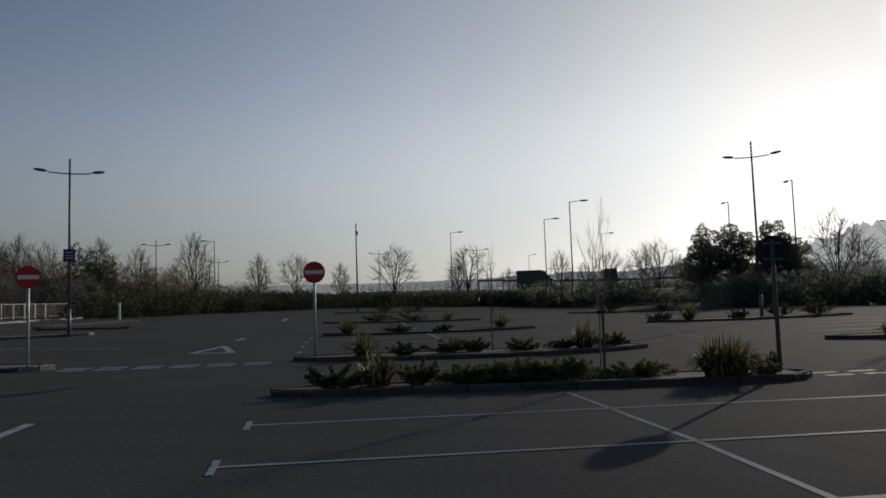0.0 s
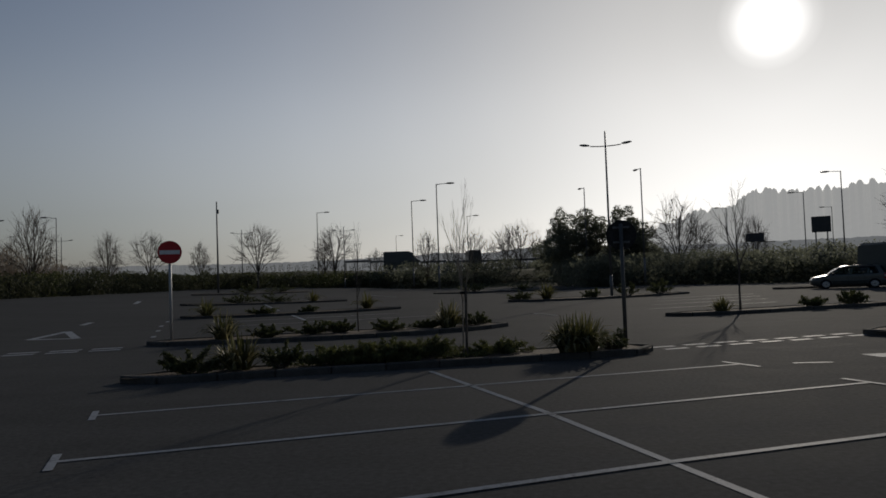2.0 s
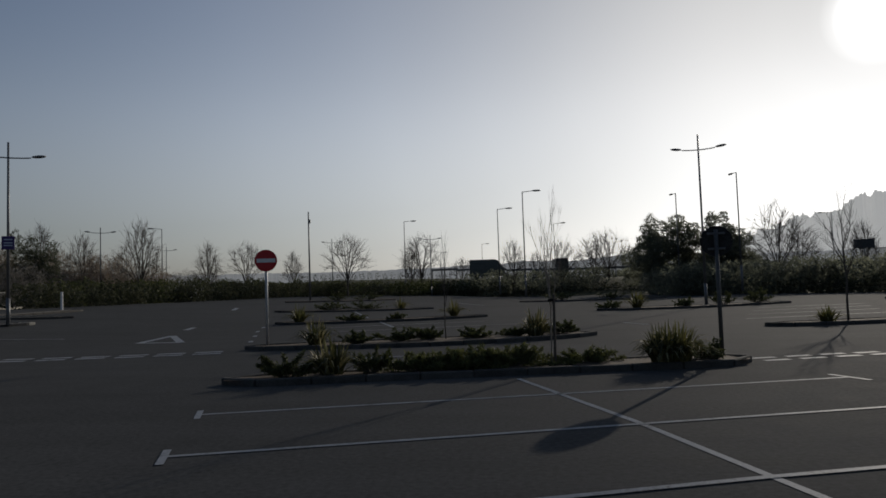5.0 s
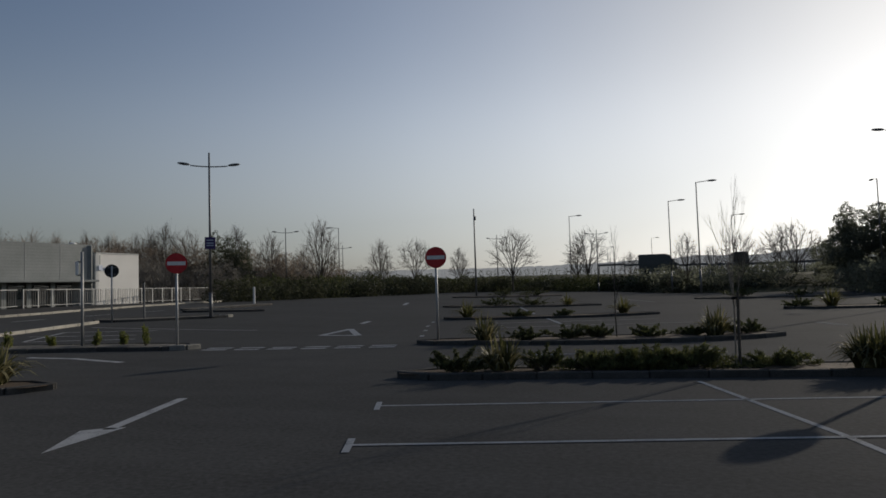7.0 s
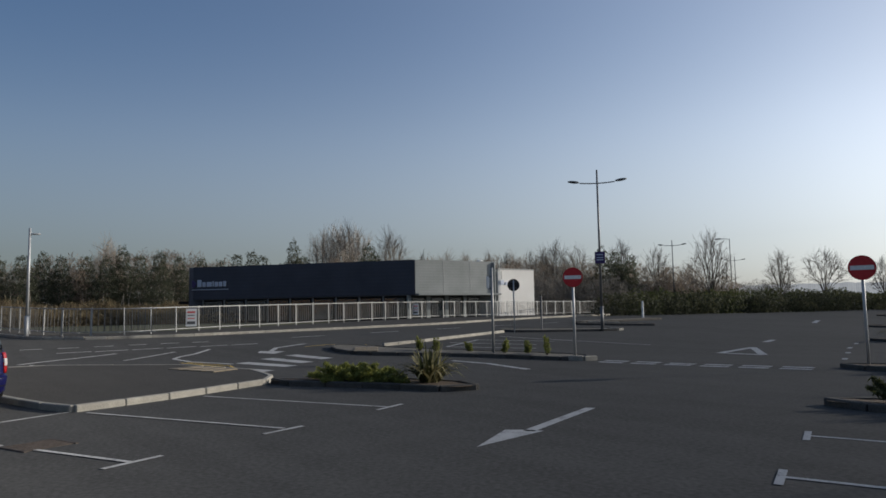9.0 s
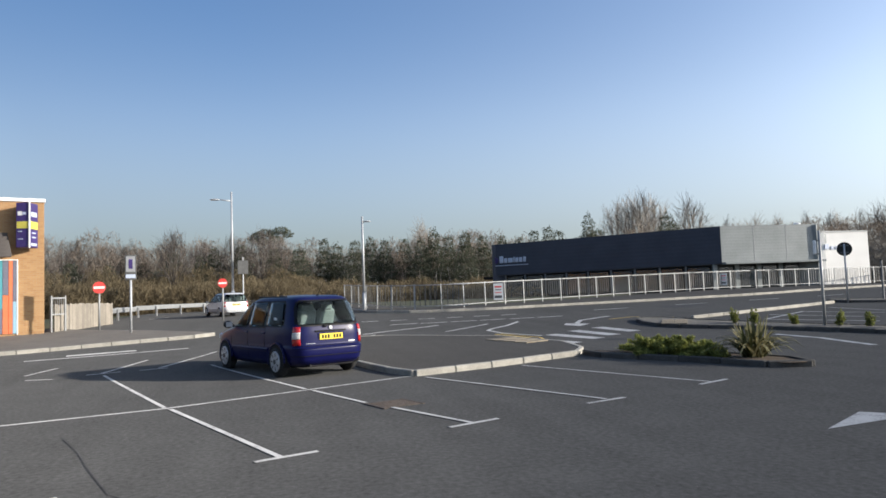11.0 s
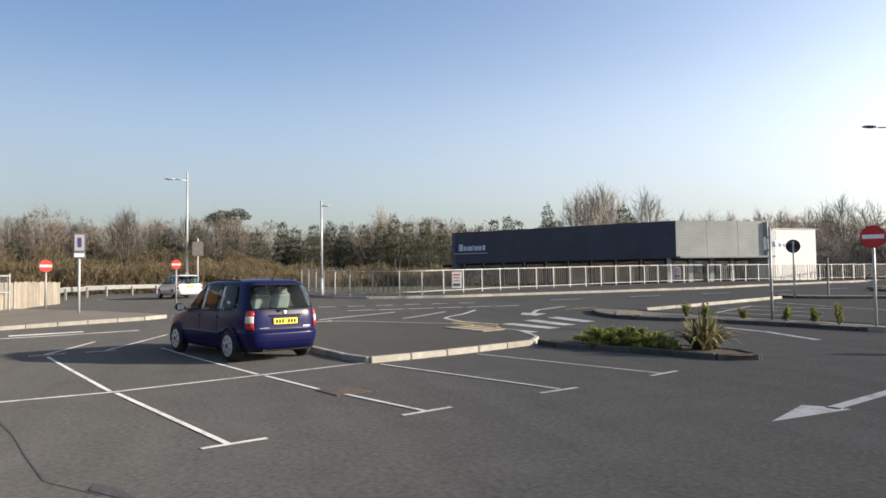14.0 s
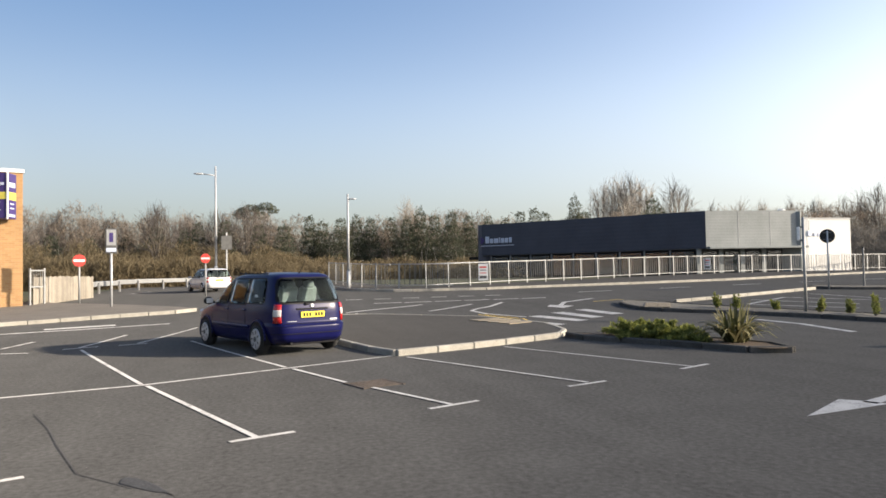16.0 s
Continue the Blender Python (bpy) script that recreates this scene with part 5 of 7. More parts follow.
def in_window(p, grow):
    """Which window, if any, the skin's point p lies in."""
    z = p.z
    if p.x < -1.75 and abs(p.y) < 0.76:
        z0, z1, w0, w1 = REAR_WINDOW
        if z0 - grow < z < z1 + grow:
            a, b = limits(min(z1, max(z0, z)), z0, z1, -w0, w0, -w1, w1)
            return a - grow < p.y < b + grow
    if p.x > 0.3 and z > 0.98 and abs(p.y) < hull(z)[2] * 0.93:
        z0, z1, w0, w1 = WINDSCREEN
        return z0 - grow < z < z1 + grow and abs(p.y) < w0 + (w1 - w0) * (z - z0) / (z1 - z0) + grow
    if abs(p.y) > hull(z)[2] * 0.8:
        for _, z0, z1, a0, b0, a1, b1 in SIDE_WINDOWS:
            if z0 - grow < z < z1 + grow:
                a, b = limits(min(z1, max(z0, z)), z0, z1, a0, b0, a1, b1)
                if a - grow < p.x < b + grow:
                    return True
    return False


def pane_grid(rows, cols, point):
    """A curved pane with thickness: point(row share, column share, inwards)."""
    bm = bmesh.new()
    sides = [[[bm.verts.new(point(i / rows, j / cols, d)) for j in range(cols + 1)] for i in range(rows + 1)] for d in (0.0, 0.006)]
    for g, flip in zip(sides, (False, True)):
        for i in range(rows):
            for j in range(cols):
                q = (g[i][j], g[i][j + 1], g[i + 1][j + 1], g[i + 1][j])
                bm.faces.new(q[::-1] if flip else q)
    rim = [(0, j) for j in range(cols)] + [(i, cols) for i in range(rows)] + [(rows, j) for j in range(cols, 0, -1)] + [(i, 0) for i in range(rows, 0, -1)]
    for (i, j), (k, m) in zip(rim, rim[1:] + rim[:1]):
        bm.faces.new((sides[0][i][j], sides[0][k][m], sides[1][k][m], sides[1][i][j]))
    bmesh.ops.recalc_face_normals(bm, faces=bm.faces[:])
    return bm


def skin_box(bm, y0, y1, z0, z1, out, deep=0.05):
    """A strip that follows the curve of the tail from y0 to y1."""
    n = max(2, int(abs(y1 - y0) / 0.05))
    rings = []
    for i in range(n + 1):
        y = y0 + (y1 - y0) * i / n
        zm = (z0 + z1) / 2
        x = rear_x(y, zm)
        rings.append([(x - out * 0.6, y, z0), (x - out, y, z0 + (z1 - z0) * 0.25), (x - out, y, z1 - (z1 - z0) * 0.25), (x - out * 0.6, y, z1), (x + deep, y, z1), (x + deep, y, z0)])
    loft(bm, rings)


def people_carrier(m, paint, name, label, hubs="alloy"):
    """A compact people carrier; x runs forward, the origin is on the ground under its middle."""
    car = thing(name, label, "car", m)
    zs = [0.2 + 0.0265 * i for i in range(54)] + [1.632]
    cols = 168
    skin, seal = bmesh.new(), bmesh.new()
    for bm, keep in ((skin, lambda p: not in_window(p, 0.03)), (seal, lambda p: in_window(p, 0.03) and not in_window(p, -0.012))):
        grid = [[bm.verts.new(hull_point(((j / cols) + 0.06 * math.sin(2 * math.tau * j / cols) / 2), min(z, 1.632))) for j in range(cols)] for z in zs]
        for a, b in zip(grid, grid[1:]):
            for j in range(cols):
                k = (j + 1) % cols
                c = (a[j].co + a[k].co + b[j].co + b[k].co) / 4
                if keep(c):
                    bm.faces.new((a[j], a[k], b[k], b[j]))
        if bm is skin:
            bm.faces.new(grid[-1])
        bmesh.ops.delete(bm, geom=[v for v in bm.verts if not v.link_faces], context='VERTS')
        bmesh.ops.recalc_face_normals(bm, faces=bm.faces[:])
    part("body", skin, M[paint], car, smooth=True)
    part("window_seal", seal, M["black"], car, "black window surrounds", True)
    # glass
    z0, z1, w0, w1 = REAR_WINDOW

    def rear_glass(f, g, d):
        z = z0 + (z1 - z0) * f
        a, b = limits(z, z0, z1, -w0, w0, -w1, w1, 0.1)
        y = a + (b - a) * g
        return rear_x(y, z, 0.007 - d), y, z
    part("rear_window", pane_grid(10, 20, rear_glass), M["autoglass"], car, "pale tinted rear window", True)
    u0, u1, v0, v1 = WINDSCREEN

    def screen(f, g, d):
        z = u0 + (u1 - u0) * f
        y = (v0 + (v1 - v0) * f) * (2 * g - 1)
        xr, xf, w = hull(z)
        q = min(0.999, abs(y) / w) ** (1 / 0.26)
        return (xf + xr) / 2 + ((xf - xr) / 2 + 0.007 - d) * (1 - q * q) ** (0.5 * 0.42), y, z
    part("windscreen", pane_grid(8, 14, screen), M["autoglass"], car, "tinted windscreen", True)
    for sgn in (-1, 1):
        for nm, p0, p1, a0, b0, a1, b1 in SIDE_WINDOWS:
            def side_glass(f, g, d):
                z = p0 + (p1 - p0) * f
                a, b = limits(z, p0, p1, a0, b0, a1, b1, 0.06)
                x = a + (b - a) * g
                return x, sgn * side_y(x, z, 0.007 - d), z
            part(nm, pane_grid(10, 10, side_glass), M["autoglass"], car, "tinted side window", True)
        for x in (-1.36, 1.33):
            # black half disc on the closed skin, standing in for the shaded arch opening
            bm = bmesh.new()
            disc(bm, (x, sgn * 0.80, 0.32), 0.345, 0.15, radians(90) * sgn, 36)
            bmesh.ops.bisect_plane(bm, geom=bm.verts[:] + bm.edges[:] + bm.faces[:], plane_co=(0, 0, 0.2), plane_no=(0, 0, -1), clear_outer=True)
            part("wheel_arch", bm, M["black"], car)
            bm = bmesh.new()
            arc = [(x + 0.355 * math.cos(radians(a)), 0.32 + 0.355 * math.sin(radians(a))) for a in range(-14, 195, 11)]
            for (xa, za), (xb, zb) in zip(arc, arc[1:]):
                tube(bm, (xa, sgn * 0.862, za), (xb, sgn * 0.862, zb), 0.024, 0.024, 8)
            part("arch_lip", bm, M[paint], car, smooth=True)
            bm = bmesh.new()
            disc(bm, (0, 0, 0), 0.31, 0.2, radians(90), 28)
            bmesh.ops.bevel(bm, geom=[e for e in bm.edges if len(e.link_faces) == 2 and any(len(f.verts) > 8 for f in e.link_faces)], offset=0.035, segments=2, affect='EDGES')
            wh = part("wheel", bm, M["rubber"], car, "black tyre", True)
            wh.location = (x, sgn * 0.79, 0.31)
            bm = bmesh.new()
            disc(bm, (0, sgn * 0.1, 0), 0.21, 0.03, radians(90), 24)
            bmesh.ops.bevel(bm, geom=[e for e in bm.edges if len(e.link_faces) == 2 and any(len(f.verts) > 8 for f in e.link_faces)], offset=0.012, segments=1, affect='EDGES')
            part("wheel_trim", bm, M[hubs], wh)
            for i in range(7):
                a = i * math.tau / 7
                bm = bmesh.new()
                ux, uz = math.cos(a), math.sin(a)
                bm.faces.new([bm.verts.new((r_ * ux - w_ * uz, sgn * 0.1165, r_ * uz + w_ * ux)) for r_, w_ in ((0.1, 0.01), (0.175, 0.02), (0.175, -0.02), (0.1, -0.01))])
                r_ = bmesh.ops.extrude_face_region(bm, geom=bm.faces[:])
                bmesh.ops.translate(bm, vec=(0, sgn * 0.002, 0), verts=[v for v in r_["geom"] if isinstance(v, bmesh.types.BMVert)])
                bmesh.ops.recalc_face_normals(bm, faces=bm.faces[:])
                part("slot", bm, M["signback"], wh)
            bm = bmesh.new()
            disc(bm, (0, sgn * 0.118, 0), 0.05, 0.02, radians(90), 16)
            part("hub", bm, M["signback"], wh)
        for x0 in (-0.88, 0.0):
            bm = bmesh.new()
            box(bm, (x0 + 0.14, sgn * (side_y(x0 + 0.14, 0.87) + 0.01), 0.87), (0.17, 0.03, 0.035), 0, 0.01)
            part("door_handle", bm, M[paint], car)
        for x in (-0.8, 0.07, 0.98):
            bm = bmesh.new()
            loft(bm, [[(x + e, sgn * (side_y(x, z) + o), z) for e, o in ((-0.005, 0.0025), (0.005, 0.0025), (0.005, -0.02), (-0.005, -0.02))] for z in (0.34, 0.45, 0.6, 0.75, 0.88, 0.98)])
            part("door_gap", bm, M["black"], car)
        bm = bmesh.new()
        loft(bm, [[(x, sgn * (side_y(x, z) + o), z) for o, z in ((0.004, 0.5), (0.02, 0.515), (0.02, 0.55), (0.004, 0.57), (-0.02, 0.57), (-0.02, 0.5))] for x in (-0.96, -0.5, 0.0, 0.5, 0.94)])
        part("side_moulding", bm, M[paint], car)
        bm = bmesh.new()
        bmesh.ops.create_uvsphere(bm, u_segments=14, v_segments=10, radius=1, matrix=Matrix.Translation((0.9, sgn * 0.97, 1.03)) @ Matrix.Diagonal((0.09, 0.11, 0.085, 1)))
        tube(bm, (0.92, sgn * 0.82, 0.99), (0.91, sgn * 0.95, 1.01), 0.03)
        mr = part("mirror", bm, M["black"], car, "black door mirror", True)
        bm = bmesh.new()
        box(bm, (0.815, sgn * 0.975, 1.03), (0.012, 0.15, 0.11), 0, 0.004)
        part("mirror_glass", bm, M["clear"], mr)
        # tall tail lamp wrapped round the corner: red above and below, clear between
        lm = None
        for nm, za, zb, mt in (("tail_lamp", 0.64, 1.0, "taillight"), ("clear_lens", 0.76, 0.89, "clear")):
            def lens(f, g, d):
                z = za + (zb - za) * f
                k = 0.02 * math.sin(math.pi * f) if nm == "tail_lamp" else 0.004
                t = 0.057 + 0.052 * g
                q = hull_point(t if sgn < 0 else 1 - t, z, (0.018 if nm == "tail_lamp" else 0.024) + 0.01 * math.sin(math.pi * g) - d * 4)
                return q.x, q.y, z + k
            ob = part(nm, pane_grid(6, 12, lens), M[mt], lm or car, "red tail lamp with clear middle" if lm is None else "clear lamp lens", True)
            lm = lm or ob
        bm = bmesh.new()
        box(bm, (1.93, sgn * 0.6, 0.72), (0.26, 0.3, 0.16), 0, 0.04)
        part("headlamp", bm, M["clear"], car)
    # seams and trim of the tail
    for ya, yb, za, zb, o, nm, mt, lab in ((-0.64, 0.64, 0.612, 0.622, 0.012, "tailgate_gap", "black", ""), (-0.84, 0.84, 0.566, 0.592, 0.016, "bumper_strip", paint, "raised bumper moulding"),
                                           (-0.84, 0.84, 0.42, 0.436, 0.014, "bumper_strip", "black", "dark bumper groove"), (-0.7, 0.7, 0.2, 0.25, 0.02, "lower_valance", "black", ""),
                                           (-0.35, 0.35, 0.885, 0.915, 0.022, "tailgate_trim", "black", "dark grip above the plate"), (0.36, 0.56, 0.66, 0.672, 0.006, "script_bar", "alloy", "small silver script bar"),
                                           (-0.56, -0.4, 0.66, 0.685, 0.006, "script_bar", "alloy", "small silver script bar"), (-0.3, 0.3, 0.715, 0.87, 0.004, "plate_recess", paint, "")):
        bm = bmesh.new()
        skin_box(bm, ya, yb, za, zb, o)
        part(nm, bm, M[mt], car, lab)
    for sgn in (-1, 1):
        bm = bmesh.new()
        tube(bm, (rear_x(0.655, 0.63) - 0.002, sgn * 0.655, 0.63), (rear_x(0.7, 1.0) - 0.002, sgn * 0.7, 1.0), 0.006, 0.006, 6)
        part("tailgate_gap", bm, M["black"], car)
    bm = bmesh.new()
    box(bm, (rear_x(0, 0.79) - 0.016, 0, 0.79), (0.016, 0.53, 0.115), 0, 0.004)
    npl = part("number_plate", bm, M["plate"], car, "yellow number plate")
    for i in range(7):
        if i != 3:
            bm = bmesh.new()
            box(bm, (rear_x(0, 0.79) - 0.0265, -0.2 + i * 0.066, 0.79), (0.005, 0.04, 0.07))
            part("plate_bar", bm, M["black"], npl)
    bm = bmesh.new()
    disc(bm, (rear_x(0, 0.965) - 0.012, 0, 0.965), 0.036, 0.03, 0, 20)
    part("badge", bm, M["alloy"], car, "small round silver badge")
    bm = bmesh.new()
    tube(bm, (rear_x(0, 1.02) - 0.03, 0.12, 1.0), (rear_x(0.28, 1.1) - 0.022, -0.26, 1.06), 0.012), box(bm, (rear_x(0.1, 1.0) - 0.02, 0.12, 1.0), (0.05, 0.08, 0.05), 0, 0.01)
    part("rear_wiper", bm, M["black"], car)
    bm = bmesh.new()
    tube(bm, (-1.55, 0, 1.6), (-1.8, 0, 1.86), 0.006, 0.004, 6), tube(bm, (-1.53, 0, 1.6), (-1.56, 0, 1.63), 0.025, 0.015, 8)
    part("aerial", bm, M["black"], car)
    bm = bmesh.new()
    tube(bm, (-2.14, 0.5, 0.24), (-1.8, 0.5, 0.24), 0.03)
    part("exhaust", bm, M["black"], car)
    for sgn in (-1, 1):
        bm = bmesh.new()
        tube(bm, (-1.35, sgn * 0.6, 1.6), (0.0, sgn * 0.6, 1.61), 0.014, 0.014, 8)
        part("roof_rail", bm, M["black"], car)
    bm = bmesh.new()
    box(bm, (0, 0, 0.3), (3.7, 1.3, 0.2), 0, 0.03)
    part("underbody", bm, M["black"], car)
    # cabin: dark tub, seats and head restraints seen through the glass
    bm = bmesh.new()
    box(bm, (-0.35, 0, 0.62), (3.1, 1.5, 0.36), 0, 0.05)
    part("cabin_floor", bm, M["seat"], car)
    for x, ys in ((0.15, (-0.36, 0.36)), (-0.75, (-0.45, 0.0, 0.45))):
        for y in ys:
            bm = bmesh.new()
            box(bm, (0, 0, 0.3), (0.13, 0.42, 0.62), 0, 0.05, Matrix.Translation((x - 0.2, y, 0.74)) @ Matrix.Rotation(radians(-14), 4, 'Y'))
            st = part("seat", bm, M["seat"], car)
            bm = bmesh.new()
            box(bm, (x - 0.37, y, 1.36), (0.09, 0.25, 0.15), 0, 0.035)
            part("head_restraint", bm, M["seat"], st)
    bm = bmesh.new()
    box(bm, (-1.2, side_y(-1.2, 1.1, -0.012), 1.12), (0.11, 0.004, 0.13), 0, 0.001)
    part("window_sticker", bm, M["white"], car, "small white sticker inside the glass")
    bm = bmesh.new()
    box(bm, (0.85, 0, 0.92), (0.6, 1.4, 0.16), 0, 0.06)
    part("dashboard", bm, M["black"], car)
    return car


rear = Vector((-14.1, 1.16))
mid = rear - U * 1.36
people_carrier(Matrix.Translation((mid.x, mid.y, gz(*mid) + 0.004)) @ Matrix.Rotation(math.atan2(-U.y, -U.x) + radians(4), 4, 'Z') @ Matrix.Diagonal((1.0, 0.965, 0.985, 1)), "blue", "people_carrier", "dark blue people carrier parked on tarmac bays")
people_carrier(Matrix.Translation((-43.0, -1.55, gz(-43, -1.55))) @ Matrix.Rotation(radians(200), 4, 'Z') @ Matrix.Diagonal((0.88, 0.92, 0.82, 1)), "carwhite", "white_car", "white car parked beyond the exit road")
people_carrier(Matrix.Translation((25.6, 43.2, gz(25, 43))) @ Matrix.Rotation(radians(158), 4, 'Z') @ Matrix.Diagonal((0.95, 0.95, 0.86, 1)), "carsilver", "grey_car", "dark grey car parked against the sun")

# ---------------------------------------------------------------- embankment road in the distance
bank = bmesh.new()
crest = [(-34, 112), (-10, 108), (8, 104), (22, 98), (38, 84), (58, 62), (75, 40)]
cr = resample(crest, 4, False)
rows = []
for i, c in enumerate(cr):
    t = (cr[min(i + 1, len(cr) - 1)] - cr[max(i - 1, 0)]).normalized()
    n2 = Vector((-t.y, t.x))
    rows.append([bank.verts.new((*(c - n2 * o), gz(*c) - 0.3 + h + 0.15 * noise.noise(Vector((c.x, c.y, o)) * 0.3))) for o, h in ((14, 0), (9, 0.8), (5, 2.2), (2.5, 2.5), (-9, 2.5), (-14, 1.5), (-22, 0))])
for a, b in zip(rows, rows[1:]):
    for i in range(6):
        bank.faces.new((a[i], b[i], b[i + 1], a[i + 1]))
tagged(part("embankment", bank, M["grass"], smooth=True), "grassy road embankment beyond the car park", "embankment", "", "structure")
bar = thing("road_barrier", "long steel road barrier on the embankment", "crash barrier")
q = resample([(-14, 107), (8, 101.6), (21, 96), (30, 90)], 4, False)
for a, b in zip(q, q[1:]):
    d = b - a
    bm = bmesh.new()
    m = Matrix.Translation((a.x, a.y, gz(*a) + 2.3)) @ Matrix.Rotation(math.atan2(d.y, d.x), 4, 'Z')
    box(bm, (d.length / 2, 0, 1.25), (d.length, 0.1, 0.3), 0, 0.02, m)
    part("beam", bm, M["darksteel"], bar)
    bm = bmesh.new()
    box(bm, (0.1, 0.05, 0.55), (0.14, 0.14, 1.3), 0, 0, m)
    part("post", bm, M["darksteel"], bar)


def box_van(x, y, z, turn, length, height, label):
    van = thing("box_van", label, "van", Matrix.Translation((x, y, z)) @ Matrix.Rotation(radians(turn), 4, 'Z'))
    bm = bmesh.new()
    loft(bm, [[(xx, yy * 1.0, zz) for yy, zz in ((-1, 0.45), (-1.02, 1.5), (-0.95, t), (-0.8, t + 0.08), (0.8, t + 0.08), (0.95, t), (1.02, 1.5), (1, 0.45))] for xx, t in ((-length / 2, height - 0.2), (-length / 2 + 0.15, height - 0.08), (length * 0.2, height - 0.08), (length * 0.32, height * 0.9), (length * 0.42, height * 0.62), (length / 2, height * 0.45))])
    part("body", bm, M["vandark"], van, smooth=False)
    for sx in (-0.3, 0.33):
        for sy in (-1, 1):
            bm = bmesh.new()
            disc(bm, (length * sx, sy * 0.92, 0.36), 0.36, 0.24, radians(90), 20)
            part("wheel", bm, M["rubber"], van)
    quad_part("windscreen", [(length * 0.335, -0.85, height * 0.87), (length * 0.335, 0.85, height * 0.87), (length * 0.42, 0.9, height * 0.65), (length * 0.42, -0.9, height * 0.65)], "pane", van)
    return van


x, y = polar(-3.4, 104)
box_van(x, y, gz(x, y) + 2.22, 3, 5.2, 2.9, "dark panel van on the embankment road")
x, y = polar(33.4, 52)
box_van(x, y, gz(x, y), 20, 5.4, 2.7, "dark panel van parked beyond the signs")
x, y = polar(2.45, 108)
box_van(x, y, gz(x, y) + 2.22, 95, 5.5, 3.1, "dark box van seen from behind on the embankment road")


def road_board(x, y, z, w, h, low, label, legs=2):
    ob = thing("road_board", label, "road sign", Matrix.Translation((x, y, z)) @ Matrix.Rotation(toward(x, y), 4, 'Z'))
    bm = bmesh.new()
    box(bm, (0.06, 0, low + h / 2), (0.08, w, h), 0, 0.02)
    part("board", bm, M["board"], ob)
    for s in ((-0.3, 0.3) if legs == 2 else (0,)):
        bm = bmesh.new()
        tube(bm, (0, s * w, -0.5), (0, s * w, low + h * 0.7), 0.07)
        part("leg", bm, M["darksteel"], ob)
    return ob


x, y = polar(28.5, 88)
road_board(x, y, gz(x, y) + 1.2, 1.9, 1.75, 3.8, "dark rectangular road sign on two legs")
x, y = polar(24.1, 98)
road_board(x, y, gz(x, y) + 1.5, 2.2, 1.1, 3.1, "dark wide road sign on a post", 1)
x, y = polar(24.6, 130)
hut = thing("small_building", "small grey flat-roofed building in the distance", "building", Matrix.Translation((x, y, 1.0)) @ Matrix.Rotation(toward(x, y), 4, 'Z'))
bm = bmesh.new()
box(bm, (0, 0, 2.2), (4, 3.4, 4.4), 0, 0.03)
# the wall is no lamp: its material glows to imitate distance haze
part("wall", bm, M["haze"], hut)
bm = bmesh.new()
box(bm, (0, 0, 4.45), (4.3, 3.7, 0.14), 0, 0.02)
part("roof", bm, M["signback"], hut)


# ---------------------------------------------------------------- plants
def flax(x, y, base, r, h, n, seed, mat, label):
    """A clump of long arching strap leaves."""
    ob = thing("flax_plant", label, "plant", Matrix.Translation((x, y, gz(x, y) + base)))
    rnd = random.Random(seed)
    bm = bmesh.new()
    for _ in range(n):
        a, lean = rnd.uniform(0, math.tau), rnd.uniform(0.03, 0.86) ** 0.75
        L = h * rnd.uniform(0.58, 1.0)
        w = 0.026 * rnd.uniform(0.7, 1.3) * max(1, h / 0.8)
        d, s = Vector((math.cos(a), math.sin(a), 0)), Vector((-math.sin(a), math.cos(a), 0))
        p0 = d * rnd.uniform(0, 0.2) + s * rnd.uniform(-0.1, 0.1)
        prev = None
        for i in range(6):
            t = i / 5
            p = p0 + d * (1.35 * r * lean * (0.85 * t + 0.3 * t * t)) + Vector((0, 0, L * (t * (1.25 - 0.25 * lean) - lean * 0.95 * t * t * t)))
            ww = w * (1 - t ** 2.2) + 0.002
            now = (bm.verts.new(p - s * ww), bm.verts.new(p + Vector((0, 0, -0.3 * ww))), bm.verts.new(p + s * ww))
            if prev:
                bm.faces.new((prev[0], prev[1], now[1], now[0])), bm.faces.new((prev[1], prev[2], now[2], now[1]))
            prev = now
    part("foliage", bm, M[mat], ob)
    return ob


def low_shrub(x, y, base, rx, ry, h, count, size, seed, turn, mat, label, mound=False):
    """A low spreading shrub: woody stems and clumps of small leaves with an uneven outline."""
    ob = thing("shrub", label, "shrub", Matrix.Translation((x, y, gz(x, y) + base)) @ Matrix.Rotation(turn, 4, 'Z'))
    rnd = random.Random(seed)
    stems = [(rnd.uniform(0, math.tau), rnd.uniform(0.3, 1.15), rnd.uniform(0.55, 1.2) if mound else rnd.uniform(0.4, 1.45)) for _ in range(46 if mound else 22)]
    bm = bmesh.new()
    ends = []
    for a, f, u in stems:
        e = Vector((math.cos(a) * rx * f, math.sin(a) * ry * f, h * u * (1.05 - (0.7 * f * f if mound else 0.45 * f))))
        tube(bm, (e.x * 0.05, e.y * 0.05, -0.03), e, 0.012, 0.004, 5, False)
        ends.append(e)
    part("stem", bm, M["bark"], ob)

    def make(rng, n):
        k = rng.integers(0, len(ends), n)
        e = np.array([tuple(v) for v in ends])[k]
        t = rng.uniform(0.3, 1.1, n)[:, None] ** 0.8
        return e * t + rng.normal(size=(n, 3)) * np.array((rx * 0.07, ry * 0.08, h * 0.08)) * (1.5 - t) + np.array((0, 0, h * 0.04))
    cloud("foliage", M[mat], make, int(count * 1.4), size * (0.58 if mound else 0.72), seed, 4.4 if mound else 2.8, ob, 0.7)
    return ob


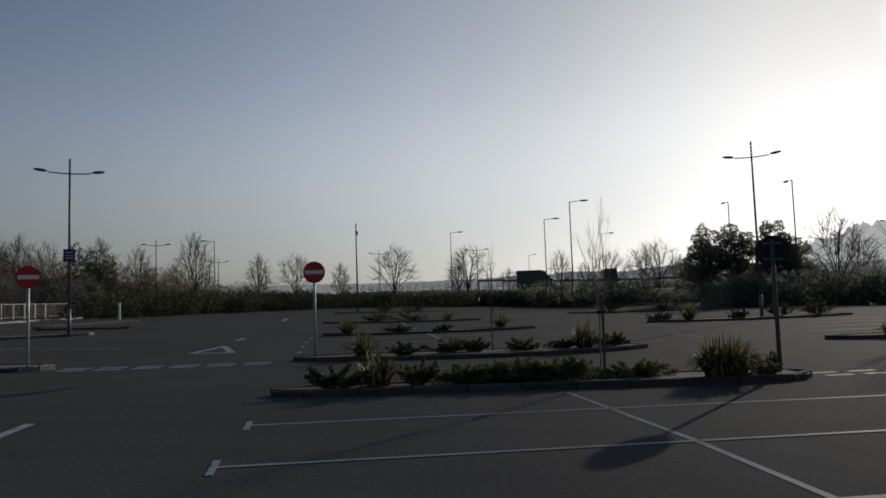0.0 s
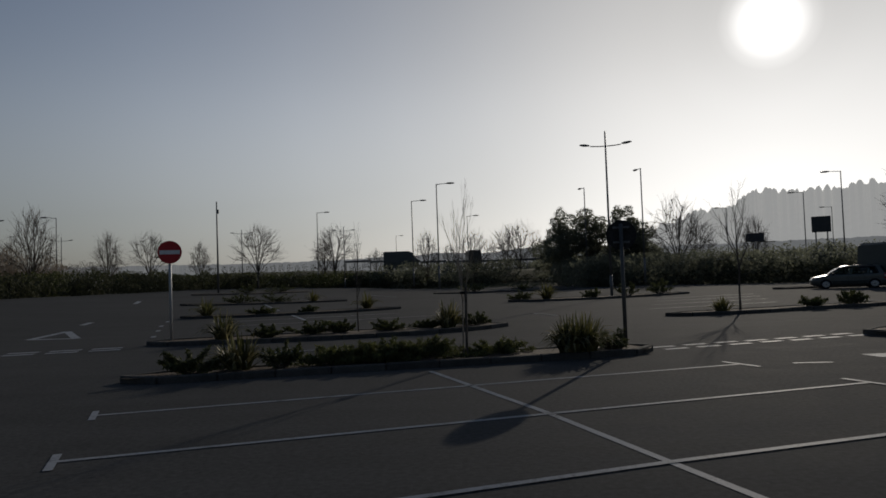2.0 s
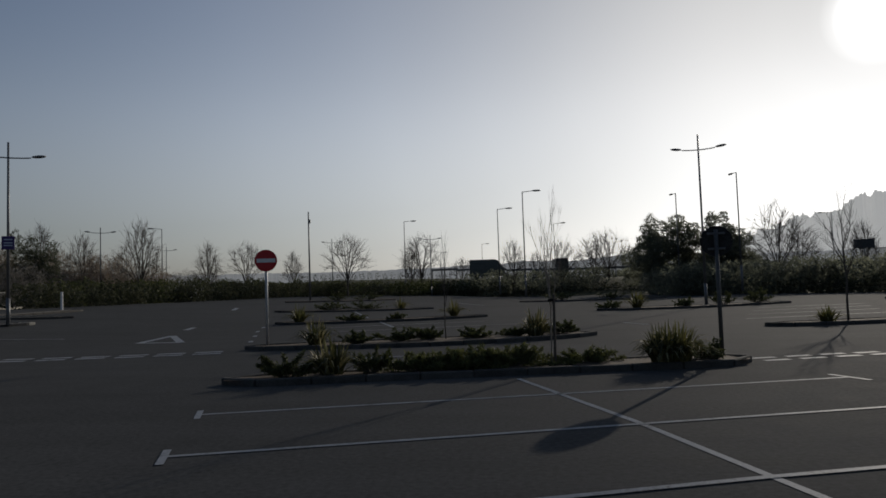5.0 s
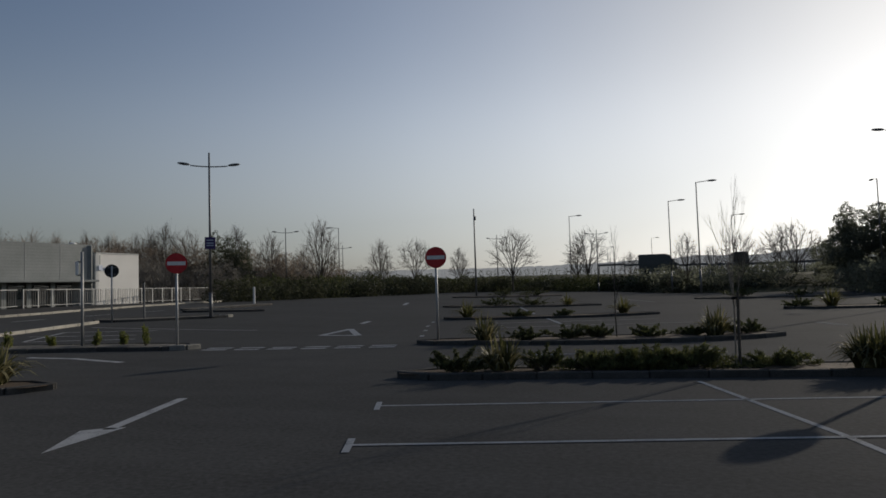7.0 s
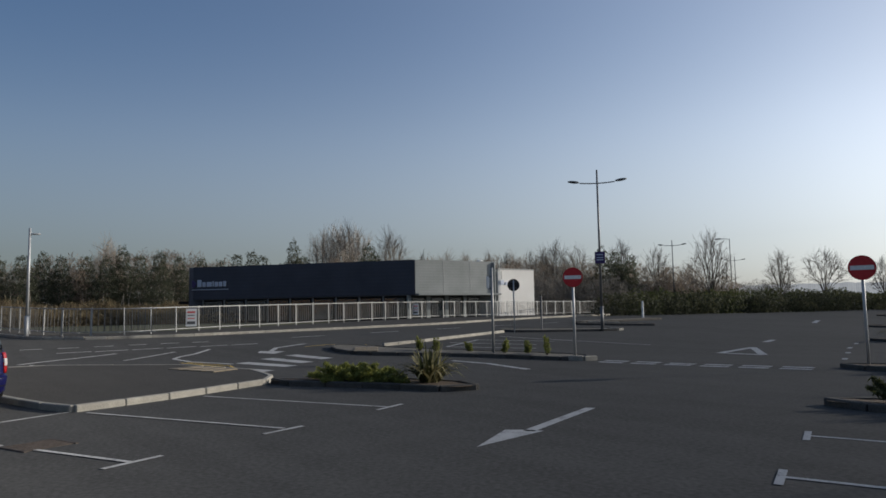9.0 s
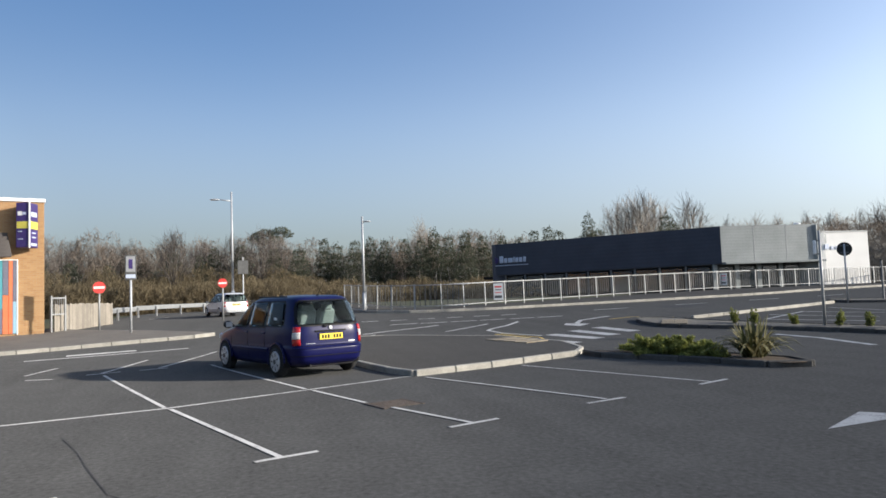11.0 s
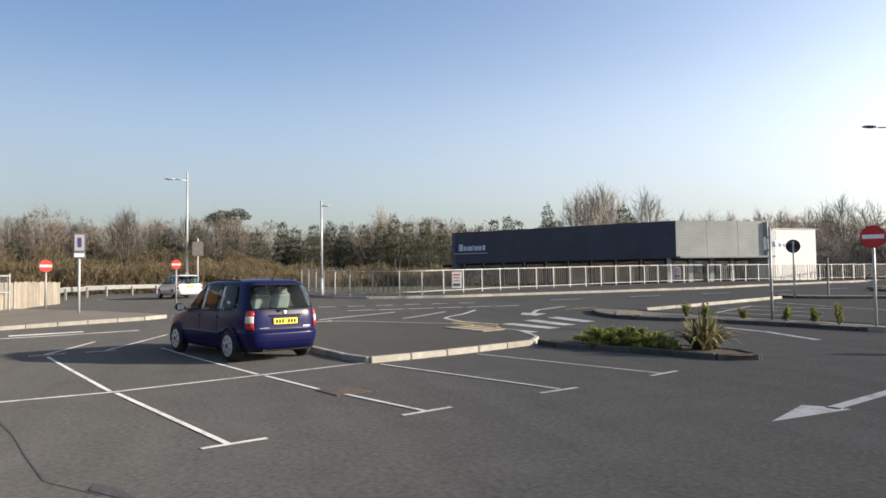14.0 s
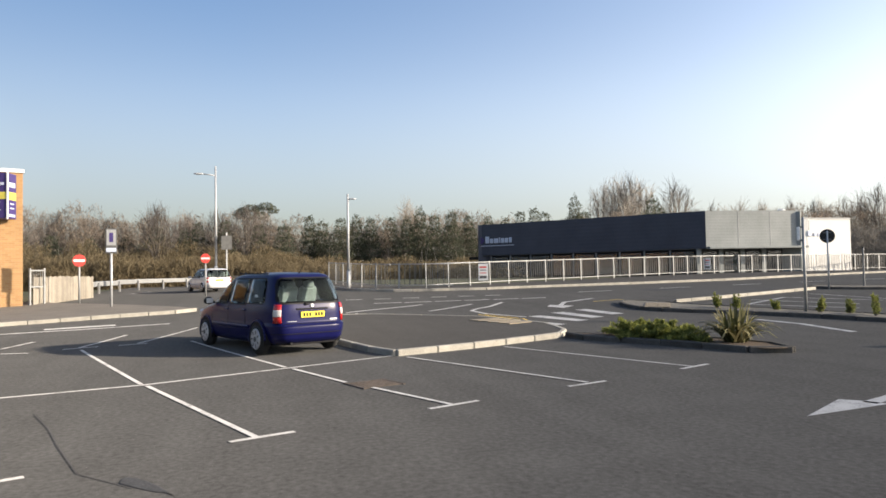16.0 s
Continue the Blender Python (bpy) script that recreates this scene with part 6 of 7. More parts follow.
flax(3.55, 13.35, 0.08, 0.52, 0.78, 230, 1, "darkflax", "dense green flax clump in bark mulch"), flax(3.3, 13.3, 0.08, 0.45, 0.74, 170, 21, "flax", "dense yellow-green flax clump in bark mulch")
flax(-2.55, 12.55, 0.08, 0.5, 0.72, 120, 2, "flax", "yellow-striped flax clump at the kerb")
flax(-4.95, 19.3, 0.08, 0.5, 0.8, 120, 3, "flax", "yellow-striped flax clump in an island")
flax(1.1, 20.9, 0.08, 0.5, 0.85, 120, 4, "flax", "tall dry flax clump in an island")
flax(-11.25, 9.5, 0.08, 0.6, 0.84, 170, 5, "flax", "cream-striped flax clump in bark mulch")
flax(-10.1, 33.1, 0.08, 0.7, 0.9, 80, 6, "darkflax", "small flax clump in a far island")
flax(-2.9, 35.7, 0.08, 0.7, 0.95, 80, 7, "darkflax", "small flax clump in a far island")
flax(-8.2, 49.4, 0.08, 0.7, 0.9, 60, 8, "darkflax", "small flax clump in a far island")
flax(10.2, 23.75, 0.08, 0.4, 0.55, 70, 9, "darkflax", "small dark flax beside a young tree")
flax(6.8, 40.2, 0.08, 0.9, 1.1, 90, 10, "darkflax", "dark flax clump under a lamp column")
for x, y, rx, ry, h, n, sd, mt in ((-3.3, 12.3, 0.55, 0.32, 0.34, 1100, 11, "shrub"), (-1.85, 12.65, 0.35, 0.3, 0.4, 800, 12, "shrub"), (-1.0, 12.85, 0.75, 0.42, 0.3, 1700, 13, "dulljuniper"), (-0.2, 13.0, 0.85, 0.45, 0.36, 2200, 14, "dulljuniper"),
                                   (0.55, 13.2, 0.85, 0.42, 0.34, 1900, 15, "dulljuniper"), (1.95, 13.5, 0.7, 0.35, 0.26, 1100, 16, "dulljuniper"), (4.15, 13.8, 0.35, 0.3, 0.3, 500, 17, "shrub")):
    low_shrub(x, y, 0.08, rx, ry, h, int(n * 1.6), 0.046, sd, 0.25, mt, "low dark green spreading shrub in bark mulch", mt == "dulljuniper")
for x, y, rx, h, sd in ((-3.8, 19.4, 0.4, 0.4, 31), (-2.7, 19.85, 0.55, 0.42, 32), (-1.9, 20.15, 0.4, 0.36, 33), (-0.6, 20.4, 0.55, 0.36, 34), (1.9, 21.4, 0.5, 0.4, 35), (0.5, 20.8, 0.35, 0.3, 36)):
    low_shrub(x, y, 0.08, rx * 1.2, 0.34, h * 0.75, 900, 0.06, sd, 0.3, "shrub", "low dull green shrub in a kerbed island")
for x, y, rx, h, sd in ((-7.6, 33.4, 0.7, 0.4, 41), (-5.6, 34.2, 0.6, 0.35, 42), (-12.5, 47.2, 1.2, 0.6, 43), (-10.5, 48.4, 1.5, 0.7, 44), (5.3, 40.1, 0.8, 0.55, 45), (9.4, 40.4, 0.8, 0.55, 46), (11.7, 41.4, 0.9, 0.8, 47), (13.9, 42.4, 1.4, 0.9, 48),
                        (13.7, 24.7, 0.6, 0.45, 49), (15.4, 25.3, 0.5, 0.55, 50), (3.5, 62.3, 1.4, 0.9, 51), (8.0, 62.8, 1.2, 0.8, 52), (-17.5, 66.8, 1.4, 0.9, 53), (-15.5, 70, 1.4, 0.8, 54), (12.2, 15.6, 0.6, 0.35, 55), (28, 46, 1.2, 0.6, 56)):
    low_shrub(x, y, 0.08, rx, 0.5, h * 0.72, 520, 0.09, sd, 0.4, "shrub", "low dull green shrub in a far island")
low_shrub(-12.75, 8.5, 0.08, 1.0, 0.5, 0.37, 6500, 0.05, 61, 0.55, "juniper", "bright green spreading juniper in bark mulch", True)
low_shrub(-12.1, 8.95, 0.08, 0.55, 0.4, 0.27, 2600, 0.05, 62, 0.3, "juniper", "smaller green juniper in bark mulch", True)
for x, y, h, sd in ((-16.5, 16.75, 0.42, 71), (-15.6, 16.9, 0.36, 72), (-15.0, 17.15, 0.5, 73), (-18.5, 15.4, 0.42, 74), (-18.95, 15.0, 0.42, 75), (-17.5, 16.0, 0.3, 76)):
    low_shrub(x, y, 0.08, 0.13, 0.13, h, 220, 0.07, sd, 0, "juniper", "small upright young shrub in gravel")


TWIG = 0.0


def branch(bm, tw, p, d, length, r, depth, rnd, spread, up, ends):
    """Grow a limb and its side limbs; the last generations go to the twig mesh."""
    n = 3 if depth > 1 else 2
    r = max(r, TWIG)
    pts = [p]
    for i in range(n):
        d = (d + Vector((rnd.uniform(-1, 1), rnd.uniform(-1, 1), rnd.uniform(-0.2, 1.0) * up)) * 0.07).normalized()
        pts.append(pts[-1] + d * length / n)
    for i in range(n):
        ra, rb = r * (1 - 0.4 * i / n), r * (1 - 0.4 * (i + 1) / n)
        (bm if depth > 1 else tw).add(pts[i], pts[i + 1], ra, rb, 6 if depth > 2 else 4 if depth > 1 else 3)
    if depth <= 0:
        ends.append(pts[-1])
        return
    kids = 4 if depth <= 1 and TWIG else 3
    for i in range(kids):
        a = rnd.uniform(0, math.tau)
        k = pts[rnd.choice((1, 2, n))] if i else pts[-1]
        side = d.orthogonal()
        side.rotate(Matrix.Rotation(a, 3, d))
        nd = (d + side * spread * rnd.uniform(0.5, 1.15) + Vector((0, 0, 0.25 * up))).normalized()
        branch(bm, tw, k, nd, length * rnd.uniform(0.55, 0.8), r * 0.55, depth - 1, rnd, spread, up, ends)


def bare_tree(m, h, seed, spread=0.65, up=0.6, trunk=0.28, depth=4, label="bare leafless tree with a wide twiggy crown", thick=0.022, limbs=6, bark="bark", name="bare_tree"):
    ob = thing(name, label, "tree", m, "bare trees")
    rnd = random.Random(seed)
    bm, tw, ends = Limbs(), Limbs(), []
    r = h * thick
    pts = [Vector((0, 0, -0.15))]
    for i in range(4):
        pts.append(Vector((rnd.uniform(-1, 1) * 0.01 * h, rnd.uniform(-1, 1) * 0.01 * h, h * trunk * 1.9 * (i + 1) / 4)))
    for i, (a, b) in enumerate(zip(pts, pts[1:])):
        bm.add(a, b, r * (1.1 - 0.2 * i), r * (0.9 - 0.2 * i), 8)
    for i in range(limbs):
        a = i * math.tau / limbs + rnd.uniform(-0.4, 0.4)
        z = trunk + (trunk * 0.85) * i / limbs
        d = Vector((math.cos(a) * spread, math.sin(a) * spread, 0.9)).normalized()
        branch(bm, tw, Vector((0, 0, h * z)), d, h * 0.25 * rnd.uniform(0.8, 1.1), r * 0.5, depth - 1, rnd, spread, up, ends)
    branch(bm, tw, pts[-1], Vector((0, 0, 1)), h * 0.24, r * 0.4, depth - 1, rnd, spread * 0.8, up, ends)
    k = h / tw.top()
    bm.build("trunk", M[bark], ob, k)
    tw.build("crown", M["twig"], ob, k)
    return ob


def standing(x, y, h=1.0, turn=0.0, base=0.0):
    return Matrix.Translation((x, y, gz(x, y) + base)) @ Matrix.Rotation(turn, 4, 'Z') @ Matrix.Scale(h, 4)


# slender young trees in the islands
birch = bare_tree(standing(1.33, 13.35, 1, 0, 0.08), 3.3, 5, 0.2, 1.2, 0.36, 4, "slender young birch with thin upright twigs and stake", 0.0062, 5, "palebark", "young_tree")
bare_tree(standing(-1.42, 20.1, 1, 0.4, 0.08), 3.1, 8, 0.2, 1.1, 0.4, 3, "thin bare sapling in a kerbed island", 0.009, 4, "bark", "young_tree")
bare_tree(standing(10.9, 23.95, 1, 0.2, 0.08), 4.5, 11, 0.45, 0.9, 0.4, 4, "leaning bare young tree in a kerbed island", 0.011, 6, "bark", "young_tree")
for x, y, h in ((1.39, 13.3, 1.3),):
    st = thing("tree_stake", "short round timber tree stake", "stake", Matrix.Translation((x, y, gz(x, y) + 0.06)))
    bm = bmesh.new()
    tube(bm, (0, 0, -0.1), (0.02, 0, h), 0.026, 0.025, 8)
    part("stake", bm, M["bark"], st)
    bm = bmesh.new()
    box(bm, (-0.02, 0.02, h - 0.1), (0.14, 0.08, 0.05), 0, 0.01)
    part("tie", bm, M["black"], st)

def dome_tree(m, h, seed, wide, fork, label="bare leafless tree with a domed crown of fine twigs", bark="bark", twigs="twig"):
    """A bare tree whose limbs fan out from a short trunk to a domed crown; wide: half width of the crown over its height."""
    ob = thing("bare_tree", label, "tree", m, "bare trees")
    rnd = random.Random(seed)
    wood, fine = Limbs(), Limbs()
    stem = Vector((0, 0, h * (fork + 0.08)))
    wood.add(Vector((0, 0, -0.2)), Vector((0, 0, h * fork * 0.5)), h * 0.017, h * 0.014, 8), wood.add(Vector((0, 0, h * fork * 0.5)), stem, h * 0.014, h * 0.011, 8)

    def grow(mesh, a, d, b, r0, r1, n, seg):
        """A limb from a that sets out along d and bends towards b; gives its points."""
        pts, reach = [a], (b - a).length
        for i in range(1, n + 1):
            t = i / n
            p = a.lerp(b, t) + d * reach * 0.28 * math.sin(math.pi * t) + Vector((rnd.uniform(-1, 1), rnd.uniform(-1, 1), rnd.uniform(-1, 1))) * reach * 0.02
            mesh.add(pts[-1], p, r0 + (r1 - r0) * (i - 1) / n, r0 + (r1 - r0) * t, seg)
            pts.append(p)
        return pts

    def on_dome(az, polar_angle, k=1.0):
        c = Vector((0, 0, h * (fork + 0.3)))
        up = math.cos(polar_angle)
        return c + Vector((math.cos(az) * math.sin(polar_angle) * wide * h, math.sin(az) * math.sin(polar_angle) * wide * h, up * h * (0.7 - fork if up > 0 else 0.2))) * k
    for i in range(14):
        az, pa = i * 2.39996 + rnd.uniform(-0.3, 0.3), radians(8 + 84 * ((i + 0.5) / 14) ** 0.7)
        a = Vector((0, 0, h * (fork + 0.09 * (1 - i / 15))))
        limb = grow(wood, a, Vector((0, 0, 0.55)), on_dome(az, pa, rnd.uniform(0.84, 0.98)), h * 0.0065, h * 0.0018, 6, 5)
        for j in range(9):
            q = limb[rnd.choice((2, 3, 3, 4, 4, 5, 5))]
            e = on_dome(az + rnd.uniform(-0.7, 0.7), max(0.05, pa + rnd.uniform(-0.45, 0.35)), rnd.uniform(0.82, 1.03))
            e = q + (e - q) * min(1.0, 0.42 * h / max(0.1, (e - q).length))
            bough = grow(wood, q, Vector((0, 0, 0.4)), e, h * 0.0026, h * 0.0013, 4, 4)
            for _ in range(6):
                p = bough[rnd.choice((1, 2, 3, 4))]
                side = Vector((rnd.uniform(-1, 1), rnd.uniform(-1, 1), rnd.uniform(-0.2, 1.0)))
                grow(fine, p, Vector((0, 0, 0.2)), p + ((e - q).normalized() * 0.9 + side * 0.6) * h * rnd.uniform(0.05, 0.12), h * 0.0012, h * 0.0008, 2, 3)
    wood.build("trunk", M[bark], ob)
    fine.build("crown", M[twigs], ob)
    return ob


# distant bare trees: three forms, repeated at their places
TWIG = 0.011
protos = [dome_tree(standing(*by_top(-30.4, 0.0963, 8.5), 1, 0.5), 8.5, 101, 0.27, 0.1), dome_tree(standing(*by_top(-14.8, 0.075, 7.5), 1, 0.2), 7.5, 102, 0.42, 0.2), dome_tree(standing(*by_top(18.6, 0.0932, 9), 1, 0.1), 9.0, 103, 0.4, 0.14)]
sizes = (8.5, 7.5, 9.0)
for i, (az, tan, h, kind) in enumerate(((-25.6, 0.0692, 7, 0), (-22.7, 0.0674, 7, 1), (-19.1, 0.0553, 6, 0), (-8.8, 0.073, 8, 1), (-9.6, 0.055, 6, 0), (-1.3, 0.062, 7, 0), (2.6, 0.06, 7, 1), (5.2, 0.066, 8, 2), (6.3, 0.0691, 8, 1),
                                        (20.1, 0.0592, 7, 2), (24.0, 0.062, 8, 0), (35.2, 0.12, 10, 2), (-42, 0.093, 9, 0), (-40.5, 0.085, 8, 2), (-37.0, 0.09, 9, 0), (-34.3, 0.08, 7, 0), (-44, 0.08, 8, 2), (-46, 0.078, 8, 0), (-31.6, 0.06, 7, 1), (-5.5, 0.04, 6, 1), (0.6, 0.045, 6, 0), (8.0, 0.05, 7, 1))):
    x, y = by_top(az, tan, h, 0.3)
    copy_thing(protos[kind], standing(x, y, h / sizes[kind], i * 1.3, 0.2))


# ---------------------------------------------------------------- woods, hedges and hills (uncountable)
def mass(name, mat, label, blobs, per, size, seed, long=1.4, category="trees", up=0.0):
    """Leaf clumps filling many soft ellipsoids (x, y, z, rx, ry, rz), denser at their skins."""
    def make(rng, n):
        out = []
        for x, y, z, rx, ry, rz in blobs:
            k = max(20, int(per * (rx * rz) ** 0.9))
            d = rng.normal(size=(k, 3))
            d /= np.linalg.norm(d, axis=1)[:, None]
            lump = 1 + 0.22 * np.sin(d[:, :1] * 5 + x) * np.sin(d[:, 1:2] * 6 + y) + 0.15 * np.sin(d[:, 2:] * 9 + x * 2)
            rad = (rng.uniform(0.45, 1.0, (k, 1)) ** 0.4) * lump
            out.append(d * rad * np.array((rx, ry, rz)) + np.array((x, y, z)))
        return np.concatenate(out)
    return tagged(cloud(name, M[mat], make, 0, size, seed, long, None, up), label, category, "", "stuff")


rw = random.Random(77)
# low dark hedges at the far edge of the car park
blobs = []
EDGE = [(-30, 24 + 12), (-36, 47), (-33.5, 60), (-32, 66), (-30, 82), (-14, 97), (-4, 91), (6, 95), (18, 88), (24, 66), (33, 60), (45, 52), (60, 42)]
for p in resample(EDGE[1:], 1.5, False):
    hh = rw.uniform(1.0, 1.45) if p.x < -20 else rw.uniform(0.75, 1.25)
    blobs.append((p.x + rw.uniform(-1.2, 1.2), p.y + 1.5 + rw.uniform(-1, 1), gz(*p) + hh * 0.5, 1.5, 1.2, hh))
mass("hedge", "hedge", "low dark evergreen hedge at the edge of the car park", blobs, 420, 0.16, 201, category="hedge")
blobs = []
for az in np.arange(-46, 36, 0.42):
    d = rw.uniform(70, 84) if az > 10 else rw.uniform(92, 112) if az > -28 else rw.uniform(72, 90)
    t = np.interp(az, (-46, -34, -26, -8, 6, 12, 19, 30), (0.052, 0.042, 0.033, 0.02, 0.02, 0.021, 0.021, 0.024))
    x, y = polar(az, d)
    g0 = gz(x, y)
    hh = max(0.8, 1.57 + d * t * rw.uniform(0.72, 1.05) - g0)
    blobs.append((x, y, g0 + hh * 0.45, 2.2, 1.8, hh * 0.6))
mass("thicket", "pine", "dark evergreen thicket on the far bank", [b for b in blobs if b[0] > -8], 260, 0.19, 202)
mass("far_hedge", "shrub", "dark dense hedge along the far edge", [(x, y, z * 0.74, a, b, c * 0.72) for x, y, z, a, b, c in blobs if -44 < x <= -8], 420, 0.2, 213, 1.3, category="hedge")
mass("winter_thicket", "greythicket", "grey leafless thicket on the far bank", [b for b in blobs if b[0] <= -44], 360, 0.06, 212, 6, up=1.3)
# dark round-crowned shrubs in a row
blobs = []
for az in np.arange(-18.6, -6.4, 0.62):
    x, y = polar(az, 104)
    blobs.append((x, y, gz(x, y) + 2.55, 0.42, 0.42, 0.6))
mass("clipped_shrubs", "hedge", "row of small dark round-crowned shrubs", blobs, 260, 0.12, 203)
# the big pines
blobs = []
for az, top, w in ((8.9, 0.062, 2.2), (9.6, 0.078, 2.4), (10.2, 0.087, 2.4), (11.2, 0.083, 2.6), (12.2, 0.08, 2.6), (13.4, 0.084, 2.5), (14.3, 0.08, 2.5), (15.3, 0.083, 2.3), (16.0, 0.066, 2.0), (16.5, 0.05, 1.6)):
    d = 86 + rw.uniform(-3, 3)
    x, y = polar(az, d)
    zt = 1.57 + d * top
    for k in range(10):
        z = 1.6 + (zt - 1.9) * (k + 0.6) / 10
        s = 1.0 if k < 7 else 0.6
        blobs.append((x + rw.uniform(-1.2, 1.2), y + rw.uniform(-1.5, 1.5), z + rw.uniform(-0.3, 0.3), w * 0.62 * s * rw.uniform(0.7, 1.15), w * 0.6 * s, rw.uniform(0.6, 0.95)))
pines = mass("pine_clump", "pine", "clump of tall dark pines", blobs, 900, 0.1, 204, 3.0, up=0.9)
bm = bmesh.new()
for az in (9.4, 10.4, 11.8, 13.2, 14.6, 15.6):
    x, y = polar(az, 86)
    tube(bm, (x, y, gz(x, y) - 0.3), (x + 0.3, y, 6.0), 0.22, 0.1, 7)
tagged(part("pine_trunks", bm, M["bark"]), "dark trunks under the pines", "trees", "", "stuff")

# woods on the road side: brown scrub in front, bare wood and dark cypresses behind
scr, wood, dark = [], [], []
for az in np.arange(-112, -62, 0.55):
    for layer in range(2):
        d = (74 if layer else 66) + rw.uniform(-3, 3)
        x, y = polar(az, d, 0.4, 0.1)
        t = np.interp(az, (-112, -98, -90, -84, -74, -62), (0.034, 0.036, 0.034, 0.022, 0.018, 0.02)) * (1.15 if layer else 0.8) * rw.uniform(0.7, 1.15)
        zt = 1.57 + d * t
        scr.append((x, y, gz(x, y) - 0.5 + (zt - gz(x, y)) * 0.5, 2.2, 1.8, (zt - gz(x, y)) * 0.62))
for az in np.arange(-114, -28, 0.5):
    d = 88 + rw.uniform(-6, 12)
    x, y = polar(az, d, 0.4, 0.1)
    t = np.interp(az, (-114, -99, -90, -82, -74, -64, -52, -44, -34, -28), (0.08, 0.09, 0.082, 0.078, 0.087, 0.077, 0.074, 0.074, 0.06, 0.04)) * rw.uniform(0.75, 1.02)
    zt = 1.57 + d * t
    for k in range(3):
        wood.append((x + rw.uniform(-1, 1), y + rw.uniform(-1, 1), 0.8 + (zt - 1.6) * (k + 0.5) / 3, 1.7 - 0.25 * k, 1.6, zt / 3 * 0.8))
for az, t in ((-91, 0.075), (-88.5, 0.07), (-84.5, 0.082), (-83.5, 0.075), (-82, 0.078), (-80.8, 0.08), (-79.6, 0.076), (-78, 0.079), (-76.6, 0.076), (-75.6, 0.09), (-74.4, 0.08), (-73, 0.086), (-71.6, 0.08), (-70, 0.077), (-68.6, 0.074), (-67.4, 0.084), (-66.2, 0.088), (-65.4, 0.082), (-64, 0.07),
              (-63.0, 0.1), (-62.2, 0.082), (-57.0, 0.097), (-56.3, 0.08), (-96, 0.066), (-86.5, 0.07), (-94, 0.06), (-98, 0.055), (-100.5, 0.05), (-103, 0.055), (-105, 0.06), (-93, 0.07), (-97, 0.045), (-38.0, 0.086), (-37.0, 0.08), (-36.0, 0.072), (-36.6, 0.06)):
    d = 80 + rw.uniform(-3, 5) if az < -50 else 80 + rw.uniform(-4, 4)
    x, y = polar(az, d, 0.4, 0.1)
    zt = 1.57 + d * t
    for k in range(5):
        s = (1.35, 1.4, 1.25, 1.0, 0.62)[k]
        dark.append((x + rw.uniform(-0.15, 0.15), y, 0.8 + (zt - 1.3) * (k + 0.5) / 5, 1.15 * s, 1.15 * s, (zt / 5) * 0.8))
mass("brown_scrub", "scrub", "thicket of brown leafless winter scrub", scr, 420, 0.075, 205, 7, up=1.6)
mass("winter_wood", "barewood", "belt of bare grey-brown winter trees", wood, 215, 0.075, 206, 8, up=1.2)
mass("cypresses", "evergreen", "dark conical evergreen trees", dark, 760, 0.1, 207, 2.2, up=0.8)
# pale trunks among the bare wood
verts, faces = [], []
for i in range(260):
    az = rw.uniform(-114, -40)
    d = rw.uniform(75, 86)
    x, y = polar(az, d, 0.4, 0.1)
    h, w, lean = rw.uniform(2.5, 5.0), rw.uniform(0.03, 0.07), rw.uniform(-0.9, 0.9)
    n0 = len(verts)
    for k in range(3):
        a = k * math.tau / 3
        verts.append((x + math.cos(a) * w, y + math.sin(a) * w, 0.2))
    for k in range(3):
        a = k * math.tau / 3
        verts.append((x + math.cos(a) * w * 0.3, y + lean + math.sin(a) * w * 0.3, h))
    faces += [(n0 + k, n0 + (k + 1) % 3, n0 + 3 + (k + 1) % 3, n0 + 3 + k) for k in range(3)]
me = bpy.data.meshes.new("wood_trunks")
me.from_pydata(verts, [], faces)
me.materials.append(M["palebark"])
tagged(new("wood_trunks", me), "pale slender trunks in the winter wood", "trees", "", "stuff")
# tall bare poplars and the big spreading pine behind
for i, (az, tan) in enumerate(((-61.0, 0.113), (-60.0, 0.12), (-59.0, 0.122), (-58.1, 0.115), (-55.5, 0.112), (-76.8, 0.098), (-53.0, 0.08), (-51, 0.082), (-49.5, 0.079), (-47.5, 0.08), (-45.5, 0.078), (-43, 0.084))):
    x, y = by_top(az, tan, 13 if tan > 0.1 else 9, 0.0)
    h = 13 if tan > 0.1 else 9
    if i == 0:
        poplar = dome_tree(standing(x, y), h, 131, 0.23, 0.12, "tall bare tree with a narrow crown of fine pale twigs", "palebark", "palebark")
    else:
        copy_thing(poplar, standing(x, y, h / 13, i * 0.9, 0))
# single bare trees standing out of the wood
for i in range(30):
    az = -113 + i * 1.15 + rw.uniform(-0.5, 0.5) if i < 24 else -82 + (i - 24) * 3
    x, y = by_top(az, rw.uniform(0.068, 0.092) if az < -84 else rw.uniform(0.06, 0.078), 7.5, 0.0)
    if i == 0:
        wood_tree = dome_tree(standing(x, y), 7.5, 137, 0.25, 0.18, "bare tree standing out of the winter wood")
    else:
        copy_thing(wood_tree, standing(x, y, 1.0, i * 0.7, 0))
blobs = []
for az, t, w in ((-89.7, 0.092, 1.3), (-89.1, 0.096, 1.6), (-88.5, 0.094, 1.3), (-87.9, 0.099, 1.5), (-87.4, 0.094, 1.0), (-90.0, 0.087, 1.0), (-88.2, 0.086, 1.3), (-89.2, 0.084, 1.1)):
    x, y = polar(az, 104, 0.4, 0.1)
    blobs.append((x, y, 1.57 + 104 * t - 0.5, w * 0.8, w * 0.8, 0.55))
mass("spreading_pine", "pine", "broad-topped dark pine above the wood", blobs, 900, 0.13, 208, 2.2, up=0.6)
bm = bmesh.new()
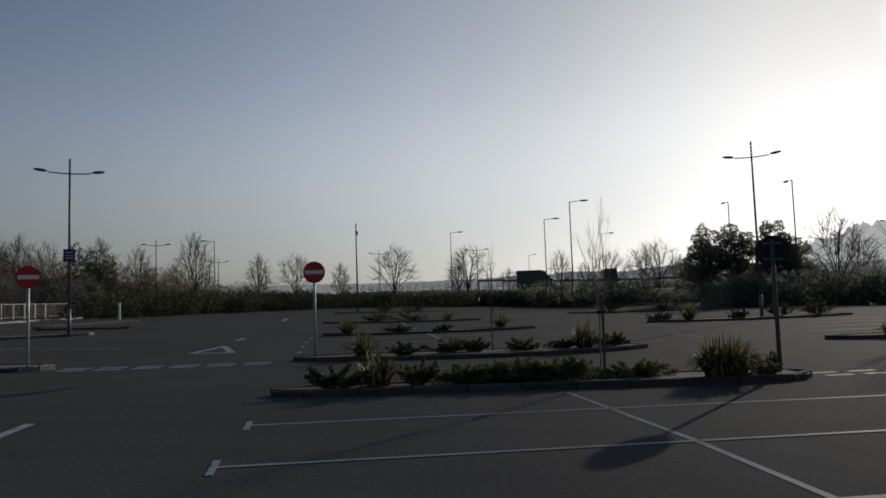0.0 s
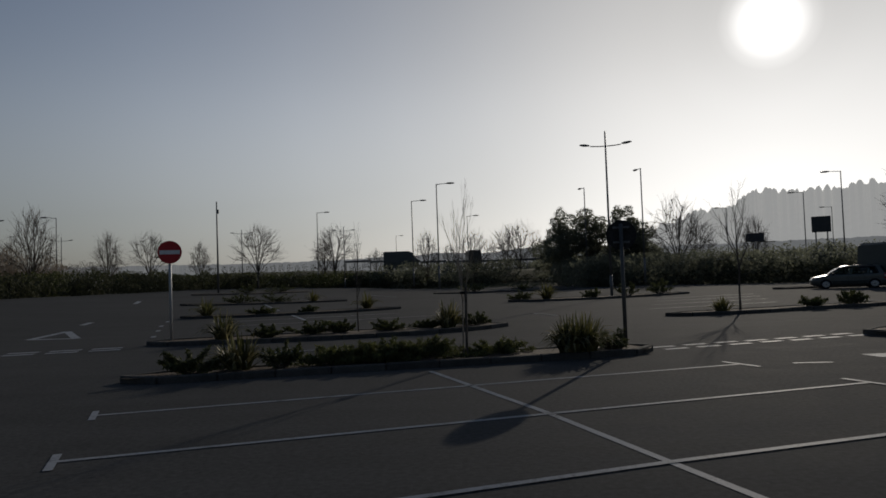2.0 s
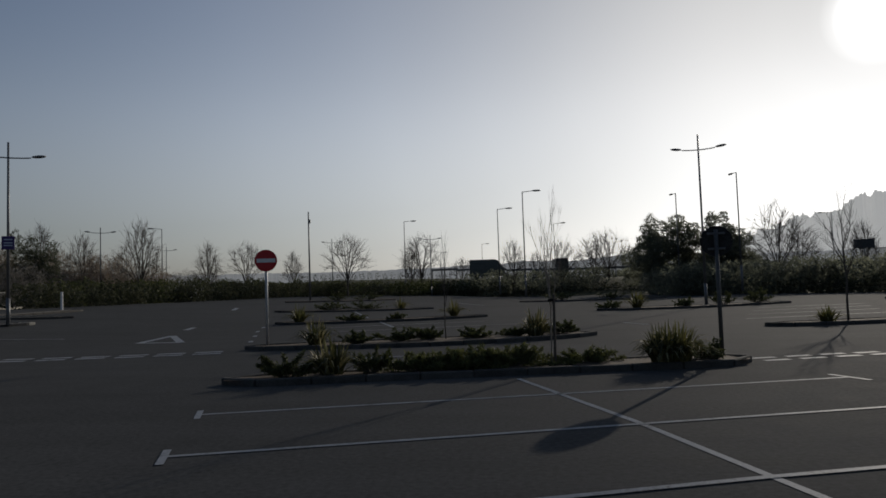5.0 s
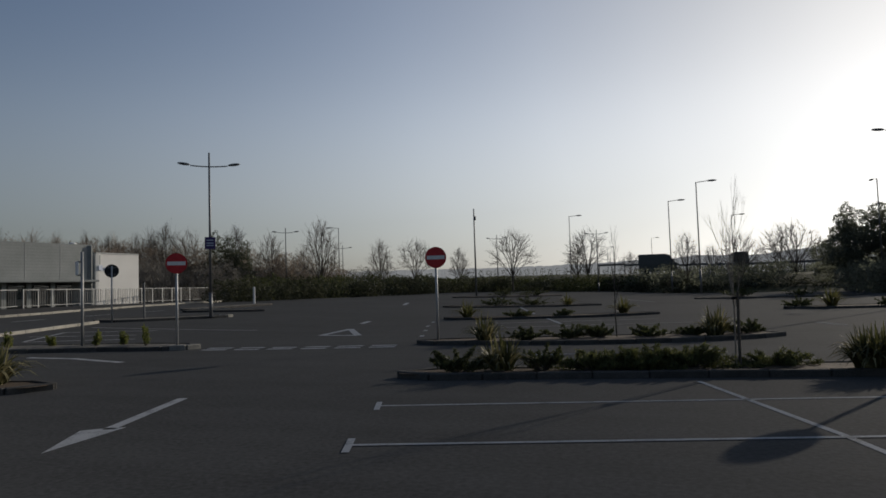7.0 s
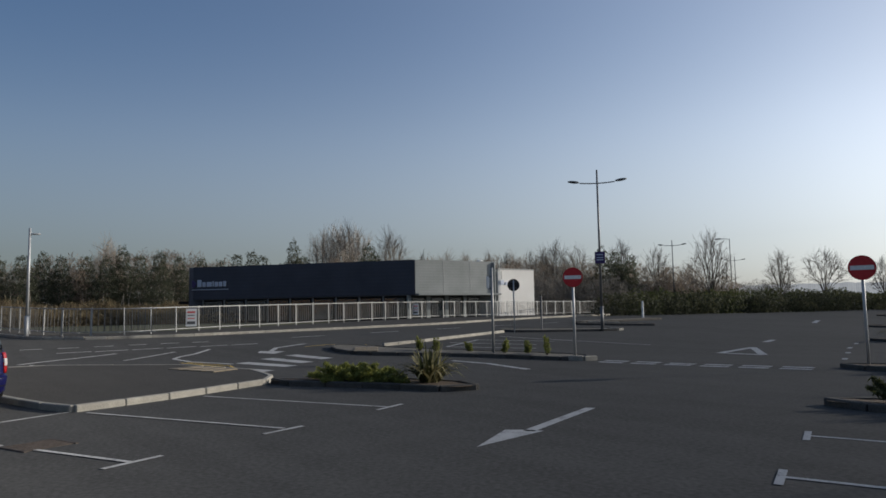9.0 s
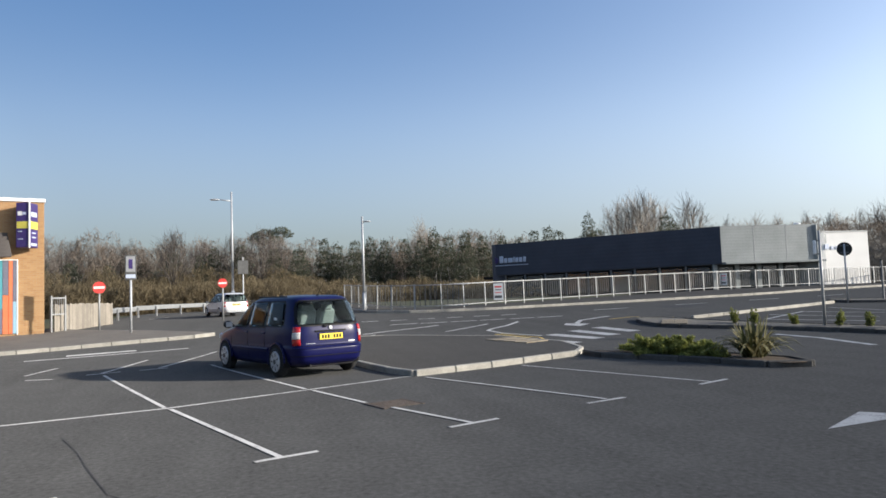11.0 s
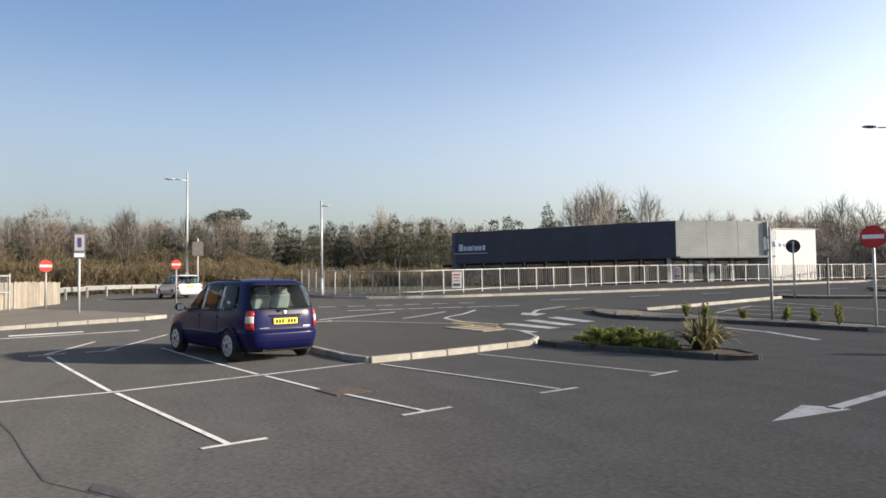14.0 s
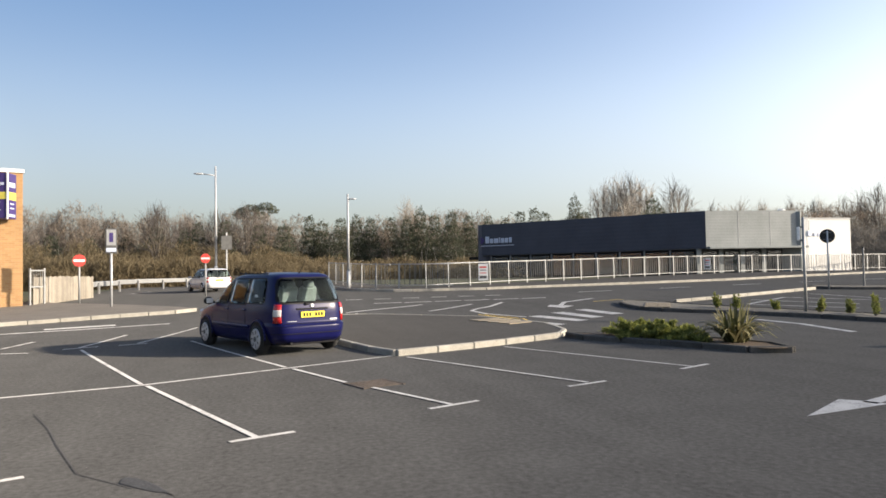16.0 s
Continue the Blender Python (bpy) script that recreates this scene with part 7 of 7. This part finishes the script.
x, y = polar(-88.7, 104, 0.4, 0.1)
tube(bm, (x, y, 0), (x, y, 10.6), 0.35, 0.2, 8)
tagged(part("pine_trunk", bm, M["bark"]), "tall trunk of the broad-topped pine", "trees", "", "stuff")

# far wooded hill and tree line, their haze given off as a material glow
def ridge(name, mat, label, pts, d, seed, rough):
    """A far wooded ridge: a solid bank with an uneven, tree-topped skyline, rising away from the eye."""
    rnd = random.Random(seed)
    bm = bmesh.new()
    cols = []
    az = pts[0][0]
    lump = 0.0
    crowns = [(rnd.uniform(pts[0][0], pts[-1][0]), rnd.uniform(0.1, 0.38), 1.2 + 6.5 * rnd.random() ** 3) for _ in range(420)] if rough > 1 else []
    while az < pts[-1][0]:
        t = np.interp(az, [p[0] for p in pts], [p[1] for p in pts])
        lump = 0.86 * lump + rnd.uniform(-1, 1) * rough * 0.35
        spire = max([0.0] + [top_h * max(0.0, 1 - (abs(az - at) / half) ** 2.2) for at, half, top_h in crowns if abs(az - at) < half])
        top = 1.57 + d * t + lump + spire + rough * (0.7 * math.sin(az * 4.1 + seed) * math.sin(az * 1.7) + 0.35 * abs(math.sin(az * 9.3 + 1)) + 0.5 * abs(math.sin(az * 21.7 + 0.6 * math.sin(az * 3))))
        col = []
        for k in range(6):
            f = k / 5
            x, y = polar(az, d * (0.86 + 0.14 * f))
            col.append(bm.verts.new((x, y, -2 + (top + 2) * f ** 0.8 + (rnd.uniform(-1, 1) * rough * 0.2 if 0 < k < 5 else 0))))
        x, y = polar(az, d * 1.15)
        col.append(bm.verts.new((x, y, -2)))
        cols.append(col)
        az += 0.07
    for a, b in zip(cols, cols[1:]):
        for i in range(6):
            bm.faces.new((a[i], b[i], b[i + 1], a[i + 1]))
    return tagged(part(name, bm, M[mat]), label, "hill" if rough > 1 else "trees", "", "stuff")


ridge("wooded_hill", "hill", "far wooded hill with its haze added as a glow", [(12.0, 0.0), (15.0, 0.04), (17.5, 0.053), (19.2, 0.062), (20.3, 0.072), (21.5, 0.068), (22.6, 0.074), (23.6, 0.088), (25, 0.091), (27, 0.088), (29.5, 0.085), (31, 0.09), (34, 0.086), (38, 0.08), (44, 0.05)], 700, 301, 1.15)
ridge("far_trees", "haze", "distant tree line with its haze added as a glow", [(-125, 0.02), (-48, 0.03), (-30, 0.028), (-16, 0.026), (-8, 0.028), (0, 0.033), (4, 0.031), (8, 0.038), (18, 0.03), (46, 0.03)], 280, 302, 0.22)

# worn marks on the tarmac: a tar seal and a long crack beside it
tagged(patch([(-5.3 + 0.3 * math.cos(a) * (1 + 0.25 * math.sin(3 * a)), -0.5 + 0.22 * math.cos(a) + 0.07 * math.sin(a) * (1 + 0.5 * math.cos(3 * a))) for a in [i * math.tau / 18 for i in range(18)]], "tar_patch", "tar", "dark tar repair in worn tarmac", 0.005), "", "tar patch")
tagged(strip([(-8.74, -2.12), (-7.8, -1.75), (-6.98, -1.49), (-5.88, -1.1), (-5.3, -0.6)], 0.011, "tarmac_crack", "crackfill", "thin dark crack in worn tarmac", 0.006), "", "crack")
